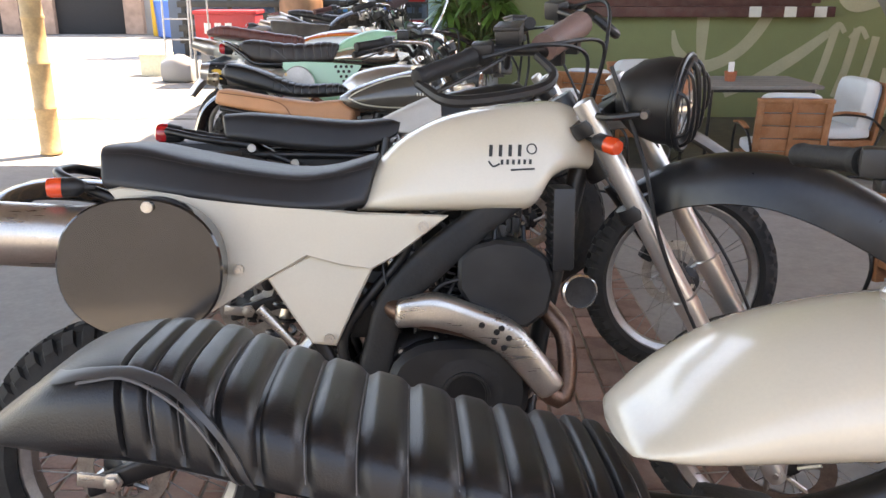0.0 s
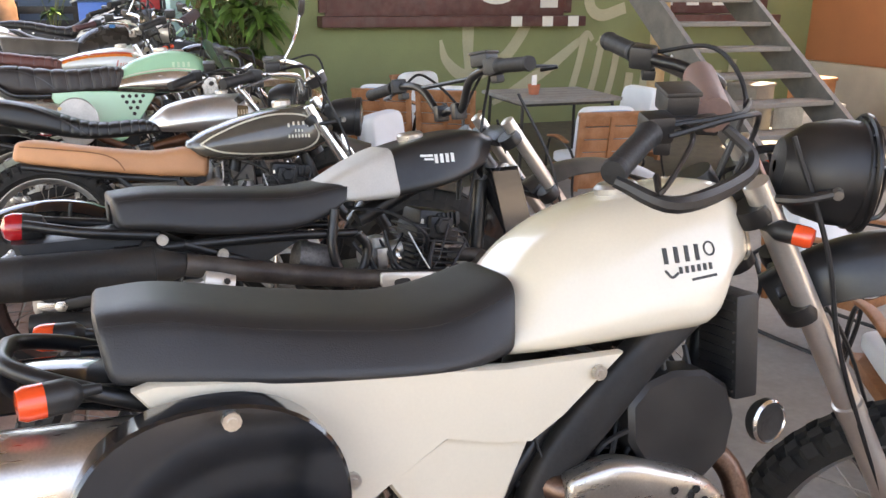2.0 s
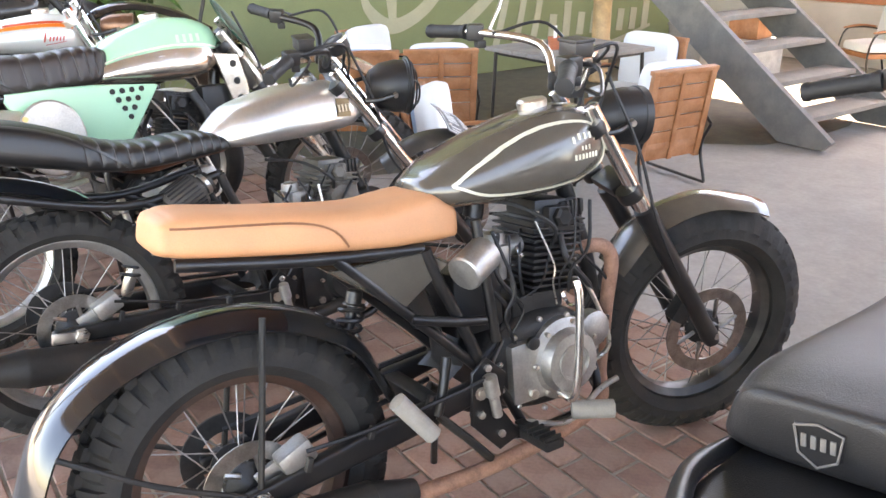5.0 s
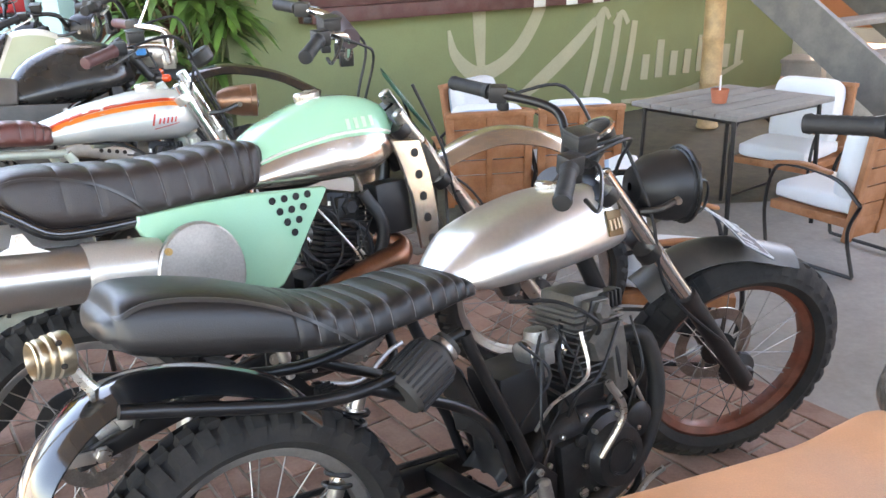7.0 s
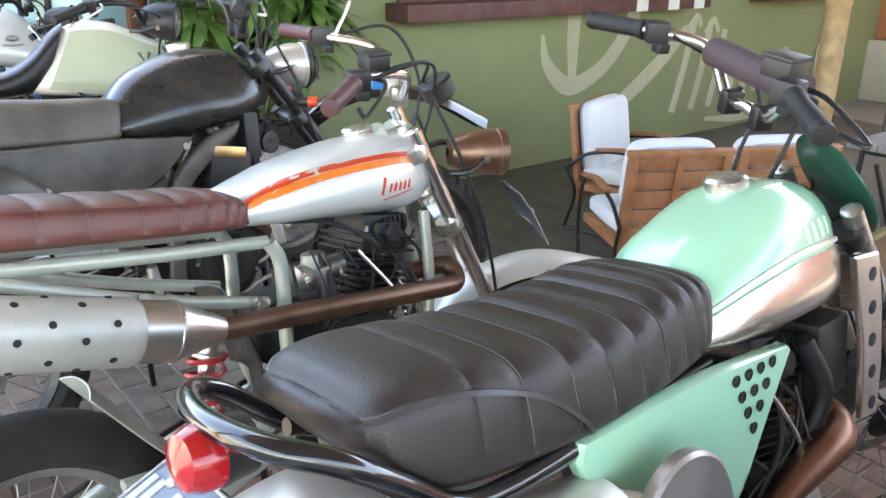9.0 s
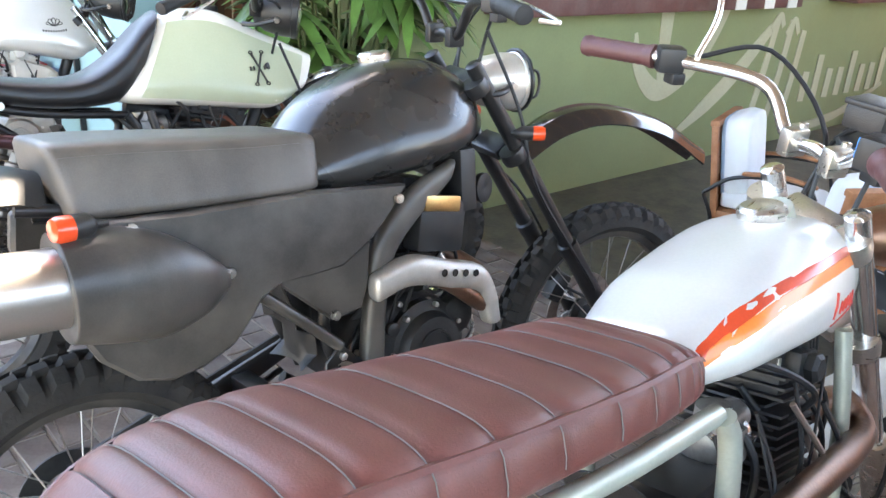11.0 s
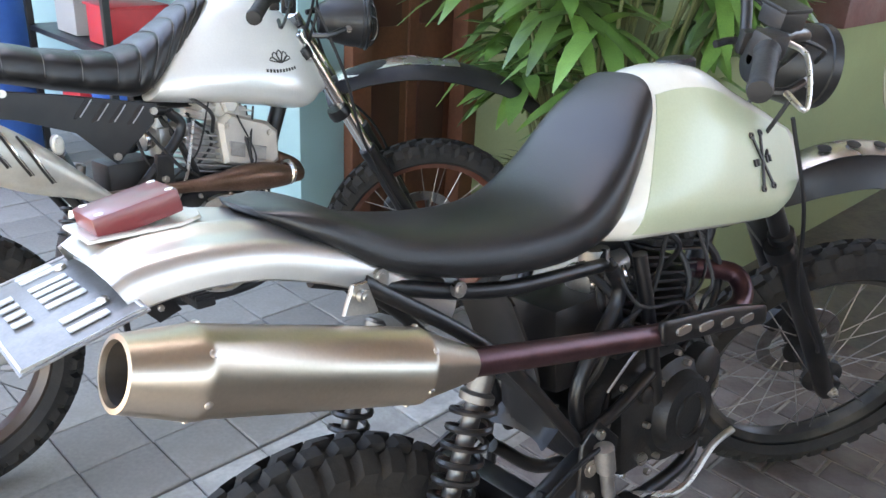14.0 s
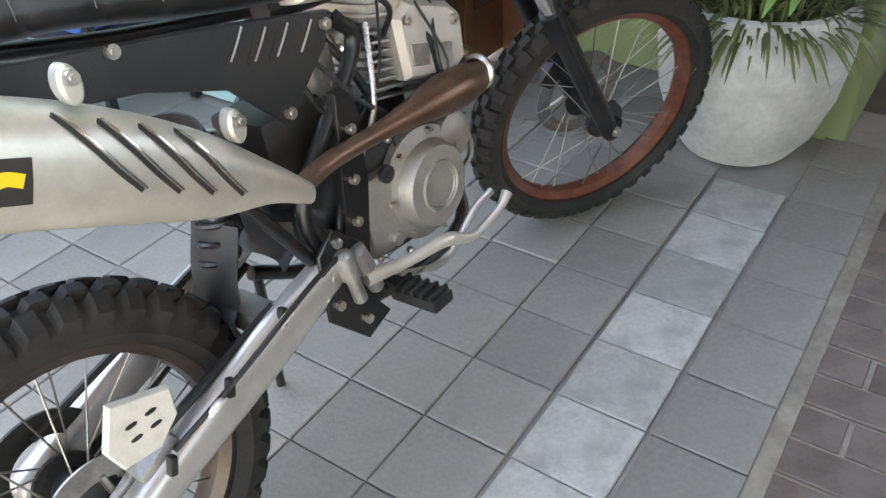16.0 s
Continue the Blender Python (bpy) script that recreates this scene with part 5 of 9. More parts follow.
for sg in (-1, 1):
    signal(b, 0.4, sg * 0.125, 1.08, (0.9, sg * 0.45, 0), m=B["S"], r=0.017)
    signal(b, -0.74, sg * 0.14, 0.955, (-0.97, sg * 0.2, 0), r=0.02)
shock(b, (-0.3, 0.0, 0.8), (-0.42, 0.0, 0.42))
part("throttle_valve", tube([(-0.38, -0.12, 0.7), (-0.31, -0.12, 0.62)], [0.012, 0.009], n=10, steps=2), STEEL, b)

# black and bare-metal scrambler with the matte black silencer
C = dict(at=(0.0, 2.61, 7, 8), label="black scrambler motorcycle with bare-metal tank panel and matte silencer", steer=5, bar_turn=-6, bar_fwd=-0.11,
         front=(0.86, 0.35), ftyre=(0.35, 0.05, 0.275, "knobby"), rear=(-0.64, 0.33), fork_top=(0.345, 1.03), eng=(0.06, 0.47), cover_r=0.095, cover_mat=ALUDARK, fork_split=0.55, fork_mat=FORKALLOY,
         tank=[(-0.185, 0.928, -0.165, 0.885, 0.07), (-0.125, 0.958, -0.11, 0.88, 0.09), (-0.05, 0.99, -0.045, 0.878, 0.1), (0.01, 1.006, 0.01, 0.88, 0.106), (0.138, 1.03, 0.12, 0.892, 0.11), (0.25, 1.036, 0.2, 0.91, 0.1), (0.31, 1.015, 0.26, 0.935, 0.08)],
         tank_mat=BLACKTANK, tank_e=6, tank_taper=-0.22, cap=(0.09, 1.025), logo=(0.12, 0.97, "wing", LOGOWHITE),
         seat=[(-0.682, 0.955, -0.672, 0.872, 0.102), (-0.6, 0.958, -0.6, 0.862, 0.116), (-0.465, 0.945, -0.47, 0.838, 0.12), (-0.28, 0.927, -0.3, 0.826, 0.118), (-0.18, 0.932, -0.2, 0.848, 0.106), (-0.125, 0.93, -0.155, 0.872, 0.095)],
         seat_taper=-0.15, seat_mat=VINYL, seat_e=4.5, seat_rnd=0.012, rail=[(-0.12, 0.8, 0.09), (-0.35, 0.82, 0.11), (-0.7, 0.83, 0.1)], brace=[(-0.15, 0.62, 0.1), (-0.35, 0.74, 0.11), (-0.55, 0.83, 0.11)], bar_w=0.4, rise=0.09, back=0.03, bar_up=0.06, crossbar=True, frim=RIM, fins=8)
b = motorcycle(C)
part("tank_panel", loft([(-0.188, 0.931, -0.167, 0.883, 0.072), (-0.125, 0.961, -0.11, 0.878, 0.0925), (-0.05, 0.993, -0.045, 0.876, 0.1025), (-0.005, 1.006, -0.005, 0.877, 0.1075)], e=6, rnd=0.004, n=36, taper=-0.22), mat("dull_bare_panel", (0.5, 0.47, 0.43), 0.55, metal=0.35, var=0.15, scale=7, bump=0.1, fine=260, dust=0.2), b, "brushed bare-metal rear panel of the tank")
bd = part("seat_badge", plate([(-0.032, 0.022), (0, 0.03), (0.032, 0.022), (0.026, -0.018), (0, -0.034), (-0.026, -0.018)], -0.004, 0.01, 0.003), LEATHER, b, "stitched shield badge on the seat's rear face", m=pose(-0.69, 0, 0.913, 0, 0, -90) @ Matrix.Scale(0.8, 4))
part("badge_rim", tube([(-0.03, -0.006, 0.02), (0, -0.006, 0.028), (0.03, -0.006, 0.02), (0.024, -0.006, -0.016), (0, -0.006, -0.031), (-0.024, -0.006, -0.016), (-0.03, -0.006, 0.02)], 0.0018, n=6, steps=1), mat("faded_badge_thread", (0.16, 0.145, 0.13), 0.8), bd)
for k in range(4):
    part("badge_bar", box((-0.018 + 0.012 * k, -0.005, 0.002), (0.007, 0.003, 0.018), 0.001), mat("faded_badge_thread", (0.16, 0.145, 0.13), 0.8), bd)
part("rear_fender", fender([(-0.5, 0.79), (-0.7, 0.84), (-0.88, 0.85), (-1.02, 0.75)], [0.09, 0.085, 0.08, 0.06], 0.04, 0.004), BLACKPLASTIC, b)
muffler(b, (-0.95, -0.165, 0.812), (-0.56, -0.155, 0.79), 0.048, MATTEBLACK, cone=0.25, tail=0.05)
part("exhaust_pipe", tube([(0.16, -0.05, 0.7), (0.24, -0.1, 0.69), (0.16, -0.14, 0.66), (-0.05, -0.15, 0.68), (-0.3, -0.15, 0.727), (-0.56, -0.155, 0.79)], [0.019, 0.02, 0.021, 0.022, 0.026, 0.027], n=12), mat("dull_black_pipe", (0.05, 0.04, 0.036), 0.5, metal=0.5, var=0.4, dust=0.3), b)
hg = part("heat_guard", loft([(-0.085, 0.705, -0.085, 0.665, 0.008), (0.06, 0.685, 0.06, 0.642, 0.01), (0.215, 0.652, 0.215, 0.61, 0.008)], e=4, n=14), PALEMETAL, b, "slotted steel heat guard", m=pose(0, -0.172, 0))
for k in range(4):
    part("guard_slot", plate(oval(-0.04 + 0.07 * k, 0.675 - 0.0135 * k, 0.022, 0.009, 12, 3), -0.0125, 0.006, 0.001), MATTEBLACK, hg)
for sg in (-1, 1):
    part("grab_rail", tube([(-0.6, sg * 0.1, 0.855), (-0.75, sg * 0.1, 0.88), (-0.87, sg * 0.05, 0.905)], 0.012, n=10), BLACKFRAME, b)
tail_light(b, -0.875, 0.895, 0.033, (-1, 0, 0.15))
number_plate(b, pose(-0.94, 0, 0.815, 0, -30, 0) @ pose(0, 0, 0, 0, 0, -90), PLATEBLUE, w=0.27, h=0.135)
shock(b, (-0.52, -0.165, 0.73), (-0.575, -0.15, 0.4), 0.036, turns=10, res=True, body_mat=BLACKFRAME)
shock(b, (-0.45, 0.12, 0.72), (-0.56, 0.12, 0.4), 0.034, turns=9)
sm = part("shock_mount", join(lathe([(0.004, -0.036), (0.026, -0.034), (0.028, 0), (0.026, 0.034), (0.004, 0.036)], (-0.495, -0.172, 0.74), (1, 0, -0.33), 20), lathe([(0.004, -0.034), (0.03, -0.032), (0.032, 0), (0.03, 0.032), (0.004, 0.034)], (-0.545, -0.172, 0.72), (0.15, 0, 1), 20), box((-0.52, -0.172, 0.73), (0.06, 0.04, 0.05), 0.01)), PALEMETAL, b)
for a, c in ((-0.48, 0.748), (-0.535, 0.735), (-0.55, 0.705)):
    part("mount_bolt", lathe([(0.008, 0), (0.007, 0.006), (0.001, 0.007)], (a, -0.203, c), (0, -1, 0), 8), BLACKFRAME, sm)
part("rear_tray", plate([(-0.9, 0.87), (-0.62, 0.87), (-0.5, 0.8), (-0.6, 0.76), (-0.88, 0.8)], -0.09, 0.18, 0.012), BLACKPLASTIC, b)
part("front_fender", fender([(0.44, 0.865), (0.547, 0.913), (0.64, 0.925), (0.75, 0.915), (0.88, 0.875), (1.02, 0.79)], [0.05, 0.06, 0.065, 0.065, 0.055, 0.03], 0.035, 0.004), GREYPANEL, b, m=C["S"])
part("fork_shroud", plate([(0.3, 0.93), (0.39, 0.93), (0.44, 0.74), (0.35, 0.71)], -0.08, 0.16, 0.01), BLACKGLOSS, b, m=C["S"])
for sg in (-1, 1):
    part("frame_tube", tube([(-0.18, sg * 0.11, 0.87), (-0.195, sg * 0.12, 0.76), (-0.15, sg * 0.125, 0.64), (-0.11, sg * 0.125, 0.55)], 0.013, n=10), BLACKFRAME, b)
    part("frame_tube", tube([(-0.462, sg * 0.115, 0.785), (-0.34, sg * 0.12, 0.65), (-0.226, sg * 0.125, 0.53), (-0.11, sg * 0.125, 0.553)], 0.012, n=10), BLACKFRAME, b)
    part("frame_gusset", plate([(-0.48, 0.82), (-0.27, 0.805), (-0.39, 0.745), (-0.5, 0.8)], sg * 0.1 - 0.004, 0.008, 0.002), MATTEBLACK, b)
part("rear_mount", plate(oval(-0.63, 0.82, 0.022, 0.03, 20), -0.14, 0.03, 0.006), BLACKFRAME, b)
for a, c in ((-0.6, 0.85), (-0.47, 0.80)):
    bolt(b, a, -0.14, c, 0.013)
part("air_filter", lathe([(0.02, 0), (0.042, 0.004), (0.045, 0.02), (0.043, 0.09), (0.026, 0.1)], (-0.28, -0.06, 0.755), (1, 0, -0.3), 24), mat("grey_filter_mesh", (0.16, 0.15, 0.14), 0.5, metal=0.6, var=0.4, scale=120, bump=0.5), b)

# olive roadster with the tan seat
D = dict(at=(0.0, 3.58, -4, 9), label="olive roadster motorcycle with a plain tan leather seat and chunky tyres", steer=17,
         front=(0.39, 0.343), rear=(-0.92, 0.33), fork_top=(-0.01, 0.97), eng=(-0.17, 0.42), ftyre=(0.343, 0.068, 0.235, "block"), rtyre=(0.33, 0.07, 0.225, "knobby"), frim=BLACKRIM, rrim=mat("dull_brown_rim", (0.06, 0.03, 0.022), 0.45, metal=0.2, var=0.4, dust=0.2),
         cover_mat=ALU, eng_mat=ALUDARK, fork_split=0.42, cyl_tilt=6, fins=9, fdiscside=-1, fdisc=0.125,
         tank=[(-0.455, 0.88, -0.455, 0.825, 0.075), (-0.425, 0.9, -0.43, 0.812, 0.1), (-0.38, 0.92, -0.39, 0.803, 0.122), (-0.255, 0.962, -0.27, 0.793, 0.138), (-0.107, 0.993, -0.12, 0.793, 0.138), (-0.0, 0.985, -0.03, 0.812, 0.115), (0.055, 0.95, 0.03, 0.845, 0.08)],
         tank_mat=OLIVE, tank_e=2.5, cap=(-0.12, 0.997), logo=(-0.075, 0.89, "arc", PINLINE),
         seat=[(-1.0, 0.895, -1.015, 0.825, 0.1), (-0.96, 0.897, -0.96, 0.812, 0.11), (-0.813, 0.872, -0.81, 0.788, 0.118), (-0.609, 0.845, -0.6, 0.758, 0.118), (-0.52, 0.85, -0.52, 0.75, 0.112), (-0.46, 0.852, -0.455, 0.745, 0.105), (-0.41, 0.82, -0.42, 0.745, 0.095)],
         seat_mat=TAN, seat_e=4.5, piping=False, rail=[(-0.5, 0.74, 0.095), (-0.75, 0.77, 0.105), (-1.0, 0.81, 0.09)], brace=[(-0.27, 0.26, 0.1), (-0.37, 0.42, 0.1), (-0.7, 0.76, 0.105)],
         light=(0.135, 0.945), light_r=0.07, bar_w=0.41, rise=0.09, back=0.2, bar_up=0.07, bar_mat=CHROME, mirror=(1,), clock=True, tube_r=0.014, clamp_mat=BLACKFRAME)
b = motorcycle(D)
loopc = [(-0.42, 0.86), (-0.34, 0.83), (-0.2, 0.82), (-0.06, 0.83), (-0.005, 0.865), (-0.01, 0.91), (-0.05, 0.95), (-0.15, 0.958), (-0.26, 0.935), (-0.37, 0.89), (-0.42, 0.86)]
part("pinstripe", sheet_on(D["tank"], loopc, 0.006, e=2.5, lift=0.0035), PINLINE, D["tank_ob"], "pale pinstripe round the tank side")
part("seat_piping", sheet_on(D["seat"], [(-1.0, 0.878), (-0.88, 0.864), (-0.76, 0.846), (-0.7, 0.82), (-0.67, 0.775)], 0.004, e=4, lift=0.0035, taper=-0.06), mat("brown_seam", (0.22, 0.09, 0.04), 0.7), D["seat_ob"])
part("rear_fender", fender([(-1.34, 0.4), (-1.27, 0.55), (-1.15, 0.645), (-0.98, 0.69), (-0.8, 0.67), (-0.65, 0.58), (-0.57, 0.43)], 0.09, 0.035, 0.004), BLACKGLOSS, b, "long glossy black rear fender")
for sg in (-1, 1):
    part("fender_stay", tube([(-0.86, sg * 0.1, 0.68), (-0.89, sg * 0.11, 0.5), (-0.92, sg * 0.12, 0.33)], 0.007, n=8), MATTEBLACK, b)
    part("fender_stay", tube([(-1.25, sg * 0.095, 0.52), (-1.1, sg * 0.11, 0.42), (-0.92, sg * 0.12, 0.33)], 0.006, n=8), MATTEBLACK, b)
part("front_fender", fender([(0.1, 0.56), (0.2, 0.67), (0.36, 0.72), (0.5, 0.7), (0.56, 0.68)], 0.07, 0.03, 0.004), OLIVE, b, m=D["S"])
part("exhaust_pipe", tube([(-0.06, -0.05, 0.64), (0.0, -0.08, 0.645), (0.035, -0.08, 0.6), (0.03, -0.06, 0.48), (0.01, -0.05, 0.32), (-0.06, -0.1, 0.24), (-0.4, -0.14, 0.22), (-0.75, -0.15, 0.24)], 0.018, n=12), mat("wrapped_exhaust", (0.3, 0.16, 0.11), 0.8, bump=0.6, var=0.4, scale=40), b, "heat-wrapped exhaust pipe")
muffler(b, (-1.02, -0.15, 0.28), (-0.6, -0.145, 0.24), 0.045, MATTEBLACK)
part("breather_can", lathe([(0.003, 0), (0.036, 0.002), (0.04, 0.006), (0.04, 0.09), (0.036, 0.094), (0.003, 0.095)], (-0.44, -0.15, 0.68), (0.75, 0.3, 0.25), 28), ALU, b, "small brushed metal can under the seat")
part("kick_starter", tube([(-0.2, -0.15, 0.34), (-0.2, -0.2, 0.35), (-0.19, -0.21, 0.45), (-0.18, -0.21, 0.58), (-0.18, -0.2, 0.62)], 0.01, n=10), CHROME, b)
for a, c in ((-0.1, 0.355),):
    part("peg_rubber", lathe([(0.012, 0), (0.022, 0.003), (0.022, 0.1), (0.012, 0.103)], (a - 0.08, -0.16, c - 0.06), (0.8, -0.6, 0.0), 18), mat("grey_peg_rubber", (0.3, 0.28, 0.25), 0.8, bump=0.3), b)
part("frame_tube", tube([(-0.37, -0.105, 0.78), (-0.36, -0.115, 0.64), (-0.345, -0.115, 0.5)], 0.012, n=10), BLACKFRAME, b)
part("frame_tube", tube([(-0.55, -0.11, 0.6), (-0.46, -0.12, 0.575), (-0.37, -0.115, 0.555)], 0.011, n=10), BLACKFRAME, b)
part("frame_tube", tube([(-0.48, -0.12, 0.5), (-0.5, -0.13, 0.44), (-0.52, -0.13, 0.38)], 0.011, n=10), BLACKFRAME, b)
part("peg_rubber", lathe([(0.012, 0), (0.02, 0.003), (0.02, 0.12), (0.012, 0.124)], (-0.63, -0.16, 0.46), (0.1, -0.02, -0.135), 18), mat("grey_peg_rubber", (0.3, 0.28, 0.25), 0.8, bump=0.3), b)
part("exhaust_bracket", tube([(-0.52, -0.13, 0.38), (-0.45, -0.15, 0.3), (-0.4, -0.14, 0.24)], 0.01, n=8), MATTEBLACK, b)
shock(b, (-0.62, 0.0, 0.66), (-0.7, 0.0, 0.4), 0.026, turns=8, body_mat=BLACKFRAME)
part("side_cover", plate([(-0.72, 0.74), (-0.5, 0.74), (-0.44, 0.7), (-0.56, 0.62)], -0.11, 0.2, 0.01), OLIVE, b)

# raw steel tank with the long black seat
E = dict(at=(-0.25, 4.58, 0, 8), label="raw steel motorcycle with long black leather seat and caged headlight", steer=27,
         front=(0.61, 0.335), rear=(-0.78, 0.33), fork_top=(0.125, 0.945), eng=(0.03, 0.31), ftyre=(0.335, 0.055, 0.25, "block"), frim=COPPERRIM, rrim=RIM, head_mat=mat("pale_cast_head", (0.15, 0.14, 0.125), 0.5, metal=0.6, var=0.25, bump=0.3, fine=140), cyl_mat=mat("grey_fin_metal", (0.12, 0.115, 0.11), 0.5, metal=0.6, var=0.3), cyl_tilt=4, fins=9,
         tank=[(-0.325, 0.803, -0.305, 0.763, 0.06), (-0.28, 0.843, -0.265, 0.756, 0.092), (-0.217, 0.881, -0.2, 0.751, 0.12), (-0.061, 0.915, -0.06, 0.750, 0.13), (0.07, 0.918, 0.06, 0.756, 0.125), (0.15, 0.911, 0.135, 0.763, 0.112), (0.195, 0.888, 0.175, 0.783, 0.09)],
         tank_mat=mat("pale_raw_steel", (0.62, 0.595, 0.565), 0.29, metal=0.85, var=0.12, scale=5, bump=0.04, fine=90, dust=0.12, dustcol=(0.45, 0.4, 0.35), dent=0.05), tank_e=3.2, tank_taper=-0.18, cap=(0.03, 0.923), cap_mat=STEEL,
         seat=[(-0.962, 0.9, -0.965, 0.85, 0.1), (-0.935, 0.926, -0.94, 0.825, 0.118), (-0.85, 0.916, -0.86, 0.798, 0.128), (-0.75, 0.887, -0.75, 0.772, 0.134), (-0.66, 0.849, -0.66, 0.75, 0.132), (-0.58, 0.822, -0.58, 0.738, 0.128), (-0.5, 0.812, -0.5, 0.737, 0.124), (-0.4, 0.816, -0.4, 0.741, 0.118), (-0.33, 0.814, -0.33, 0.747, 0.11), (-0.272, 0.79, -0.28, 0.752, 0.098)],
         seat_mat=LEATHER, ribs=(11, 0.42, 1.0, 0.004), piping=False, seat_steps=20, rail=[(-0.32, 0.69, 0.095), (-0.6, 0.65, 0.11), (-0.98, 0.75, 0.1)], brace=[(-0.22, 0.3, 0.1), (-0.3, 0.5, 0.1), (-0.55, 0.65, 0.11)],
         light=(0.345, 0.885), light_r=0.085, cage=True, bar_w=0.37, rise=0.08, back=0.19, bar_up=0.04, clock=True, tube_r=0.014)
b = motorcycle(E)
seat_stitches(E, 0.42, 1.0, 11, E["seat_ob"])
part("seat_piping", sheet_on(E["seat"], [(-0.958, 0.895), (-0.92, 0.908), (-0.86, 0.903), (-0.78, 0.882), (-0.71, 0.852), (-0.65, 0.814), (-0.6, 0.776), (-0.565, 0.745)], 0.006, e=3.6, lift=0.0035, taper=-0.06), PIPING, E["seat_ob"])
part("rear_fender", fender([(-1.16, 0.56), (-1.11, 0.68), (-1.0, 0.765), (-0.86, 0.765), (-0.7, 0.7), (-0.62, 0.62)], 0.085, 0.03, 0.004), BLACKGLOSS, b)
part("badge", join(sheet_on(E["tank"], [(0.075, 0.835), (0.125, 0.83)], 0.056, e=3.2, taper=-0.18, lift=0.005, steps=3)), mat("dark_brass_badge", (0.12, 0.08, 0.04), 0.35, metal=0.8), E["tank_ob"], "dark brass tank badge")
for k in range(4):
    part("badge_bar", sheet_on(E["tank"], [(0.08 + 0.013 * k, 0.82), (0.081 + 0.013 * k, 0.842)], 0.007, e=3.2, taper=-0.18, lift=0.0075, steps=2), mat("worn_badge_relief", (0.4, 0.3, 0.2), 0.4, metal=0.7), E["tank_ob"])
tl = part("tail_light", lathe([(0.024, -0.06), (0.036, -0.057), (0.038, -0.05), (0.038, -0.035), (0.034, -0.032), (0.036, -0.029), (0.036, -0.022), (0.031, -0.019), (0.033, -0.016), (0.033, -0.008), (0.03, -0.005), (0.032, 0.0), (0.029, 0.002), (0.027, -0.004), (0.026, -0.03), (0.002, -0.034)], (-1.073, -0.005, 0.839), (-1, -0.18, 0.05), 32), mat("pale_brass", (0.52, 0.43, 0.31), 0.34, metal=0.95, var=0.2), b, "turned brass tail light")
part("tail_lens", lathe([(0.0255, -0.028), (0.02, -0.022), (0.002, -0.018)], (-1.073, -0.005, 0.839), (-1, -0.18, 0.05), 24), mat("dark_copper_lens", (0.14, 0.05, 0.03), 0.3, coat=0.3), tl)
for k in range(6):
    q = Vector((-0.02, math.cos(k * 1.047 + 0.3), math.sin(k * 1.047 + 0.3)))
    part("lamp_screw", lathe([(0.005, -0.002), (0.005, 0.002), (0.001, 0.003)], Vector((-1.031, 0.002, 0.837)) + q * 0.037, q, 10), MATTEBLACK, tl)
part("lamp_bracket", tube([(-1.02, 0, 0.815), (-1.0, 0, 0.775), (-0.97, 0, 0.735)], 0.011, n=8), STEEL, b)
part("front_fender", fender([(0.29, 0.62), (0.41, 0.7), (0.55, 0.715), (0.73, 0.67)], 0.065, 0.03, 0.004), GREYPANEL, b, m=E["S"])
number_plate(b, E["S"] @ pose(0.55, 0, 0.75, 0, 30, 0) @ pose(0, 0, 0, 0, 0, 90), PLATEBLACK)
part("exhaust_pipe", tube([(0.13, -0.05, 0.54), (0.22, -0.08, 0.52), (0.21, -0.11, 0.36), (0.05, -0.13, 0.22), (-0.3, -0.14, 0.2), (-0.6, -0.15, 0.22)], 0.021, n=12), MATTEBLACK, b)
muffler(b, (-1.0, -0.16, 0.3), (-0.55, -0.15, 0.22), 0.05, MATTEBLACK)
part("outlet_cone", lathe([(0.024, 0), (0.04, 0.06), (0.037, 0.06), (0.02, 0.0)], (-0.99, -0.16, 0.3), (-1, 0, 0.15), 20, caps=False), CHROME, b)
shock(b, (-0.52, 0.0, 0.6), (-0.62, 0.0, 0.37), 0.028, turns=7)
FM = pose(-0.485, -0.1, 0.61, 0, -26, 4)
af = part("air_filter", lathe([(0.02, 0), (0.048, 0.003), (0.054, 0.018), (0.054, 0.1), (0.05, 0.112), (0.03, 0.118), (0.03, 0.15)], (0, 0, 0), (1, 0, 0), 28), mat("ribbed_filter", (0.06, 0.055, 0.05), 0.6, metal=0.3), b, "ribbed dark pod air filter", m=FM)
for k in range(26):
    t = 2 * math.pi * k / 26
    part("filter_pleat", tube([(0.014, 0.055 * math.cos(t), 0.055 * math.sin(t)), (0.1, 0.055 * math.cos(t), 0.055 * math.sin(t))], 0.003, n=5, steps=2), ALUDARK, af)
part("filter_clamp", lathe([(0.031, 0.125), (0.033, 0.127), (0.033, 0.137), (0.031, 0.139)], (0, 0, 0), (1, 0, 0), 24, caps=False), STEEL, b, m=FM)
part("cylinder_cover", plate([(0.02, 0.57), (0.06, 0.6), (0.13, 0.59), (0.14, 0.53), (0.13, 0.42), (0.09, 0.41), (0.08, 0.51), (0.03, 0.52)], -0.105, 0.05, 0.01), E["head_mat"], b)
part("gear_linkage", tube([(-0.02, -0.15, 0.32), (0.03, -0.18, 0.42), (0.0, -0.17, 0.5)], 0.009, n=8), STEEL, b)

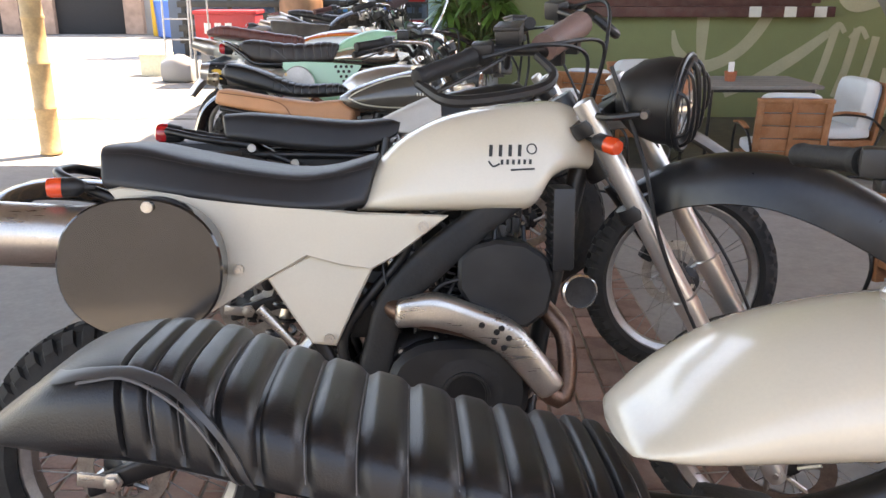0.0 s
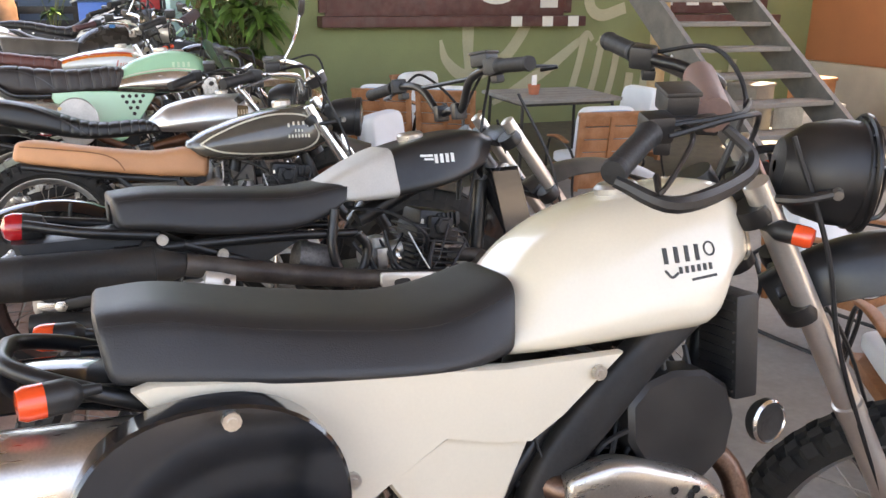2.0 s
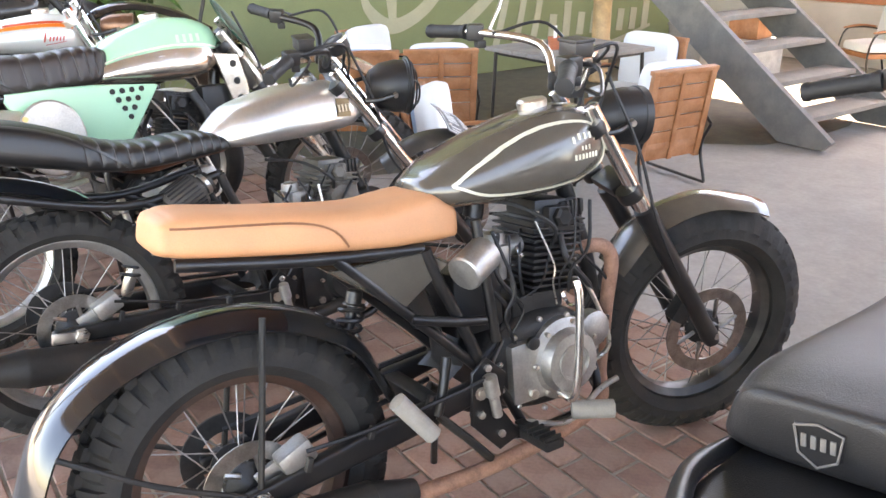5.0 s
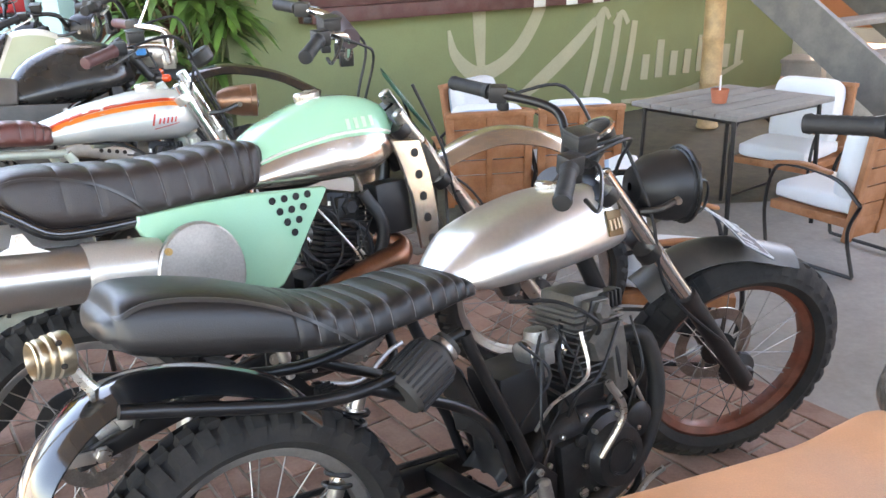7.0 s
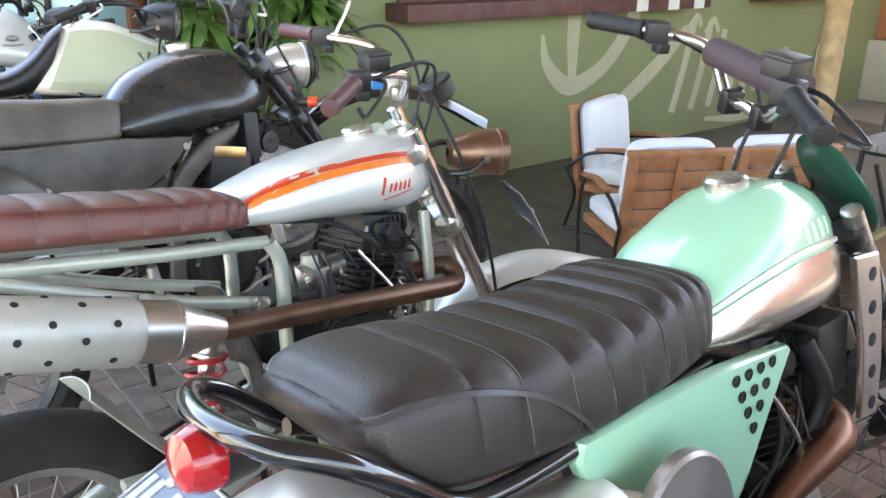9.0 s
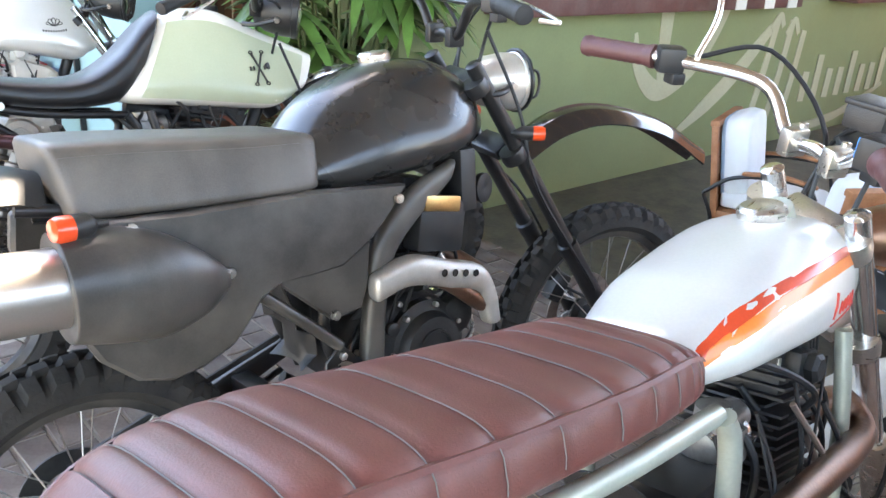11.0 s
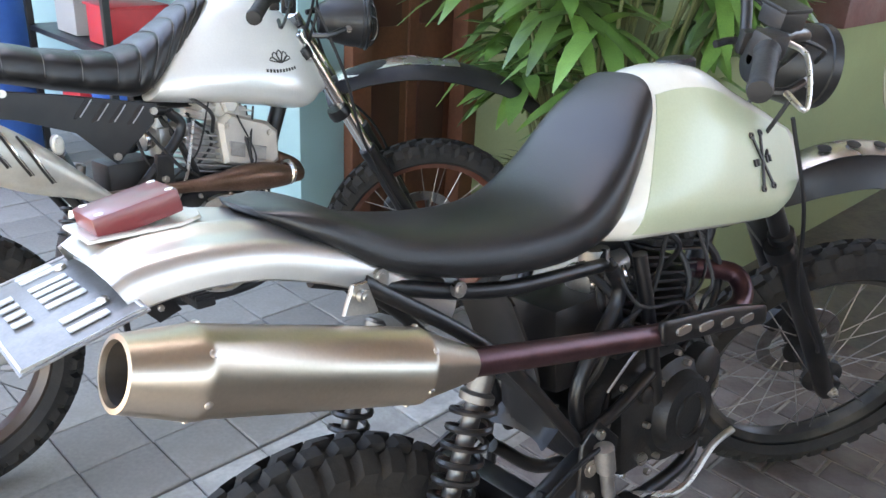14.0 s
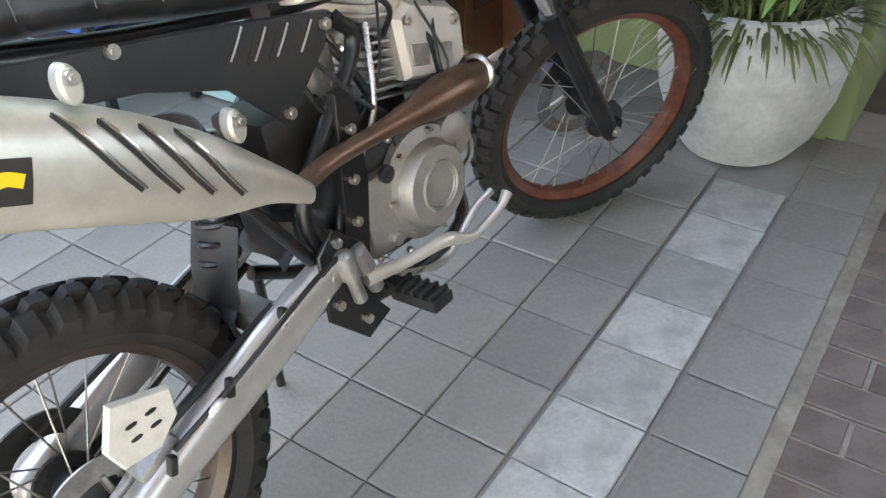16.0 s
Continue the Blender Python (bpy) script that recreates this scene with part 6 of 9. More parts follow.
# mint green scrambler
NICKEL = mat("dull_nickel", (0.58, 0.52, 0.46), 0.22, metal=0.9, var=0.25, scale=7, bump=0.07, fine=240, dust=0.15, dustcol=(0.4, 0.33, 0.27), streak=0.2, dent=0.1)
F = dict(at=(-0.4, 5.28, 2, 8), label="mint green scrambler motorcycle with ribbed seat and steel silencer", steer=28,
         front=(0.68, 0.35), ftyre=(0.35, 0.05, 0.275, "knobby"), rear=(-0.78, 0.34), fork_top=(0.2, 1.0), eng=(-0.09, 0.45), cover_mat=ALU, fork_mat=STEEL, slider_mat=STEEL, fork_split=0.6, frim=RIM, fdiscside=1,
         tank=[(-0.3, 0.955, -0.31, 0.862, 0.092), (-0.24, 1.0, -0.25, 0.857, 0.112), (-0.182, 1.03, -0.19, 0.852, 0.12), (-0.054, 1.068, -0.06, 0.845, 0.126), (0.06, 1.064, 0.04, 0.845, 0.122), (0.14, 1.035, 0.1, 0.858, 0.105), (0.175, 0.99, 0.14, 0.88, 0.08)],
         tank_mat=MINT, tank_e=3.4, tank_taper=-0.28, cap=(-0.055, 1.073), cap_mat=STEEL, logo=(0.04, 0.99, "ghost", mat("pale_mint_mark", (0.5, 0.68, 0.5), 0.35)),
         seat=[(-0.868, 0.985, -0.868, 0.938, 0.108), (-0.84, 1.004, -0.838, 0.9, 0.128), (-0.77, 1.008, -0.77, 0.862, 0.138), (-0.6, 0.988, -0.59, 0.848, 0.145), (-0.45, 0.985, -0.44, 0.852, 0.14), (-0.34, 0.995, -0.33, 0.858, 0.128), (-0.26, 0.985, -0.28, 0.865, 0.115)],
         seat_mat=mat("dark_brown_leather", (0.03, 0.022, 0.02), 0.4, var=0.2, bump=0.45, fine=330), ribs=(9, 0.36, 1.0, 0.006), piping=False, seat_e=4.2, seat_steps=20, rail=[(-0.25, 0.84, 0.09), (-0.55, 0.845, 0.11), (-0.85, 0.9, 0.1)],
         bar_w=0.335, rise=0.09, back=0.146, bar_turn=27, bar_up=0.189, bar_shift=(-0.048, 0.129, 0), pad_half=0.123, loops=False, bar_mat=CHROME, pad=mat("plum_pad", (0.07, 0.045, 0.05), 0.7, bump=0.3), crossbar=True)
b = motorcycle(F)
seat_stitches(F, 0.36, 1.0, 9, F["seat_ob"])
for sg in (-1, 1):
    part("seat_piping", sheet_on(F["seat"], [(-0.866, 0.977), (-0.82, 0.986), (-0.74, 0.975), (-0.66, 0.945), (-0.6, 0.9), (-0.565, 0.86)], 0.006, e=4.2, lift=0.0035, taper=-0.06, side=sg), PIPING, F["seat_ob"])
part("tank_panel", side_sheet(F["tank"], 0.0, 0.97, -0.95, 0.0, e=3.4, taper=-0.28, lift=0.004), NICKEL, F["tank_ob"], "bare steel band along the tank")
part("tank_stripe", side_sheet(F["tank"], 0.0, 0.97, 0.07, 0.14, e=3.4, taper=-0.28, lift=0.004, nv=3), POLISHED, F["tank_ob"])
part("side_panel", plate([(-0.6, 0.864), (-0.46, 0.868), (-0.32, 0.864), (-0.12, 0.845), (-0.111, 0.838), (-0.125, 0.817), (-0.167, 0.757), (-0.228, 0.668), (-0.272, 0.618), (-0.3, 0.606), (-0.345, 0.612), (-0.46, 0.702), (-0.543, 0.769), (-0.598, 0.818), (-0.607, 0.84)], -0.15, 0.02, 0.006), MINT, b, "mint green triangular side panel with drilled holes")
hp = []
for r_, cnt in enumerate((4, 3, 2, 1)):
    for k in range(cnt):
        hp.append((-0.272 + 0.033 * k + 0.016 * r_, 0.835 - 0.03 * r_))
perforations(b, hp, -0.152, 0.009)
part("number_disc", plate(oval(-0.5, 0.715, 0.104, 0.122, 40), -0.228, 0.02, 0.005), mat("scuffed_disc_steel", (0.46, 0.43, 0.4), 0.36, metal=0.8, var=0.25, scale=10, bump=0.06, fine=200, dust=0.3, dustcol=(0.3, 0.25, 0.21)), b, "round brushed steel side plate")
for a, c in ((-0.572, 0.785), (-0.43, 0.645)):
    bolt(b, a, -0.231, c, 0.009, BRASS)
muffler(b, (-1.1, -0.165, 0.81), (-0.5, -0.145, 0.735), 0.064, CANSTEEL, cone=0.25, oval=1.1, tail=0.25)
part("silencer_bracket", plate([(-0.91, 0.85), (-0.875, 0.86), (-0.865, 0.885), (-0.845, 0.885), (-0.83, 0.855), (-0.8, 0.835)], -0.2, 0.006, 0.002), PALEMETAL, b)
bolt(b, -0.856, -0.205, 0.873, 0.009)
part("silencer_sticker", lathe([(0.0655, 0.055), (0.0665, 0.057), (0.0665, 0.165), (0.0655, 0.167)], (-1.1, -0.165, 0.81), (0.6, 0.02, -0.075), 28, caps=False, sx=1.1), MATTEBLACK, b, "worn black and yellow maker's sticker as plain shapes")
part("sticker_oval", plate(oval(-0.995, 0.8, 0.036, 0.02, 24), -0.235, 0.012, 0.002), mat("amber_sticker", (0.62, 0.36, 0.03), 0.4, var=0.3, scale=40), b)
part("sticker_oval", plate([(-1.04, 0.768), (-0.96, 0.755), (-0.965, 0.767), (-1.035, 0.778)], -0.232, 0.012, 0.002), mat("amber_sticker", (0.62, 0.36, 0.03), 0.4, var=0.3, scale=40), b)
part("silencer_sleeve", lathe([(0.066, 0.36), (0.068, 0.365), (0.068, 0.5), (0.064, 0.53), (0.06, 0.53)], (-1.1, -0.165, 0.81), (0.6, 0.02, -0.075), 28, caps=False, sx=1.1), PALEMETAL, b)
part("exhaust_pipe", tube([(0.06, -0.06, 0.66), (0.115, -0.1, 0.63), (0.09, -0.13, 0.607), (0.03, -0.137, 0.6), (-0.08, -0.14, 0.583), (-0.22, -0.145, 0.562), (-0.38, -0.148, 0.62), (-0.5, -0.148, 0.72)], [0.024, 0.03, 0.036, 0.035, 0.028, 0.02, 0.019, 0.02], n=18), mat("copper_brown_pipe", (0.24, 0.12, 0.08), 0.32, metal=0.9, var=0.35, scale=9), b, "bulging copper-brown exhaust pipe")
part("grab_rail", tube([(-0.58, -0.13, 0.852), (-0.7, -0.138, 0.853), (-0.785, -0.138, 0.864), (-0.85, -0.136, 0.913), (-0.915, -0.128, 0.962), (-0.965, -0.09, 0.985), (-0.985, 0, 0.99), (-0.965, 0.09, 0.985), (-0.915, 0.128, 0.962), (-0.785, 0.138, 0.864), (-0.58, 0.13, 0.852)], 0.014, n=10), BLACKGLOSS, b)
part("rear_fender", fender([(-0.68, 0.84), (-0.86, 0.885), (-1.02, 0.86), (-1.15, 0.78), (-1.24, 0.68)], [0.09, 0.09, 0.085, 0.075, 0.055], 0.04, 0.004), POLISHED, b)
tail_light(b, -0.985, 0.955, 0.036, (-1, -0.1, 0.1), body=BLACKPLASTIC)
number_plate(b, pose(-1.04, 0, 0.888, 0, -22, 0) @ pose(0, 0, 0, 0, 0, -90), PLATEBLUE, w=0.27, h=0.13)
part("front_fender", fender([(0.3, 0.82), (0.36, 0.868), (0.456, 0.912), (0.549, 0.927), (0.667, 0.908), (0.79, 0.85), (0.82, 0.815)], [0.05, 0.06, 0.068, 0.07, 0.07, 0.065, 0.05], 0.03, 0.004), NICKEL, b, m=F["S"])
for sg in (-1, 1):
    fg = part("radiator_guard", plate([(0.11, 0.93), (0.2, 0.92), (0.225, 0.82), (0.235, 0.7), (0.225, 0.6), (0.165, 0.61), (0.155, 0.76), (0.13, 0.86)], sg * 0.138 - 0.006, 0.012, 0.004), NICKEL, b, "drilled steel guard ahead of the tank")
    for k in range(5):
        part("vent_hole", lathe([(0.012, 0.0), (0.013, 0.0015), (0.01, 0.002), (0.001, 0.0015)], (0.178 + 0.006 * k, sg * 0.1435, 0.885 - 0.063 * k), (0, sg, 0), 12), MATTEBLACK, fg)
part("engine_shroud", box((0.11, -0.075, 0.74), (0.11, 0.08, 0.15), 0.015), BLACKPLASTIC, b)
part("front_plate", lathe([(0.003, -0.006), (0.1, -0.004), (0.118, 0.002), (0.118, 0.006), (0.098, 0.001), (0.003, 0.0)], (0.245, 0, 1.03), (0.8, 0, 0.6), 32, sx=0.85), mat("dark_green_shell", (0.012, 0.065, 0.04), 0.35, coat=0.3), b, "dark green oval front plate", m=F["S"])
part("fork_shroud", plate([(0.17, 0.97), (0.28, 0.95), (0.33, 0.86), (0.33, 0.8), (0.22, 0.83)], -0.115, 0.23, 0.012), NICKEL, b, "pale metal shroud round the fork", m=F["S"])
part("radiator_hose", tube([(0.02, -0.1, 0.8), (0.06, -0.12, 0.7), (0.04, -0.1, 0.6)], 0.018, n=10), BLACKPLASTIC, b)

# white cafe bike with orange stripes
G = dict(at=(-0.62, 6.1, 5, 8), label="silver-white motorcycle with orange tank stripes and a ribbed oxblood seat", steer=30,
         front=(0.43, 0.32), rear=(-0.87, 0.33), fork_top=(0.09, 1.03), eng=(-0.1, 0.5), ftyre=(0.32, 0.06, 0.235, "road"), rtyre=(0.33, 0.068, 0.235, "road"), frim=RIM, frame_mat=FRAMEGREEN, swing_mat=FRAMEGREEN, clamp_mat=STEEL, slider_mat=STEEL, fork_split=0.62,
         tank=[(-0.375, 0.975, -0.395, 0.9, 0.085), (-0.3, 0.995, -0.31, 0.89, 0.11), (-0.238, 1.01, -0.25, 0.884, 0.12), (-0.073, 1.033, -0.09, 0.866, 0.128), (0.04, 1.025, 0.01, 0.857, 0.12), (0.1, 1.005, 0.06, 0.86, 0.1), (0.13, 0.97, 0.09, 0.875, 0.075)],
         tank_mat=SILVERPAINT, tank_e=2.7, cap=(-0.03, 1.04), cap_mat=STEEL, logo=(-0.03, 0.93, "script", LOGORED),
         seat=[(-1.06, 1.03, -1.06, 0.985, 0.08), (-1.0, 1.055, -1.0, 0.975, 0.1), (-0.9, 1.055, -0.9, 0.965, 0.115), (-0.745, 1.03, -0.75, 0.945, 0.12), (-0.55, 1.0, -0.56, 0.92, 0.118), (-0.43, 0.985, -0.44, 0.905, 0.108), (-0.37, 0.96, -0.39, 0.9, 0.095)],
         seat_mat=BROWN, ribs=(12, 0.12, 1.0, 0.004), seat_steps=22, rail=[(-0.35, 0.87, 0.095), (-0.6, 0.9, 0.1), (-1.02, 0.96, 0.09)], brace=[(-0.37, 0.75, 0.1), (-0.6, 0.82, 0.105), (-0.88, 0.93, 0.1)],
         light=(0.3, 0.965), light_r=0.055, light_mat=mat("copper_shell", (0.26, 0.14, 0.09), 0.36, metal=0.8, var=0.2), bar_w=0.36, rise=0.08, back=0.2, bar_up=0.1, bar_mat=CHROME, grip_mat=mat("oxblood_grip", (0.09, 0.035, 0.035), 0.5, bump=0.2), mirror=(1,), tube_r=0.015)
b = motorcycle(G)
seat_stitches(G, 0.12, 1.0, 12, G["seat_ob"])
for dz, mt, wd in ((0.0, ORANGE, 0.014), (0.013, REDSTRIPE, 0.01)):
    part("tank_stripe", sheet_on(G["tank"], [(-0.375, 0.945 + dz * 0.6), (-0.28, 0.968 + dz), (-0.15, 0.98 + dz), (0.0, 0.978 + dz), (0.09, 0.955 + dz)], wd, e=2.7, lift=0.0012), mt, G["tank_ob"])
mf = muffler(b, (-1.15, -0.16, 0.93), (-0.5, -0.155, 0.745), 0.055, CANSTEEL, cone=0.2)
part("heat_guard", lathe([(0.06, 0.16), (0.062, 0.17), (0.06, 0.5), (0.057, 0.51)], (-1.15, -0.16, 0.93), (0.65, 0.005, -0.185), 30, caps=False), mat("pale_guard_metal", (0.5, 0.5, 0.45), 0.45, metal=0.4, var=0.1), b, "perforated pale metal heat guard")
d = Vector((0.65, 0.005, -0.185)).normalized()
for i in range(6):
    for j in range(3):
        c = Vector((-1.15, -0.16, 0.93)) + d * (0.21 + 0.05 * i)
        a = radians(-60 + 60 * j + (25 if i % 2 else 0))
        o = Vector((0, -1, 0)) * math.cos(a) + Vector((0.27, 0, 0.96)) * math.sin(a)
        part("vent_hole", lathe([(0.006, 0.0), (0.0065, 0.0012), (0.005, 0.002), (0.001, 0.0015)], c + o * 0.0605, o, 10), MATTEBLACK, b)
part("exhaust_pipe", tube([(0.04, -0.05, 0.7), (0.13, -0.08, 0.7), (0.12, -0.12, 0.665), (0.0, -0.14, 0.68), (-0.25, -0.15, 0.715), (-0.5, -0.155, 0.745)], 0.023, n=12), RUSTPIPE, b)
part("front_fender", fender([(0.13, 0.48), (0.2, 0.58), (0.33, 0.655), (0.48, 0.675), (0.66, 0.63)], 0.068, 0.03, 0.004), SILVERPAINT, b, m=G["S"])
part("fender_stay", tube([(0.46, -0.075, 0.66), (0.45, -0.085, 0.5), (0.44, -0.09, 0.36)], 0.007, n=8), STEEL, b, m=G["S"])
shock(b, (-0.48, -0.05, 0.7), (-0.54, -0.05, 0.46), 0.036, spring_mat=REDSPRING, turns=6)
part("rear_fender", fender([(-0.56, 0.48), (-0.63, 0.57), (-0.71, 0.68)], 0.08, 0.02, 0.003), FRAMEGREEN, b)
number_plate(b, G["S"] @ pose(0.42, 0.0, 0.8, 0, 62, 0) @ pose(0, 0, 0, 0, 0, 90), PLATEBLACK, w=0.22)
part("instrument", lathe([(0.03, -0.03), (0.04, -0.02), (0.042, 0.015), (0.036, 0.02), (0.002, 0.021)], (0.17, 0, 1.13), (-0.5, 0, 1), 24), BLACKPLASTIC, b, m=G["S"])
part("bar_end_clip", box((-0.0, -0.16, 1.19), (0.03, 0.02, 0.03), 0.004), mat("blue_clip", (0.03, 0.25, 0.6), 0.4), b, m=G["S"])
for a, c in ((-0.86, 0.925), (-0.62, 0.83), (-0.4, 0.76)):
    bolt(b, a, -0.125, c, 0.012)
part("engine_side_tube", tube([(0.06, -0.1, 0.85), (0.05, -0.11, 0.7), (0.03, -0.11, 0.55)], 0.013, n=10), FRAMEGREEN, b)
part("foot_bracket", tube([(-0.38, -0.12, 0.52), (-0.55, -0.13, 0.5), (-0.72, -0.14, 0.52)], 0.012, n=8), FRAMEGREEN, b)

# dusty charcoal enduro
H = dict(at=(-0.635, 6.985, -1, 8), label="dusty charcoal enduro motorcycle with a grey seat and steel silencer", steer=12,
         front=(0.65, 0.355), ftyre=(0.355, 0.05, 0.28, "knobby"), rear=(-0.8, 0.335), fork_top=(0.13, 1.1), eng=(-0.08, 0.52), cover_r=0.08, fork_mat=BLACKFRAME, slider_mat=BLACKFRAME, frim=BLACKRIM, fork_split=0.62,
         tank=[(-0.33, 1.0, -0.335, 0.9, 0.098), (-0.275, 1.06, -0.285, 0.888, 0.118), (-0.208, 1.1, -0.22, 0.886, 0.13), (-0.096, 1.137, -0.11, 0.892, 0.138), (0.04, 1.132, 0.0, 0.905, 0.138), (0.13, 1.085, 0.07, 0.925, 0.12), (0.175, 1.02, 0.12, 0.95, 0.085)],
         tank_mat=mat("satin_charcoal_tank", (0.02, 0.019, 0.018), 0.27, var=0.35, scale=8, coat=0.35, dust=0.25, dustcol=(0.075, 0.067, 0.06)), tank_e=2.9, tank_taper=-0.3, cap=(-0.08, 1.142), cap_mat=STEEL,
         seat=[(-0.785, 1.05, -0.765, 0.92, 0.128), (-0.7, 1.047, -0.69, 0.918, 0.135), (-0.58, 1.037, -0.57, 0.912, 0.137), (-0.45, 1.025, -0.45, 0.908, 0.135), (-0.35, 1.02, -0.36, 0.905, 0.13), (-0.31, 1.012, -0.33, 0.905, 0.122)],
         seat_mat=GREYVINYL, seat_taper=-0.14, seat_e=8, seat_rnd=0.015, pipe_mat=GREYVINYL, rail=[(-0.28, 0.87, 0.09), (-0.55, 0.9, 0.1), (-0.85, 0.95, 0.09)], light=(0.28, 1.07), light_r=0.068, cage=True, light_mat=PALEMETAL,
         bar_w=0.44, rise=0.09, back=0.1, bar_up=0.09, crossbar=True, guard=False, lever_mat=STEEL)
b = motorcycle(H)
panel = [(-0.78, 0.925), (-0.6, 0.915), (-0.35, 0.91), (-0.13, 0.892), (-0.17, 0.845), (-0.22, 0.798), (-0.29, 0.757), (-0.36, 0.752), (-0.43, 0.75), (-0.475, 0.728), (-0.505, 0.69), (-0.54, 0.655), (-0.6, 0.63), (-0.66, 0.622), (-0.72, 0.64), (-0.775, 0.69), (-0.81, 0.76), (-0.82, 0.84), (-0.81, 0.9)]
part("side_panel", plate(panel, -0.165, 0.03, 0.008), GREYPANEL, b, "dusty charcoal side panel")
part("side_panel", plate([(-0.44, 0.748), (-0.36, 0.75), (-0.29, 0.755), (-0.22, 0.79), (-0.23, 0.7), (-0.25, 0.65), (-0.32, 0.64)], -0.15, 0.02, 0.006), GREYPANEL, b)
part("side_panel", plate(panel, 0.135, 0.03, 0.008), GREYPANEL, b)
part("silencer_shroud", loft([(-0.82, 0.922, -0.82, 0.742, 0.09), (-0.75, 0.92, -0.75, 0.725, 0.087), (-0.66, 0.895, -0.67, 0.715, 0.07), (-0.585, 0.845, -0.595, 0.735, 0.044), (-0.545, 0.805, -0.55, 0.765, 0.015)], e=2.2, n=32, rnd=0.004), GREYPANEL, b, "domed plastic shroud over the silencer", m=pose(0, -0.17, 0))
muffler(b, (-1.018, -0.19, 0.85), (-0.7, -0.175, 0.828), 0.064, CANSTEEL, cone=0.1, tail=0.3)
for a, c in ((-0.7, 0.905), (-0.54, 0.795), (-0.16, 0.868), (-0.33, 0.66)):
    bolt(b, a, -0.172, c, 0.01)
for sg in (-1, 1):
    part("frame_spar", loft([(0.02, 0.92, 0.0, 0.87, 0.018), (-0.1, 0.87, -0.08, 0.81, 0.02), (-0.2, 0.77, -0.15, 0.74, 0.02), (-0.23, 0.64, -0.18, 0.64, 0.02), (-0.26, 0.46, -0.2, 0.46, 0.02)], e=3, n=18), GREYPANEL, b, m=pose(0, sg * 0.125, 0))
    signal(b, 0.27, sg * 0.13, 0.97, (0.8, sg * 0.5, 0), m=H["S"])
signal(b, -0.79, -0.2, 0.93, (-0.95, -0.2, 0.05), r=0.021)
part("subframe_strut", tube([(-0.47, -0.13, 0.73), (-0.38, -0.13, 0.65), (-0.3, -0.13, 0.575)], 0.013, n=10), GREYPANEL, b)
part("heat_guard", loft([(-0.22, 0.72, -0.22, 0.66, 0.022), (-0.13, 0.74, -0.14, 0.675, 0.026), (-0.03, 0.71, -0.03, 0.645, 0.026), (0.06, 0.68, 0.045, 0.62, 0.026), (0.1, 0.62, 0.06, 0.59, 0.024), (0.115, 0.54, 0.075, 0.54, 0.022)], e=3, n=18), mat("pale_cast_guard", (0.5, 0.48, 0.44), 0.45, metal=0.7, var=0.15), b, "pale cast heat guard with holes", m=pose(0, -0.16, 0))
perforations(b, [(-0.06, 0.69), (-0.03, 0.684), (0.0, 0.677), (0.03, 0.67)], -0.187, 0.008)
part("exhaust_pipe", tube([(0.04, -0.05, 0.7), (0.1, -0.12, 0.64), (0.08, -0.155, 0.58), (-0.05, -0.15, 0.67), (-0.2, -0.1, 0.7), (-0.45, -0.1, 0.77), (-0.7, -0.15, 0.82)], 0.021, n=12), RUSTPIPE, b)
part("front_fender", fender([(0.3, 0.9), (0.42, 0.975), (0.58, 0.995), (0.8, 0.94), (1.0, 0.83)], [0.05, 0.07, 0.075, 0.065, 0.035], 0.04, 0.004), BLACKGLOSS, b, m=H["S"])
part("rear_fender", fender([(-0.79, 0.995), (-0.85, 1.012), (-0.94, 1.008), (-1.06, 0.972), (-1.2, 0.89), (-1.34, 0.76)], [0.1, 0.108, 0.11, 0.108, 0.1, 0.07], 0.05, 0.004), mat("worn_grey_fender", (0.03, 0.029, 0.027), 0.42, var=0.35, scale=4, spec=0.3, dust=0.15, dustcol=(0.09, 0.086, 0.08)), b, "scuffed charcoal rear fender")
part("fender_underside", fender([(-0.66, 0.93), (-0.74, 0.955), (-0.82, 0.965)], 0.085, 0.04, 0.004), BLACKPLASTIC, b)
tl = part("tail_light", loft([(-1.0, 1.035, -1.0, 0.965, 0.035), (-0.95, 1.035, -0.95, 0.97, 0.042), (-0.88, 1.0, -0.88, 0.975, 0.03)], e=2.2, n=20), BLACKPLASTIC, b)
part("tail_lens", lathe([(0.036, -0.005), (0.035, 0.01), (0.024, 0.019), (0.002, 0.022)], (-1.005, 0, 1.003), (-1, 0, 0.35), 24), REDLENS, tl)
part("horn", lathe([(0.028, 0.0), (0.034, 0.008), (0.034, 0.02), (0.01, 0.024), (0.002, 0.02)], (0.12, -0.1, 0.84), (0.3, -1, 0), 24), BLACKPLASTIC, b)
rad = part("radiator", box((0.06, -0.1, 0.87), (0.045, 0.08, 0.14), 0.006), BLACKPLASTIC, b)
part("engine_shroud", box((-0.02, -0.11, 0.78), (0.13, 0.06, 0.12), 0.012, (0, 10, 0)), BLACKPLASTIC, b)
part("engine_plate", box((-0.02, -0.135, 0.83), (0.1, 0.02, 0.035), 0.004, (0, 10, 0)), BRASS, b)

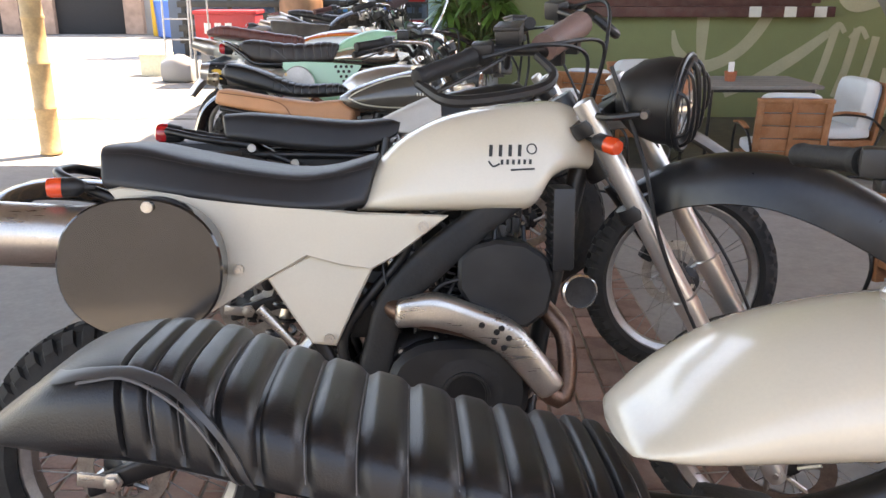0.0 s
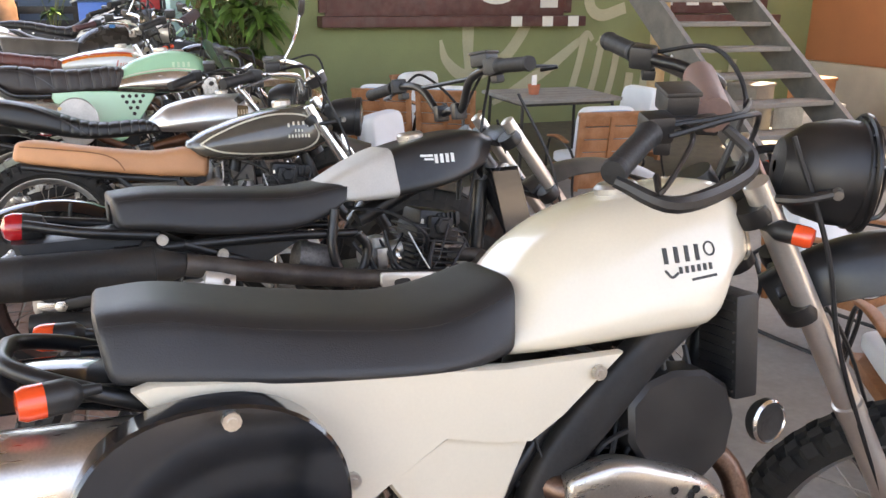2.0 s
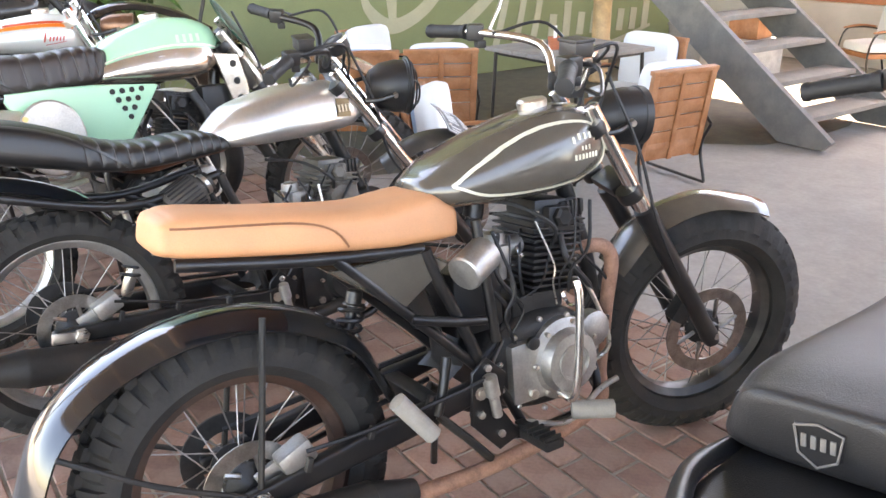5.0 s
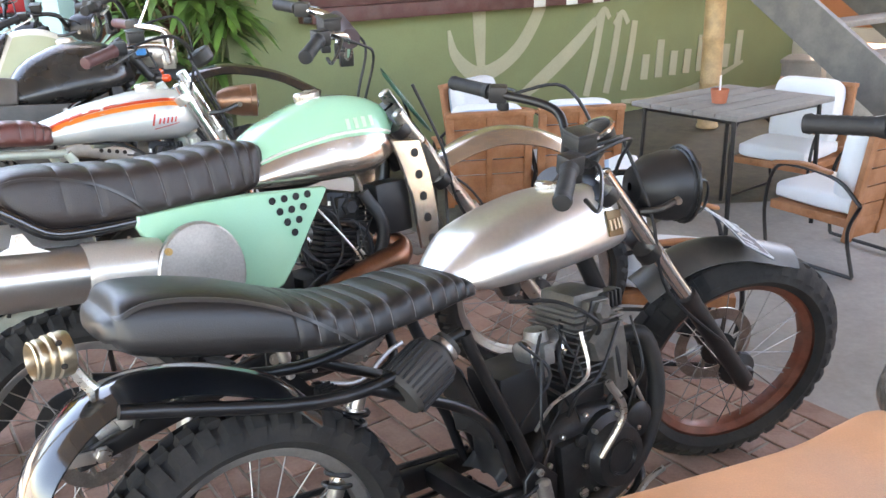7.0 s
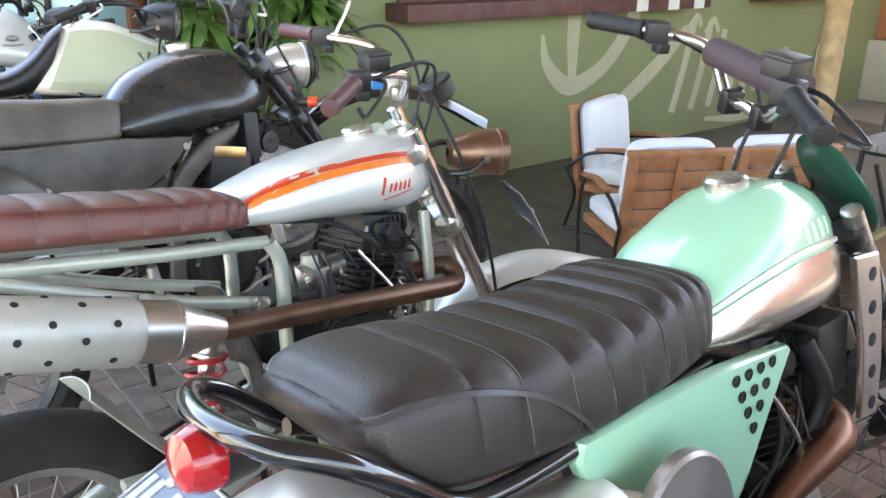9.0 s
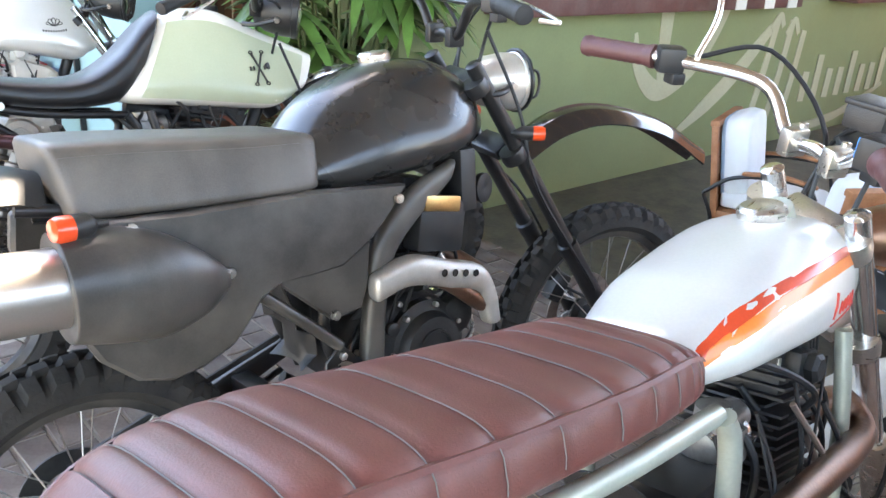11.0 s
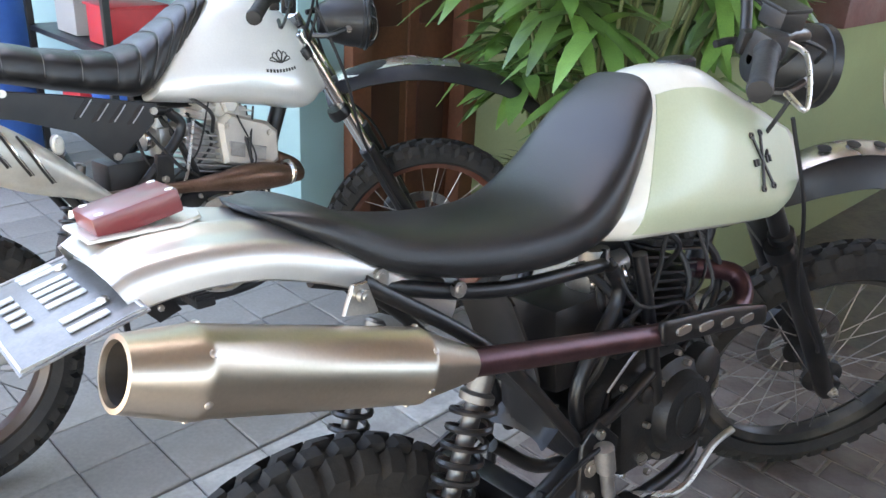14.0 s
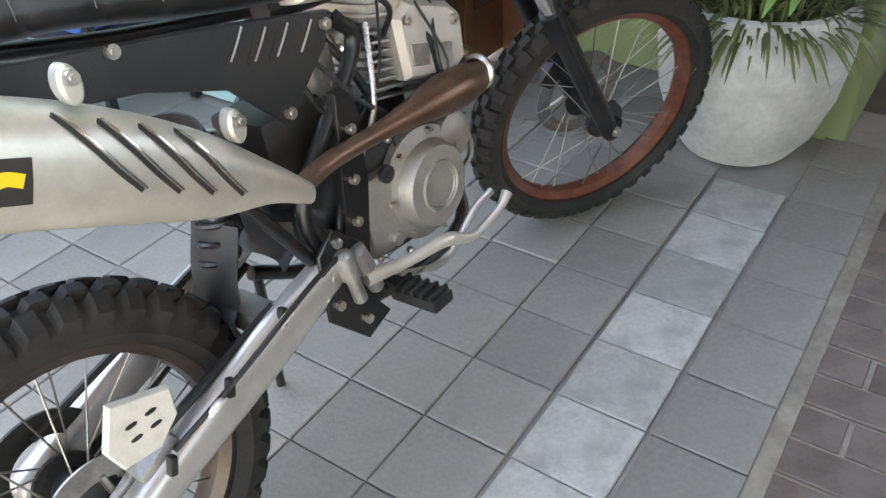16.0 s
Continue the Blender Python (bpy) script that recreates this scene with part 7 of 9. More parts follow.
# scrambler with the pale green tank panel
I = dict(at=(-0.6, 7.985, -5, 8), label="ivory scrambler motorcycle with pale green tank panels and black seat", steer=38,
         front=(0.565, 0.37), rear=(-0.86, 0.345), ftyre=(0.37, 0.052, 0.285, "knobby"), fork_top=(0.15, 0.975), fork_y=0.082, eng=(-0.17, 0.55), cover_mat=ALUDARK, fork_split=0.3, fork_mat=BLACKFRAME, frim=BLACKRIM, rtyre=(0.345, 0.062, 0.25, "knobby"), fins=8, fdisc=0.11,
         tank=[(-0.2, 1.125, -0.345, 0.885, 0.088), (-0.15, 1.142, -0.29, 0.874, 0.108), (-0.085, 1.147, -0.2, 0.864, 0.118), (-0.01, 1.135, -0.1, 0.852, 0.122), (0.09, 1.088, 0.03, 0.838, 0.12), (0.2, 1.04, 0.125, 0.835, 0.118), (0.285, 1.0, 0.2, 0.875, 0.105)],
         tank_mat=IVORY, tank_e=3.6, tank_taper=-0.4, cap=(-0.03, 1.138), cap_mat=BLACKPLASTIC,
         seat=[(-0.9, 1.05, -0.89, 1.03, 0.06), (-0.834, 1.043, -0.85, 1.0, 0.095), (-0.725, 0.995, -0.76, 0.94, 0.11), (-0.563, 0.966, -0.606, 0.893, 0.122), (-0.43, 0.97, -0.47, 0.876, 0.128), (-0.33, 1.025, -0.39, 0.878, 0.128), (-0.255, 1.1, -0.335, 0.886, 0.118), (-0.205, 1.138, -0.3, 0.915, 0.105)],
         seat_mat=LEATHER, seat_e=3, piping=False, rail=[(-0.33, 0.85, 0.09), (-0.6, 0.88, 0.1), (-0.86, 0.96, 0.08)], brace=[(-0.42, 0.575, 0.12), (-0.6, 0.79, 0.12), (-0.8, 0.945, 0.1)],
         light=(0.215, 1.15), light_r=0.075, loops=False, bar_w=0.36, rise=0.1, back=0.2, bar_up=0.2, lever_mat=STEEL)
b = motorcycle(I)
for sg in (-1, 1):
    part("tank_panel", side_sheet(I["tank"], 0.14, 0.95, -0.84, 0.74, e=3.6, lift=0.002, side=sg, taper=-0.4), PALEGREEN, I["tank_ob"], "flat pale green side panel")
emblem(I["tank_ob"], I["tank"], 0.075, 0.962, "bones", LOGODARK, e=3.6, taper=-0.4, lift=0.008)
FENDERMETAL = mat("brushed_fender_metal", (0.57, 0.545, 0.51), 0.34, metal=0.85, var=0.06, scale=4)
part("rear_fender", pressed_guard([(-0.62, 0.885), (-0.7, 0.94), (-0.784, 0.989), (-0.85, 1.017), (-0.92, 1.038), (-1.0, 1.047), (-1.07, 1.043), (-1.1, 1.03)], [0.8, 0.92, 1.0, 1.0, 1.0, 1.0, 1.0, 1.0], [(0.0, 0.0), (0.034, 0.0), (0.044, 0.001), (0.054, -0.003), (0.064, -0.008), (0.076, -0.011), (0.086, -0.013), (0.094, -0.017), (0.1, -0.026), (0.103, -0.038), (0.104, -0.056)], 0.0025), FENDERMETAL, b, "brushed metal rear fender with pressed ridges")
tl = part("tail_light", box((-1.035, 0, 1.066), (0.098, 0.072, 0.028), 0.005, (0, -10, 0)), MAROONLENS, b, "flat dark red tail light box")
for sx in (-1, 1):
    for sy in (-1, 1):
        part("screw", lathe([(0.0055, 0), (0.005, 0.003), (0.001, 0.004)], (-1.035 + 0.039 * sx, 0.027 * sy, 1.0775 + 0.0068 * sx), (-0.15, 0, 1), 10), WHITEPLASTIC, tl)
number_plate(b, pose(-1.135, 0, 0.988, 0, -14, 0) @ pose(0, 0, 0, 0, 0, -90), mat("worn_grey_plate", (0.2, 0.2, 0.2), 0.4, metal=0.4, var=0.3, scale=20), w=0.26, h=0.13)
muffler(b, (-1.13, -0.19, 0.965), (-0.69, -0.165, 0.82), 0.047, mat("golden_brushed_can", (0.5, 0.43, 0.345), 0.3, metal=0.92, var=0.12, scale=6), cone=0.3, tail=0.22)
part("exhaust_pipe", tube([(-0.02, -0.05, 0.76), (0.05, -0.1, 0.74), (0.0, -0.14, 0.7), (-0.2, -0.15, 0.715), (-0.45, -0.155, 0.765), (-0.69, -0.165, 0.82)], 0.02, n=12), mat("purple_brown_pipe", (0.1, 0.05, 0.055), 0.35, metal=0.8, var=0.3), b)
hg = part("heat_guard", loft([(-0.27, 0.76, -0.27, 0.715, 0.008), (-0.1, 0.735, -0.1, 0.69, 0.01), (0.03, 0.705, 0.03, 0.665, 0.008)], e=4, n=14), BLACKFRAME, b, m=pose(0, -0.17, 0))
for k in range(4):
    part("guard_slot", plate(oval(-0.23 + 0.065 * k, 0.733 - 0.012 * k, 0.02, 0.008, 12, 3), -0.0125, 0.006, 0.001), STEEL, hg)
for sg in (-1, 1):
    shock(b, (-0.63, sg * 0.13, 0.78), (-0.77, sg * 0.13, 0.43), 0.03, turns=10, body_mat=mat("shock_body_grey", (0.16, 0.15, 0.14), 0.4, metal=0.8, var=0.2))
part("silencer_bracket", plate([(-0.86, 0.93), (-0.845, 0.965), (-0.825, 0.965), (-0.81, 0.92)], -0.15, 0.006, 0.002), STEEL, b)
bolt(b, -0.774, -0.1, 0.945, 0.012)
bolt(b, -0.655, -0.11, 0.9, 0.012)
bolt(b, -0.835, -0.155, 0.95, 0.008)
part("front_fender", fender([(0.25, 0.91), (0.34, 0.96), (0.44, 0.982), (0.57, 0.965), (0.66, 0.932), (0.735, 0.886)], [0.05, 0.07, 0.072, 0.07, 0.055, 0.03], 0.055, 0.004), BLACKPLASTIC, b, m=I["S"])
ff = part("fender_strip", fender([(0.25, 0.918), (0.34, 0.967), (0.41, 0.983), (0.48, 0.984)], 0.03, 0.004, 0.003), RAWSTEEL, b, "drilled bare-metal strip on the front fender", m=I["S"])
for k in range(4):
    part("vent_hole", lathe([(0.013, 0.0), (0.014, 0.002), (0.011, 0.003), (0.001, 0.0025)], (0.285 + 0.06 * k, 0, (0.944, 0.973, 0.985, 0.986)[k]), (-0.3 + 0.1 * k, 0, 1), 14), MATTEBLACK, ff)

part("frame_tube", tube([(-0.27, -0.115, 0.86), (-0.25, -0.12, 0.76), (-0.22, -0.12, 0.6), (-0.2, -0.11, 0.47)], 0.013, n=10), BLACKFRAME, b)
part("frame_tube", tube([(-0.42, -0.12, 0.58), (-0.34, -0.125, 0.6), (-0.24, -0.125, 0.64)], 0.011, n=10), BLACKFRAME, b)
part("tail_plate", plate([(-1.085, -0.045), (-0.985, -0.048), (-0.955, -0.03), (-0.945, 0.0), (-0.955, 0.03), (-0.985, 0.048), (-1.085, 0.045)], 0, 0.004, 0.002), PALEMETAL, b, m=pose(-0.01, 0, 1.052, -90, 0, 0))

# silver-white enduro at the far end
J = dict(at=(-0.7, 9.215, -4, 8), label="silver-white enduro motorcycle with ribbed black seat and slotted silencer", steer=32,
         front=(0.51, 0.345), rear=(-0.94, 0.34), fork_top=(0.08, 1.02), eng=(-0.25, 0.54), cover_mat=mat("pale_cast_cover", (0.36, 0.34, 0.31), 0.5, metal=0.6, var=0.15, bump=0.3), head_mat=mat("pale_head_cover", (0.55, 0.52, 0.47), 0.5, metal=0.4, var=0.1), cyl_mat=ALU, cover_r=0.078, fork_mat=CHROME, fork_split=0.5, frim=COPPERRIM, rrim=mat("bronze_rim", (0.09, 0.07, 0.06), 0.35, metal=0.6), fdisc=0.12, fdiscside=1, fork_y=0.082,
         pivot=(-0.5, 0.49), swing_h=0.039, swing_w=0.026, swing_e=2.6, swing_mat=mat("silver_swingarm", (0.6, 0.58, 0.55), 0.35, metal=0.7, var=0.1, dust=0.1),
         tank=[(-0.21, 1.12, -0.37, 0.88, 0.09), (-0.14, 1.14, -0.28, 0.868, 0.12), (-0.06, 1.13, -0.17, 0.855, 0.14), (0.02, 1.08, -0.06, 0.835, 0.145), (0.08, 1.02, 0.03, 0.82, 0.13), (0.13, 0.96, 0.085, 0.85, 0.1)],
         tank_mat=SILVERPAINT, tank_e=3.6, tank_taper=-0.3, logo=(-0.05, 0.945, "flower", LOGODARK),
         seat=[(-1.0, 1.06, -0.99, 1.0, 0.09), (-0.88, 1.07, -0.88, 0.985, 0.105), (-0.725, 1.055, -0.73, 0.965, 0.112), (-0.569, 1.025, -0.58, 0.93, 0.115), (-0.43, 1.015, -0.45, 0.905, 0.115), (-0.33, 1.055, -0.39, 0.9, 0.11), (-0.25, 1.11, -0.33, 0.95, 0.095), (-0.19, 1.14, -0.28, 1.0, 0.08)],
         seat_mat=LEATHER, seat_e=3.2, ribs=(10, 0.15, 0.95, 0.005), seat_steps=16, piping=False, rail=[(-0.35, 0.86, 0.09), (-0.6, 0.9, 0.1), (-0.98, 0.99, 0.08)], brace=[(-0.5, 0.5, 0.11), (-0.62, 0.7, 0.11), (-0.8, 0.93, 0.1)],
         light=(0.24, 1.06), light_r=0.07, cage=True, bar_w=0.39, rise=0.08, back=0.1, bar_up=0.1, pedal_mat=STEEL)
b = motorcycle(J)
seat_stitches(J, 0.15, 0.95, 10, J["seat_ob"])
sp = part("side_panel", plate([(-0.98, 0.995), (-0.6, 0.93), (-0.385, 0.885), (-0.4, 0.84), (-0.5, 0.755), (-0.58, 0.84), (-0.7, 0.885), (-0.97, 0.94)], -0.135, 0.012, 0.004), BLACKPLASTIC, b, "black side plate with cooling slots")
for k, (a, c) in enumerate(((-0.575, 0.876), (-0.538, 0.863), (-0.5, 0.856), (-0.458, 0.847))):
    slot = part("cooling_slot", plate([(a - 0.008, c), (a - 0.004, c - 0.004), (a + 0.006, c), (a + 0.036, c + 0.034), (a + 0.037, c + 0.04), (a + 0.03, c + 0.041), (a + 0.022, c + 0.036)], -0.137, 0.004, 0.0015), MATTEBLACK, sp, "dark slot cut through the plate")
    part("slot_lip", tube([(a + 0.006, -0.138, c), (a + 0.022, -0.1385, c + 0.018), (a + 0.037, -0.138, c + 0.036)], 0.0016, n=5, steps=3), ALU, slot)
for a, c in ((-0.4, 0.87), (-0.5, 0.775), (-0.72, 0.945)):
    bolt(b, a, -0.14, c, 0.009)
can = part("muffler", loft([(-1.05, 1.03, -1.09, 0.9, 0.055), (-0.9, 0.972, -0.94, 0.842, 0.062), (-0.78, 0.91, -0.82, 0.785, 0.06), (-0.68, 0.838, -0.71, 0.733, 0.052), (-0.6, 0.76, -0.62, 0.705, 0.038), (-0.548, 0.705, -0.56, 0.672, 0.024)], e=2.6, n=28), mat("pale_silencer", (0.55, 0.53, 0.47), 0.38, metal=0.6, var=0.12, dust=0.15), b, "pale slotted silencer", m=pose(0, -0.19, 0))
CANST = [(-1.05, 1.03, -1.09, 0.9, 0.055), (-0.9, 0.972, -0.94, 0.842, 0.062), (-0.78, 0.91, -0.82, 0.785, 0.06), (-0.68, 0.838, -0.71, 0.733, 0.052), (-0.6, 0.76, -0.62, 0.705, 0.038), (-0.548, 0.705, -0.56, 0.672, 0.024)]
for k in range(4):
    a, c = -0.728 - 0.041 * k, 0.865 + 0.024 * k
    part("slot", sheet_on(CANST, [(a, c), (a + 0.016, c - 0.035), (a + 0.034, c - 0.075), (a + 0.052, c - 0.108)], 0.0055, e=2.6, taper=0.0, lift=0.0022), MATTEBLACK, can)
    part("slot_lip", sheet_on(CANST, [(a + 0.006, c), (a + 0.022, c - 0.035), (a + 0.04, c - 0.075), (a + 0.057, c - 0.107)], 0.002, e=2.6, taper=0.0, lift=0.0035), CHROME, can)
for a, c in ((-0.82, 0.955), (-0.65, 0.835)):
    part("silencer_tab", plate(oval(a, c, 0.013, 0.022, 16), -0.235, 0.02, 0.004), can.data.materials[0], b)
    bolt(b, a, -0.238, c + 0.008, 0.008)
stk = part("silencer_sticker", sheet_on(CANST, [(-0.945, 0.91), (-0.9, 0.892)], 0.046, e=2.6, taper=0.0), MATTEBLACK, can, "worn black and yellow maker's sticker as plain shapes")
part("sticker_oval", sheet_on(CANST, [(-0.935, 0.906), (-0.922, 0.905), (-0.908, 0.896)], 0.014, e=2.6, taper=0.0, lift=0.0025), YELLOW, stk)
part("exhaust_pipe", tube([(-0.045, -0.11, 0.648), (-0.085, -0.122, 0.656), (-0.13, -0.13, 0.663), (-0.19, -0.135, 0.668), (-0.26, -0.138, 0.671), (-0.34, -0.14, 0.674), (-0.46, -0.15, 0.682), (-0.56, -0.185, 0.69)], [0.028, 0.034, 0.037, 0.034, 0.024, 0.016, 0.015, 0.016], n=18), RUSTPIPE, b, "bulging bronze exhaust pipe")
part("pipe_ring", lathe([(0.028, -0.004), (0.035, 0), (0.035, 0.008), (0.03, 0.012)], (-0.045, -0.111, 0.656), (1, 0.2, -0.15), 20, caps=False), STEEL, b)
part("header_pipe", tube([(-0.05, -0.11, 0.657), (0.0, -0.09, 0.64), (0.01, -0.05, 0.66), (-0.04, -0.03, 0.69)], 0.021, n=12), RUSTPIPE, b)
hc = part("head_cover", plate([(-0.22, 0.815), (-0.19, 0.835), (-0.08, 0.8), (-0.05, 0.77), (-0.055, 0.69), (-0.09, 0.67), (-0.215, 0.705)], -0.105, 0.09, 0.012), J["head_mat"], b, "pale cast engine head cover")
for k in range(2):
    part("cover_recess", plate([(-0.2 + 0.06 * k, 0.765 - 0.018 * k), (-0.155 + 0.06 * k, 0.752 - 0.018 * k), (-0.16 + 0.06 * k, 0.715 - 0.018 * k), (-0.2 + 0.06 * k, 0.727 - 0.018 * k)], -0.109, 0.006, 0.002), ALU, hc)
bolt(b, -0.2, -0.108, 0.805, 0.009)
bolt(b, -0.08, -0.108, 0.77, 0.009)
part("brake_lever", tube([(-0.45, -0.15, 0.46), (-0.36, -0.17, 0.45), (-0.28, -0.18, 0.445), (-0.2, -0.18, 0.41), (-0.13, -0.19, 0.43), (-0.1, -0.19, 0.45)], [0.014, 0.011, 0.013, 0.009, 0.008, 0.011], n=10), PALEMETAL, b)
part("front_fender", fender([(0.16, 0.88), (0.3, 0.935), (0.48, 0.95), (0.7, 0.9), (0.84, 0.81)], [0.05, 0.07, 0.075, 0.065, 0.035], 0.035, 0.004), BLACKPLASTIC, b, m=J["S"])
part("fender_strip", fender([(0.2, 0.9), (0.38, 0.95), (0.56, 0.945)], 0.035, 0.004, 0.003), RAWSTEEL, b, m=J["S"])
part("chain_guard", tube([(-0.6, -0.1, 0.49), (-0.75, -0.1, 0.45), (-0.86, -0.1, 0.42)], 0.008, n=8), BLACKFRAME, b)
cg = part("caliper_guard", plate([(-0.928, 0.49), (-0.9, 0.55), (-0.818, 0.52), (-0.822, 0.475), (-0.86, 0.445), (-0.915, 0.452)], -0.15, 0.012, 0.003), mat("scuffed_white_guard", (0.65, 0.63, 0.57), 0.5, var=0.15, dust=0.2), b, "scuffed white caliper guard")
for k in range(4):
    part("guard_slot", plate(oval(-0.885 + 0.03 * (k % 2), 0.485 + 0.022 * (k // 2), 0.009, 0.003, 8), -0.153, 0.005, 0.001), MATTEBLACK, cg)
for k in (0.25, 0.6):
    c = Vector((-0.5, -0.12, 0.49)) + (Vector((-0.94, -0.12, 0.34)) - Vector((-0.5, -0.12, 0.49))) * k
    part("hose_clip", tube([c + Vector((-0.015, -0.02, 0.03)), c + Vector((0, -0.03, 0.045)), c + Vector((0.015, -0.015, 0.035)), c + Vector((0.01, 0, 0.025))], 0.006, n=6), WHITEPLASTIC, b)
part("mud_flap", fender([(-0.6, 0.62), (-0.64, 0.5), (-0.62, 0.36)], 0.06, 0.01, 0.006), BLACKPLASTIC, b)
shock(b, (-0.55, 0, 0.75), (-0.62, 0, 0.48), 0.03, turns=6)
part("master_cylinder", lathe([(0.01, 0), (0.014, 0.005), (0.014, 0.05), (0.02, 0.055), (0.02, 0.1), (0.008, 0.105)], (-0.42, -0.14, 0.42), (-0.25, 0, 0.75), 14), ALU, b)
part("frame_plate", plate([(-0.4, 0.76), (-0.36, 0.76), (-0.37, 0.6), (-0.42, 0.42), (-0.5, 0.42), (-0.44, 0.56)], -0.125, 0.02, 0.004), BLACKFRAME, b)
for c in (0.7, 0.62, 0.55, 0.48):
    bolt(b, -0.39 - (0.7 - c) * 0.2, -0.13, c, 0.009)

# ---- the place ----
GROUND = mat("worn_concrete", (0.3, 0.285, 0.26), 0.85, var=0.22, scale=1.3, bump=0.5, fine=45, dust=0.35, dustcol=(0.2, 0.185, 0.165))
BRICKMAT = mat("red_brick_paver", (0.27, 0.155, 0.115), 0.85, var=0.35, scale=9, bump=0.6, fine=90, dust=0.5, dustcol=(0.27, 0.22, 0.18), island=0.28)
TILEMAT = mat("grey_paving_tile", (0.26, 0.24, 0.21), 0.8, var=0.3, scale=4, bump=0.6, fine=80, dust=0.5, dustcol=(0.15, 0.14, 0.12), island=0.14)
PALETILE = mat("pale_paving_tile", (0.42, 0.41, 0.37), 0.8, var=0.3, scale=6, bump=0.5, fine=80, dust=0.85, dustcol=(0.2, 0.19, 0.17), island=0.2)
GREENWALL = mat("olive_green_wall_paint", (0.22, 0.25, 0.12), 0.75, var=0.1, scale=2.0, bump=0.3, fine=60, dust=0.22, dustcol=(0.2, 0.2, 0.1))
MURAL = mat("pale_sand_mural_paint", (0.42, 0.4, 0.27), 0.75, var=0.12, scale=3.0, bump=0.3, fine=60)
MURALWHITE = mat("white_mural_paint", (0.68, 0.68, 0.64), 0.7, var=0.1, scale=4.0)
SHUTTER = mat("dark_red_boards", (0.09, 0.03, 0.026), 0.6, var=0.3, scale=8, bump=0.4, fine=70, dust=0.15)
TEAL = mat("teal_wall_paint", (0.32, 0.5, 0.5), 0.65, var=0.1, scale=2.5, bump=0.2)
DOORWOOD = mat("red_brown_door_wood", (0.17, 0.065, 0.035), 0.5, var=0.3, scale=5, bump=0.3, fine=60)
CHAIRWOOD = mat("orange_brown_teak", (0.33, 0.13, 0.05), 0.55, var=0.35, scale=9, bump=0.4, fine=70, dust=0.2)
GREYWOOD = mat("weathered_grey_wood", (0.2, 0.185, 0.165), 0.75, var=0.25, scale=6, bump=0.4, fine=60)
CUSHION = mat("pale_cushion_cloth", (0.68, 0.7, 0.7), 0.9, var=0.06, scale=5, bump=0.4, fine=200)
# blue cloth on the barrel; on chairs it paints the cushions' bluish shade side
CUSHIONBLUE = mat("blue_cloth_and_cushion_shade", (0.3, 0.42, 0.55), 0.9, var=0.08, scale=5, bump=0.4, fine=200)
BAMBOO = mat("dry_bamboo", (0.52, 0.35, 0.18), 0.5, var=0.3, scale=10, bump=0.3, fine=60, dust=0.3, dustcol=(0.3, 0.2, 0.12))
STAIRPAINT = mat("grey_stair_paint", (0.13, 0.125, 0.115), 0.6, var=0.2, scale=5, bump=0.3, fine=60, dust=0.3)
PLANTER = mat("whitewashed_cement", (0.52, 0.51, 0.48), 0.8, var=0.3, scale=4, bump=0.5, fine=60, dust=0.65, dustcol=(0.28, 0.27, 0.25))
LEAF = mat("palm_leaf", (0.095, 0.185, 0.04), 0.42, var=0.4, scale=12, island=0.45, coat=0.15)
GRASSLEAF = mat("spider_grass_leaf", (0.15, 0.18, 0.07), 0.5, var=0.4, scale=12, island=0.4)
SOIL = mat("soil", (0.05, 0.035, 0.025), 0.95, bump=0.6)
DARKWALL = mat("blue_grey_sheet_wall", (0.09, 0.12, 0.165), 0.6, var=0.2, scale=2, bump=0.2)
ORANGEWALL = mat("orange_wall_paint", (0.5, 0.2, 0.1), 0.7, var=0.12, scale=2)
PLASTERGREY = mat("grey_plaster", (0.3, 0.3, 0.3), 0.8, var=0.15, scale=2, bump=0.3)
THATCH = mat("woven_roof_underside", (0.17, 0.13, 0.09), 0.85, var=0.3, scale=8, bump=0.5, fine=50)
REDBOX = mat("red_cooler_plastic", (0.5, 0.03, 0.035), 0.45, var=0.1, coat=0.2)
BLUEPLASTIC = mat("blue_plastic", (0.03, 0.12, 0.4), 0.4, var=0.1)
YELLOWPAINT = mat("yellow_paint", (0.6, 0.33, 0.02), 0.5)
BARRELWOOD = mat("rusty_barrel", (0.22, 0.11, 0.06), 0.55, var=0.4, scale=6, metal=0.2)
GALV = mat("galvanised_wire", (0.45, 0.45, 0.45), 0.4, metal=0.9)

# ground: one sheet to the horizon
solid("ground", ([(-300, -300, -0.012), (300, -300, -0.012), (300, 300, -0.012), (-300, 300, -0.012)], [(0, 1, 2, 3)]), GROUND, "grey worn concrete yard", "ground", kind="structure", smooth=False)


def paver(w, d, h=0.012, bev=0.003):
    V, F = [], []
    for z, k in ((-h, 0), (-bev, 0), (0, bev)):
        V += [(-w / 2 + k, -d / 2 + k, z), (w / 2 - k, -d / 2 + k, z), (w / 2 - k, d / 2 - k, z), (-w / 2 + k, d / 2 - k, z)]
    for r in (0, 4):
        for j in range(4):
            F.append((r + j, r + (j + 1) % 4, r + 4 + (j + 1) % 4, r + 4 + j))
    F.append((8, 9, 10, 11))
    return V, F


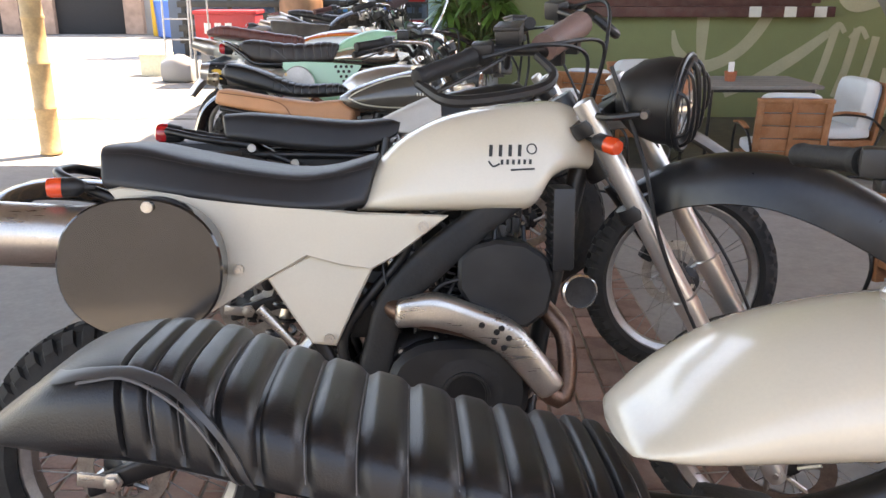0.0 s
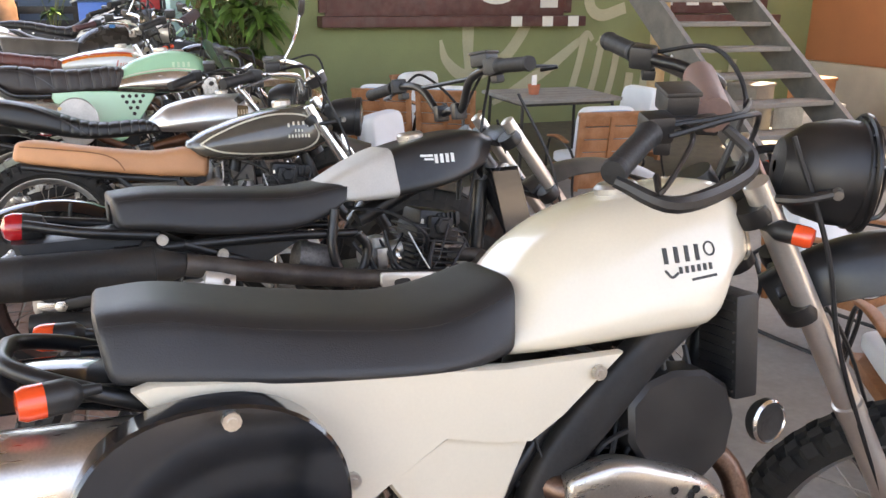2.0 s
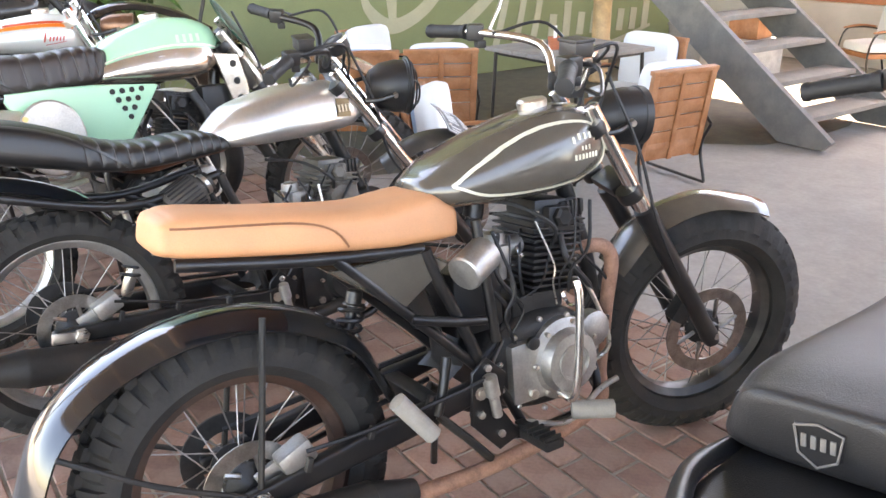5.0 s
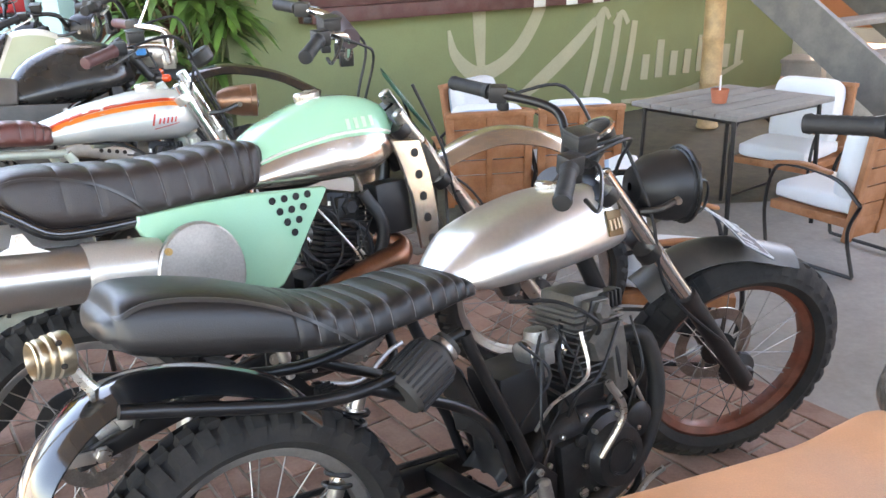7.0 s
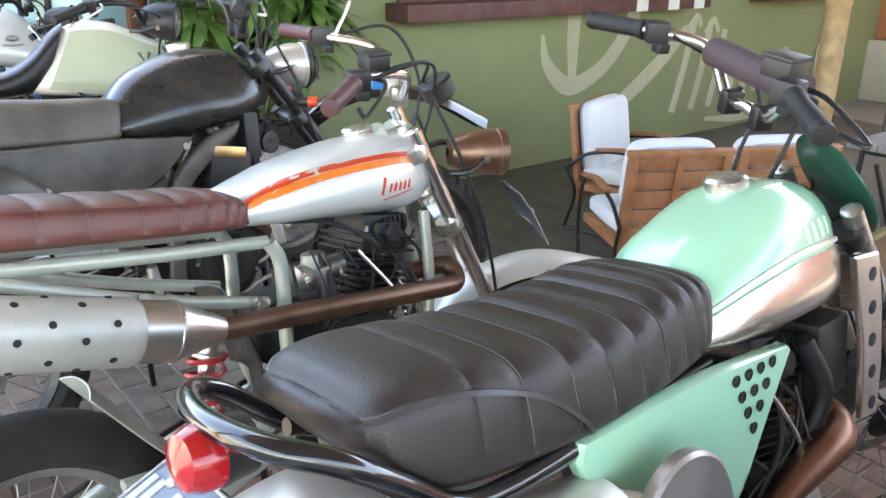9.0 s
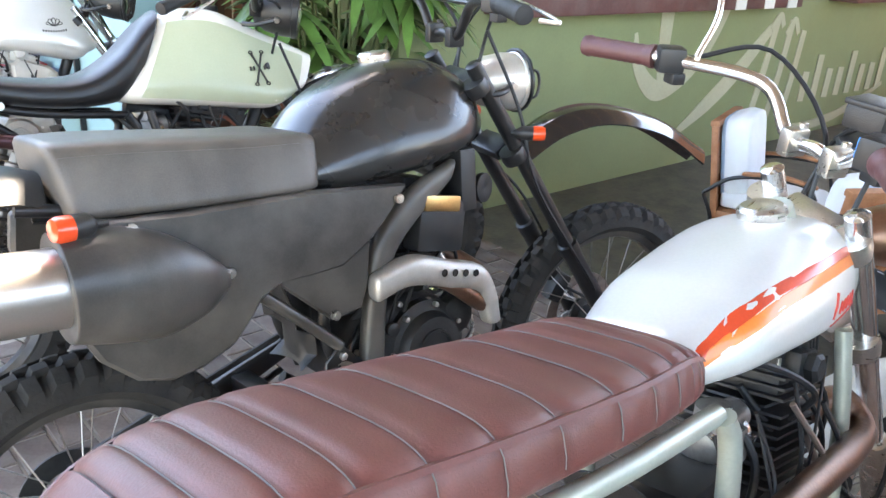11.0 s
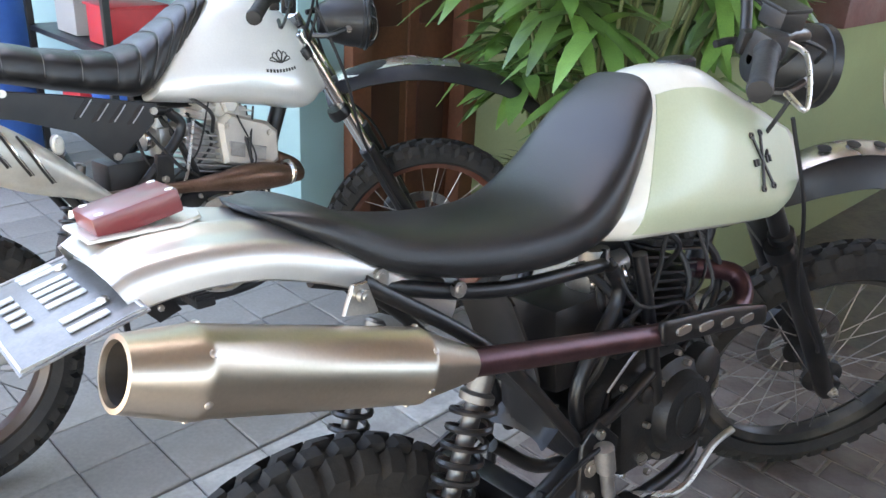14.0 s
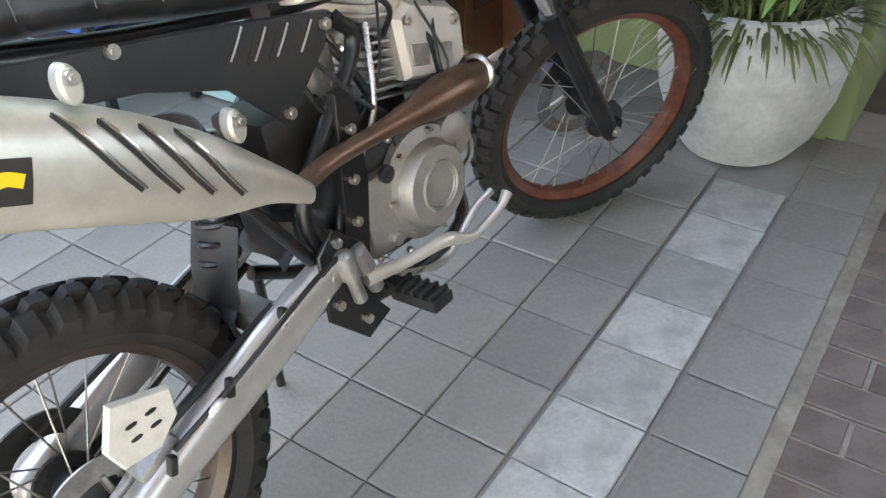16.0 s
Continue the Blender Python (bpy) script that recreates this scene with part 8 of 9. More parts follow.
def paving(name, label, cells, shape, material, piece, near, z=0.0):
    """cells: (x, y, turn); the nearest 300 are pieces of their own, the rest one mesh."""
    base_ob = thing(name, label, "pavement", kind="structure")
    me = make(piece, shape, smooth=False)
    me.materials.append(material)
    cells = sorted(cells, key=near)
    for x, y, a in cells[:300]:
        part(piece, me, material, base_ob, m=pose(x, y, z + random.uniform(-0.002, 0.0015), random.uniform(-0.5, 0.5), random.uniform(-0.5, 0.5), a + random.uniform(-0.6, 0.6)), smooth=False)
    if cells[300:]:
        gs = []
        for x, y, a in cells[300:]:
            gs.append(moved(shape, pose(x, y, z + random.uniform(-0.002, 0.0015), random.uniform(-0.5, 0.5), random.uniform(-0.5, 0.5), a)))
        me2 = bpy.data.meshes.new(piece + "_field")
        g = join(*gs)
        me2.from_pydata([tuple(v) for v in g[0]], [], g[1])
        me2.materials.append(material)
        ob = new(piece + "_field", me2)
        ob.parent = base_ob
        ob["kind"] = "stuff"
    return base_ob


# damp moss along the wall; the same dark colour also paints shade near the stair
DAMPSHADE = mat("mossy_cement_with_shade", (0.075, 0.07, 0.055), 0.6, var=0.6, scale=3.0, bump=0.8, fine=50, dust=0.6, dustcol=(0.14, 0.135, 0.085))
rd = random.Random(12)
edge = [(0.83, 8.7), (0.83, 6.4)] + [(x + rd.uniform(-0.06, 0.06), y + rd.uniform(-0.08, 0.08)) for x, y in ((1.2, 6.25), (1.6, 6.2), (2.0, 6.25), (2.4, 6.3), (2.8, 6.05), (3.1, 5.7), (3.5, 5.4), (4.0, 5.25), (4.5, 5.3), (5.0, 5.5), (5.5, 6.0), (5.8, 6.8), (5.9, 7.8))] + [(6.0, 8.7)]
solid("ground_damp", ([(a, c, -0.008) for a, c in edge], [tuple(range(len(edge)))]), DAMPSHADE, "dark damp mossy cement at the foot of the wall, with shade near the stair painted in", "ground", kind="structure", smooth=False)

# green mural wall with a shuttered hatch
WY = 8.7
# upper part is invented: the extra height shades the far bikes
solid("wall_north", box((3.84, WY + 0.1, 2.6), (6.52, 0.2, 5.24), 0.01), GREENWALL, "olive green painted wall with a pale mural", "wall", kind="structure")


def bar_on_wall(pts, w):
    p = catmull(pts, 6)
    ws = catmull([[a] for a in w], 6)[:, 0] if isinstance(w, (list, tuple)) else [w] * len(p)
    R = []
    for i in range(len(p)):
        t = p[min(i + 1, len(p) - 1)] - p[max(i - 1, 0)]
        t = t / np.linalg.norm(t)
        n = np.array([-t[1], t[0]])
        a, c = p[i] + n * ws[i] / 2, p[i] - n * ws[i] / 2
        R.append([(a[0], WY - 0.004, a[1]), (c[0], WY - 0.004, c[1]), (c[0], WY + 0.002, c[1]), (a[0], WY + 0.002, a[1])])
    return rings(R)


mural = thing("mural", "large pale sand-coloured flourish painted on the green wall", "mural", kind="structure")
for g in ([[(2.36, 0.88), (2.42, 0.68), (2.62, 0.52), (2.86, 0.56), (3.1, 0.72), (3.3, 1.0), (3.4, 1.3)], [0.03, 0.09, 0.13, 0.12, 0.12, 0.12, 0.1]],
          [[(2.66, 1.1), (2.66, 0.85), (2.67, 0.58)], [0.13, 0.12, 0.08]],
          [[(2.95, 0.22), (3.3, 0.4), (3.65, 0.62), (3.95, 0.85)], [0.05, 0.12, 0.12, 0.08]],
          [[(3.85, 0.2), (3.95, 0.55), (4.03, 0.92)], 0.08], [[(4.1, 0.2), (4.18, 0.5), (4.25, 0.9)], 0.08], [[(4.33, 0.2), (4.4, 0.5), (4.45, 0.82)], 0.08],
          [[(3.95, 0.85), (4.05, 0.94), (4.12, 0.86)], 0.05], [[(4.18, 0.8), (4.28, 0.9), (4.36, 0.8)], 0.05],
          *[[[(4.6 + 0.2 * k, 0.27), (4.62 + 0.2 * k, 0.5 + 0.12 * (k % 3 == 1))], 0.1] for k in range(8)],
          [[(4.3, 0.1), (4.8, 0.06), (5.4, 0.12), (6.1, 0.3)], [0.03, 0.07, 0.07, 0.03]],
          [[(4.1, 1.55), (4.05, 1.25), (4.2, 1.12), (4.5, 1.2)], 0.12], [[(4.15, 1.45), (4.5, 1.5)], 0.1], [[(4.75, 1.7), (4.72, 1.3), (4.9, 1.1), (5.1, 1.25), (5.12, 1.7)], 0.12], [[(5.9, 1.65), (5.6, 1.55), (5.7, 1.38), (5.95, 1.3), (5.85, 1.1), (5.55, 1.15)], 0.12]):
    part("mural_stroke", bar_on_wall(*g), MURAL, mural, m=pose(0, -0.0006 * len(mural.children), 0), smooth=False)

hatch = thing("window_1", "closed dark red shuttered serving hatch with a wooden ledge", "hatch", kind="structure")
part("ledge", box((2.5, WY - 0.1, 1.07), (2.8, 0.24, 0.1), 0.008), SHUTTER, hatch)
for k in range(7):
    part("board", box((2.45, WY - 0.025, 1.2 + 0.17 * k), (2.56, 0.03, 0.164), 0.005), SHUTTER, hatch)
for x in (1.15, 3.77):
    part("frame", box((x, WY - 0.03, 1.8), (0.08, 0.06, 1.3), 0.006), SHUTTER, hatch)
for x in (3.1, 3.45, 3.75):
    part("ledge_mark", box((x, WY - 0.222, 1.07), (0.12, 0.006, 0.102), 0.001), MURALWHITE, hatch)
part("shutter_mark", rings([[(2.95 + 0.3 * math.cos(a) * k, WY - 0.045 + dy, 1.5 + 0.27 * math.sin(a) * k) for k, dy in ((1, 0), (0.62, 0), (0.62, 0.008), (1, 0.008))] for a in [radians(-250 + 320 * i / 24) for i in range(25)]]), MURALWHITE, hatch)
part("shutter_mark", box((3.55, WY - 0.045, 1.55), (0.2, 0.01, 0.7), 0.001), MURALWHITE, hatch)
h2 = thing("window_2", "dark serving hatch with pale painted marks", "hatch", kind="structure")
part("ledge", box((5.6, WY - 0.1, 1.08), (1.7, 0.24, 0.1), 0.008), SHUTTER, h2)
for k in range(7):
    part("board", box((5.6, WY - 0.02, 1.22 + 0.17 * k), (1.6, 0.03, 0.164), 0.005), SHUTTER, h2)
for x in (5.0, 5.35, 5.7, 6.05):
    part("shutter_mark", box((x, WY - 0.04, 1.35), (0.16, 0.01, 0.25), 0.001), MURALWHITE, h2)

# facade behind the last motorcycle
FY = 9.95
# teal walls and green return carried up to 5.2 m only to block the sun
solid("wall_teal", box((-0.06, FY + 3.2, 2.6), (0.22, 6.4, 5.2), 0.01), TEAL, "pale teal painted side wall", "wall", kind="structure")
solid("wall_facade", box((0.42, FY + 0.12, 3.65), (0.74, 0.2, 3.1), 0.01), TEAL, "teal wall over a wooden door", "wall", kind="structure")
door = thing("door_1", "red-brown wooden double door, closed", "door", kind="structure")
for x in (0.1, 0.74):
    part("post", box((x, FY + 0.02, 1.05), (0.1, 0.14, 2.1), 0.008), DOORWOOD, door)
part("lintel", box((0.42, FY + 0.02, 2.13), (0.74, 0.14, 0.08), 0.008), DOORWOOD, door)
for x in (0.29, 0.56):
    lf = part("door_leaf", box((x, FY + 0.06, 1.04), (0.26, 0.04, 2.06), 0.004), DOORWOOD, door)
    for z in (0.45, 1.1, 1.7):
        part("door_panel", box((x, FY + 0.034, z), (0.16, 0.02, 0.45), 0.008), mat("dark_door_panel", (0.08, 0.03, 0.02), 0.5, var=0.3, scale=6), lf)
solid("wall_return", box((0.85, 9.42, 2.6), (0.14, 1.04, 5.2), 0.01), GREENWALL, "green wall return beside the door", "wall", kind="structure")

# planter with a lady palm
pl = thing("planter", "round whitewashed cement planter with a palm", "planter", pose(0.42, 8.99, 0))
part("pot", lathe([(0.11, 0.0), (0.165, 0.008), (0.215, 0.08), (0.255, 0.2), (0.272, 0.33), (0.268, 0.43), (0.255, 0.475), (0.24, 0.482), (0.225, 0.465), (0.225, 0.42)], (0, 0, 0), (0, 0, 1), 40, caps=False), PLANTER, pl)
part("soil", lathe([(0.23, 0.42), (0.1, 0.44), (0.002, 0.445)], (0, 0, 0), (0, 0, 1), 24, caps=False), SOIL, pl)


def blade(o, d, L, w, droop, fold=0.25):
    """One long leaf with a folded middle."""
    d = Vector(d).normalized()
    s = d.cross(Vector((0, 0, 1)))
    s = s.normalized() if s.length > 0.05 else Vector((1, 0, 0))
    R = []
    for i in range(6):
        t = i / 5
        p = Vector(o) + d * L * t + Vector((0, 0, -droop * L * t * t))
        ww = w * (math.sin(math.pi * min(1, 0.12 + t * 0.88)) ** 0.5 if t < 1 else 0.08)
        up = s.cross(d)
        R.append([p - s * ww, p + up * -fold * ww, p + s * ww])
    return rings(R, close=False, caps=False)


def palm(name, label, at, n, hmin, hmax, seed, rad=0.16, fronds=9, parent=None, size=0.3):
    rnd = random.Random(seed)
    gs, canes = [], []
    for i in range(n):
        a = rnd.uniform(0, 6.28)
        r0 = rnd.uniform(0, rad)
        h = rnd.uniform(hmin, hmax)
        base_p = Vector((r0 * math.cos(a), r0 * math.sin(a), 0.4))
        top = base_p + Vector((math.cos(a) * (h - 0.4) * 0.35, math.sin(a) * (h - 0.4) * 0.35, h - 0.4))
        canes.append(tube([base_p, base_p * 0.5 + top * 0.5 + Vector((0, 0, 0.05)), top], 0.006, n=6, steps=3))
        for k in range(fronds):
            b = a + rnd.uniform(-2.2, 2.2)
            el = rnd.uniform(-0.35, 0.75)
            gs.append(blade(top, (math.cos(b) * math.cos(el), math.sin(b) * math.cos(el), math.sin(el)), size * rnd.uniform(0.7, 1.15), rnd.uniform(0.024, 0.036), rnd.uniform(0.2, 0.7)))
    ob = parent or thing(name, label, "plant", at)
    for c in canes:
        part("stem", c, mat("palm_cane", (0.12, 0.13, 0.05), 0.7), ob)
    part("crown", join(*gs), LEAF, ob)
    return ob


palm("palm", "lady palm with narrow fan leaves", pose(0.42, 9.12, 0), 64, 0.75, 1.75, 5, rad=0.2, fronds=15, parent=pl, size=0.29)
rg = random.Random(9)
tuft = []
for i in range(750):
    a = rg.uniform(0, 6.28)
    el = rg.uniform(0.35, 1.35)
    r0 = rg.uniform(0.04, 0.22)
    tuft.append(blade((r0 * math.cos(a), r0 * math.sin(a), 0.43), (math.cos(a) * math.cos(el), math.sin(a) * math.cos(el), math.sin(el)), rg.uniform(0.16, 0.3), rg.uniform(0.0045, 0.008), rg.uniform(0.35, 0.8)))
tf = part("grass_tuft", join(*tuft), GRASSLEAF, pl)
tf["kind"] = "stuff"


# bamboo posts
def bamboo(x, y, h, r, lean=0.0):
    prof = []
    n = int(h / 0.34)
    for i in range(n):
        z = h * i / n
        prof += [(r * 0.98, z), (r * 1.06, z + 0.01), (r * 1.06, z + 0.025), (r * 0.97, z + 0.035)]
    prof.append((r, h))
    p = solid("bamboo_post", lathe(prof, (0, 0, 0), (0, 0, 1), 20), BAMBOO, "thick dry bamboo post under the added roof", "post", pose(x, y, 0, 0, lean, 0))
    return p


bamboo(-3.24, 6.72, 5.0, 0.085)
bamboo(4.27, 7.69, 5.0, 0.085)
# unseen roof over the near half of the row, added to keep the sun off it
roof = thing("roof", "unseen high woven roof on bamboo rafters, added to shade the bikes", "roof", kind="structure")
part("roof_sheet", box((-0.5, 3.31, 5.06), (15.4, 9.62, 0.06), 0.01), THATCH, roof)
# two invented eaves: the gap between them lets sun onto the charcoal silencer
part("eave", box((3.965, 9.6, 5.27), (6.47, 3.0, 0.06), 0.01), THATCH, roof)
part("eave", box((0.34, 10.1, 5.27), (0.76, 3.0, 0.06), 0.01), THATCH, roof)
for k in range(10):
    part("rafter", tube([(-7.6 + 1.5 * k, -1.4, 4.98), (-7.6 + 1.5 * k, 8.08, 4.98)], 0.045, n=10, steps=2), BAMBOO, roof)

# stair up to the wall
st = thing("stair", "grey painted open stair with plank treads", "stair", kind="structure")
SX, SW, Y0, RUN, RISE, NS = 3.62, 1.0, 5.2, 0.27, 0.19, 14
for x in (SX, SX + SW):
    P = [(Y0 - 0.14, 0), (Y0 + 0.18, 0), (Y0 + 0.18 + RUN * NS, RISE * NS), (Y0 - 0.14 + RUN * NS, RISE * NS + 0.12), (Y0 - 0.2, 0.06)]
    V = [(x - 0.025, a, c) for a, c in P] + [(x + 0.025, a, c) for a, c in P]
    n = len(P)
    part("stringer", (V, [tuple(range(n)), tuple(range(2 * n - 1, n - 1, -1))] + [(j, (j + 1) % n, n + (j + 1) % n, n + j) for j in range(n)]), STAIRPAINT, st, smooth=False)
for k in range(NS):
    part("tread", box((SX + SW / 2, Y0 + 0.1 + RUN * k, RISE * (k + 1) - 0.02), (SW - 0.05, 0.24, 0.035), 0.005), GREYWOOD, st)

# walls that close the place; the south one is unseen, added for the light
solid("wall_east", box((7.2, 3.5, 1.3), (0.2, 15.0, 2.6), 0.01), ORANGEWALL, "orange painted wall", "wall", kind="structure")
solid("wall_south", box((1.0, -6.2, 1.3), (13.0, 0.2, 2.6), 0.01), PLASTERGREY, "unseen grey plaster wall, added to close off light behind the camera", "wall", kind="structure")

solid("wall_base", box((7.04, 3.5, 0.3), (0.12, 15.0, 0.6), 0.01), mat("pale_plinth_paint", (0.55, 0.5, 0.43), 0.8, var=0.15, scale=3, bump=0.3), "pale painted plinth along the orange wall", "wall", kind="structure")


# ---- furniture ----
def chair(m, cushion=True, label="teak armchair with a slatted back and pale cushions", group="armchairs round the table"):
    """Faces +x: slatted back at -x, curved black steel arms and legs."""
    c = thing("armchair", label, "chair", m, group)
    bk = part("backrest", join(box((-0.26, -0.25, 0.5), (0.035, 0.05, 0.62), 0.005, (0, -8, 0)), box((-0.26, 0.25, 0.5), (0.035, 0.05, 0.62), 0.005, (0, -8, 0)), box((-0.3, 0, 0.8), (0.05, 0.56, 0.03), 0.006, (0, -8, 0)), box((-0.26, 0.0, 0.5), (0.03, 0.04, 0.6), 0.005, (0, -8, 0))), CHAIRWOOD, c)
    for k in range(6):
        part("slat", box((-0.222 - 0.0139 * k, 0, 0.255 + 0.1 * k), (0.014, 0.48, 0.094), 0.004, (0, -8, 0)), CHAIRWOOD, bk)
    part("seat_frame", join(box((0.02, 0, 0.3), (0.52, 0.54, 0.05), 0.006)), CHAIRWOOD, c)
    for sg in (-1, 1):
        arm = part("arm", tube([(0.26, sg * 0.29, 0.02), (0.3, sg * 0.29, 0.3), (0.25, sg * 0.29, 0.52), (0.1, sg * 0.29, 0.56), (-0.15, sg * 0.29, 0.53), (-0.3, sg * 0.29, 0.42)], 0.011, n=8), BLACKFRAME, c)
        part("armrest", loft([(-0.1, 0.572, -0.1, 0.552, 0.022), (0.08, 0.59, 0.08, 0.568, 0.026), (0.26, 0.565, 0.26, 0.545, 0.02)], e=4, n=12), CHAIRWOOD, arm, m=pose(0, sg * 0.29, 0))
        part("leg", tube([(-0.3, sg * 0.29, 0.42), (-0.24, sg * 0.28, 0.25), (-0.3, sg * 0.28, 0.02)], 0.011, n=8), BLACKFRAME, c)
        part("runner", tube([(0.26, sg * 0.29, 0.015), (0.0, sg * 0.29, 0.012), (-0.3, sg * 0.28, 0.015)], 0.011, n=8), BLACKFRAME, c)
    if cushion:
        part("seat_cushion", loft([(-0.2, 0.43, -0.2, 0.33, 0.24), (0.0, 0.445, 0.0, 0.325, 0.25), (0.27, 0.43, 0.27, 0.33, 0.24)], e=5, n=28, rnd=0.03), CUSHION, c)
        g = loft([(-0.05, 0.0, -0.05, -0.46, 0.23), (0.0, 0.01, 0.0, -0.47, 0.24), (0.05, 0.0, 0.05, -0.46, 0.23)], e=6, n=28, rnd=0.02)
        part("back_cushion", moved(g, pose(-0.2, 0, 0.835, 0, -8, 0)), CUSHION, c)
        # the cushion's shaded side, put on as a blue layer
        part("cushion_edge", moved(loft([(-0.075, -0.005, -0.075, -0.455, 0.225), (-0.05, -0.002, -0.05, -0.458, 0.228)], e=6, n=28, rnd=0.008), pose(-0.2, 0, 0.835, 0, -8, 0)), CUSHIONBLUE, c)
    return c


SC = Matrix.Scale(0.82, 4)
chair(pose(6.35, 6.2, 0, 0, 0, 150) @ SC)
chair(pose(5.5, 5.0, 0, 0, 0, 100) @ SC)
for i, (x, y, z, w, hh, mt) in enumerate(((5.7, 7.1, 0.0, 0.5, 0.34, PLANTER), (5.75, 7.15, 0.34, 0.36, 0.24, CHAIRWOOD), (5.3, 7.5, 0.0, 0.4, 0.5, GREYWOOD))):
    solid("storage_box", join(box((0, 0, hh / 2), (w, w * 0.8, hh), 0.01), box((0, 0, hh - 0.02), (w + 0.02, w * 0.8 + 0.02, 0.03), 0.004)), mt, "worn box stacked under the stair", "box", pose(x, y, z, 0, 0, 12 * i))
chair(pose(1.78, 7.42, 0, 0, 0, -72) @ SC)
chair(pose(0.86, 5.26, 0, 0, 0, -45) @ SC)
chair(pose(2.2, 5.33, 0, 0, 0, 84) @ SC)
chair(pose(2.88, 6.05, 0, 0, 0, 185) @ SC)
chair(pose(1.67, 6.63, 0, 0, 0, 62) @ SC)
chair(pose(1.24, 6.85, 0, 0, 0, 62) @ SC)
chair(pose(1.6, 2.2, 0, 0, 0, 60) @ SC)
chair(pose(2.06, 3.1, 0, 0, 0, -77) @ SC)
tb = thing("table", "low cafe table with a grey board top and steel legs", "table", pose(2.2, 5.98, 0))
for k in range(5):
    part("board", box((0, -0.26 + 0.13 * k, 0.665), (0.8, 0.124, 0.025), 0.004), GREYWOOD, tb)
for sx in (-1, 1):
    for sy in (-1, 1):
        part("leg", tube([(0.35 * sx, 0.27 * sy, 0.655), (0.37 * sx, 0.29 * sy, 0.0)], 0.012, n=8, steps=2), BLACKFRAME, tb)
part("apron", box((0, 0, 0.64), (0.7, 0.54, 0.025), 0.003), BLACKFRAME, tb)
cu = thing("menu_stand", "small terracotta cup with a white card", "cup", pose(2.05, 5.95, 0.678))
part("cup", lathe([(0.03, 0), (0.035, 0.002), (0.045, 0.07), (0.042, 0.07), (0.032, 0.005)], (0, 0, 0), (0, 0, 1), 20, caps=False), mat("terracotta", (0.4, 0.12, 0.06), 0.7), cu)
part("card", box((0, 0, 0.09), (0.06, 0.004, 0.09), 0.001, (0, 0, 30)), WHITEPLASTIC, cu)

# ---- yard at the far end ----
solid("wall_far", box((-2.6, 16.6, 1.5), (5.4, 0.2, 3.0), 0.01), DARKWALL, "blue-grey sheet-metal wall", "wall", kind="structure")
for k in range(2, 12):
    solid("trim", box((-5.9 + 0.5 * k, 16.485, 1.5), (0.03, 0.02, 3.0), 0.004), DARKWALL, "ridge of the sheet wall", "trim", kind="structure")
lw = thing("low_fence", "dark slatted fence along the yard", "fence", kind="structure")
for k in range(4):
    part("rail", box((-2.7, 16.1, 0.3 + 0.22 * k), (4.6, 0.05, 0.12), 0.006), BLACKPLASTIC, lw)
for k in range(6):
    part("post", box((-4.9 + 0.88 * k, 16.15, 0.55), (0.08, 0.06, 1.1), 0.006), BLACKPLASTIC, lw)
br = thing("barrel", "rusty brown barrel with blue cloth on top", "barrel", pose(-2.6, 15.7, 0))
prof = []
for k in range(13):
    t = k / 12
    prof.append((0.36 + 0.05 * math.sin(math.pi * t) + (0.012 if k in (2, 6, 10) else 0), 1.2 * t))
part("body", lathe(prof, (0, 0, 0), (0, 0, 1), 32), BARRELWOOD, br)
part("cloth", loft([(-0.35, 1.32, -0.35, 1.2, 0.2), (-0.1, 1.42, -0.1, 1.2, 0.32), (0.15, 1.38, 0.15, 1.2, 0.3), (0.36, 1.3, 0.36, 1.2, 0.18)], e=2.4), CUSHIONBLUE, br)
kn = thing("birdhouse", "small blue house-shaped box with a grey roof", "box", pose(-1.05, 15.6, 0))
part("body", box((0, 0, 0.55), (0.5, 0.4, 1.1), 0.01), BLUEPLASTIC, kn)
part("roof", join(box((-0.17, 0, 1.19), (0.42, 0.5, 0.03), 0.005, (0, -28, 0)), box((0.17, 0, 1.19), (0.42, 0.5, 0.03), 0.005, (0, 28, 0))), GALV, kn)
ck = thing("cooler_cart", "red cooler box on a wire cart, with plain white marks", "cart", pose(-2.92, 11.65, 0))
part("cooler", box((0, 0, 0.74), (0.82, 0.5, 0.42), 0.02), REDBOX, ck)
part("lid", box((0, 0, 0.965), (0.86, 0.54, 0.05), 0.015), REDBOX, ck)
for x in (-0.24, -0.1, 0.04):
    part("mark", box((x, -0.252, 0.76), (0.09, 0.006, 0.14), 0.002), WHITEPLASTIC, ck)
part("lower_box", box((0, 0, 0.3), (0.74, 0.46, 0.4), 0.015), PLASTERGREY, ck)
for x in (-0.42, 0.42):
    for y in (-0.27, 0.27):
        part("cart_leg", tube([(x, y, 0.05), (x, y, 0.5)], 0.012, n=8, steps=2), GALV, ck)
        part("castor", lathe([(0.01, -0.015), (0.045, -0.012), (0.045, 0.012), (0.01, 0.015)], (x, y, 0.045), (0, 1, 0), 14), BLACKPLASTIC, ck)
for x in (-0.42, -0.2):
    part("push_handle", tube([(x, -0.32, 0.1), (x, -0.34, 0.9), (x, -0.34, 1.35)], 0.012, n=8, steps=2), GALV, ck)
part("push_handle", tube([(-0.42, -0.34, 1.35), (-0.31, -0.34, 1.42), (-0.2, -0.34, 1.35)], 0.012, n=8), GALV, ck)
sk = thing("hand_truck", "grey wire hand truck draped with pale cloth", "trolley", pose(-3.75, 11.9, 0))
for x in (-0.18, 0.18):
    part("rail", tube([(x, 0, 0.0), (x, 0.05, 0.8), (x, 0.1, 1.6)], 0.014, n=8), GALV, sk)
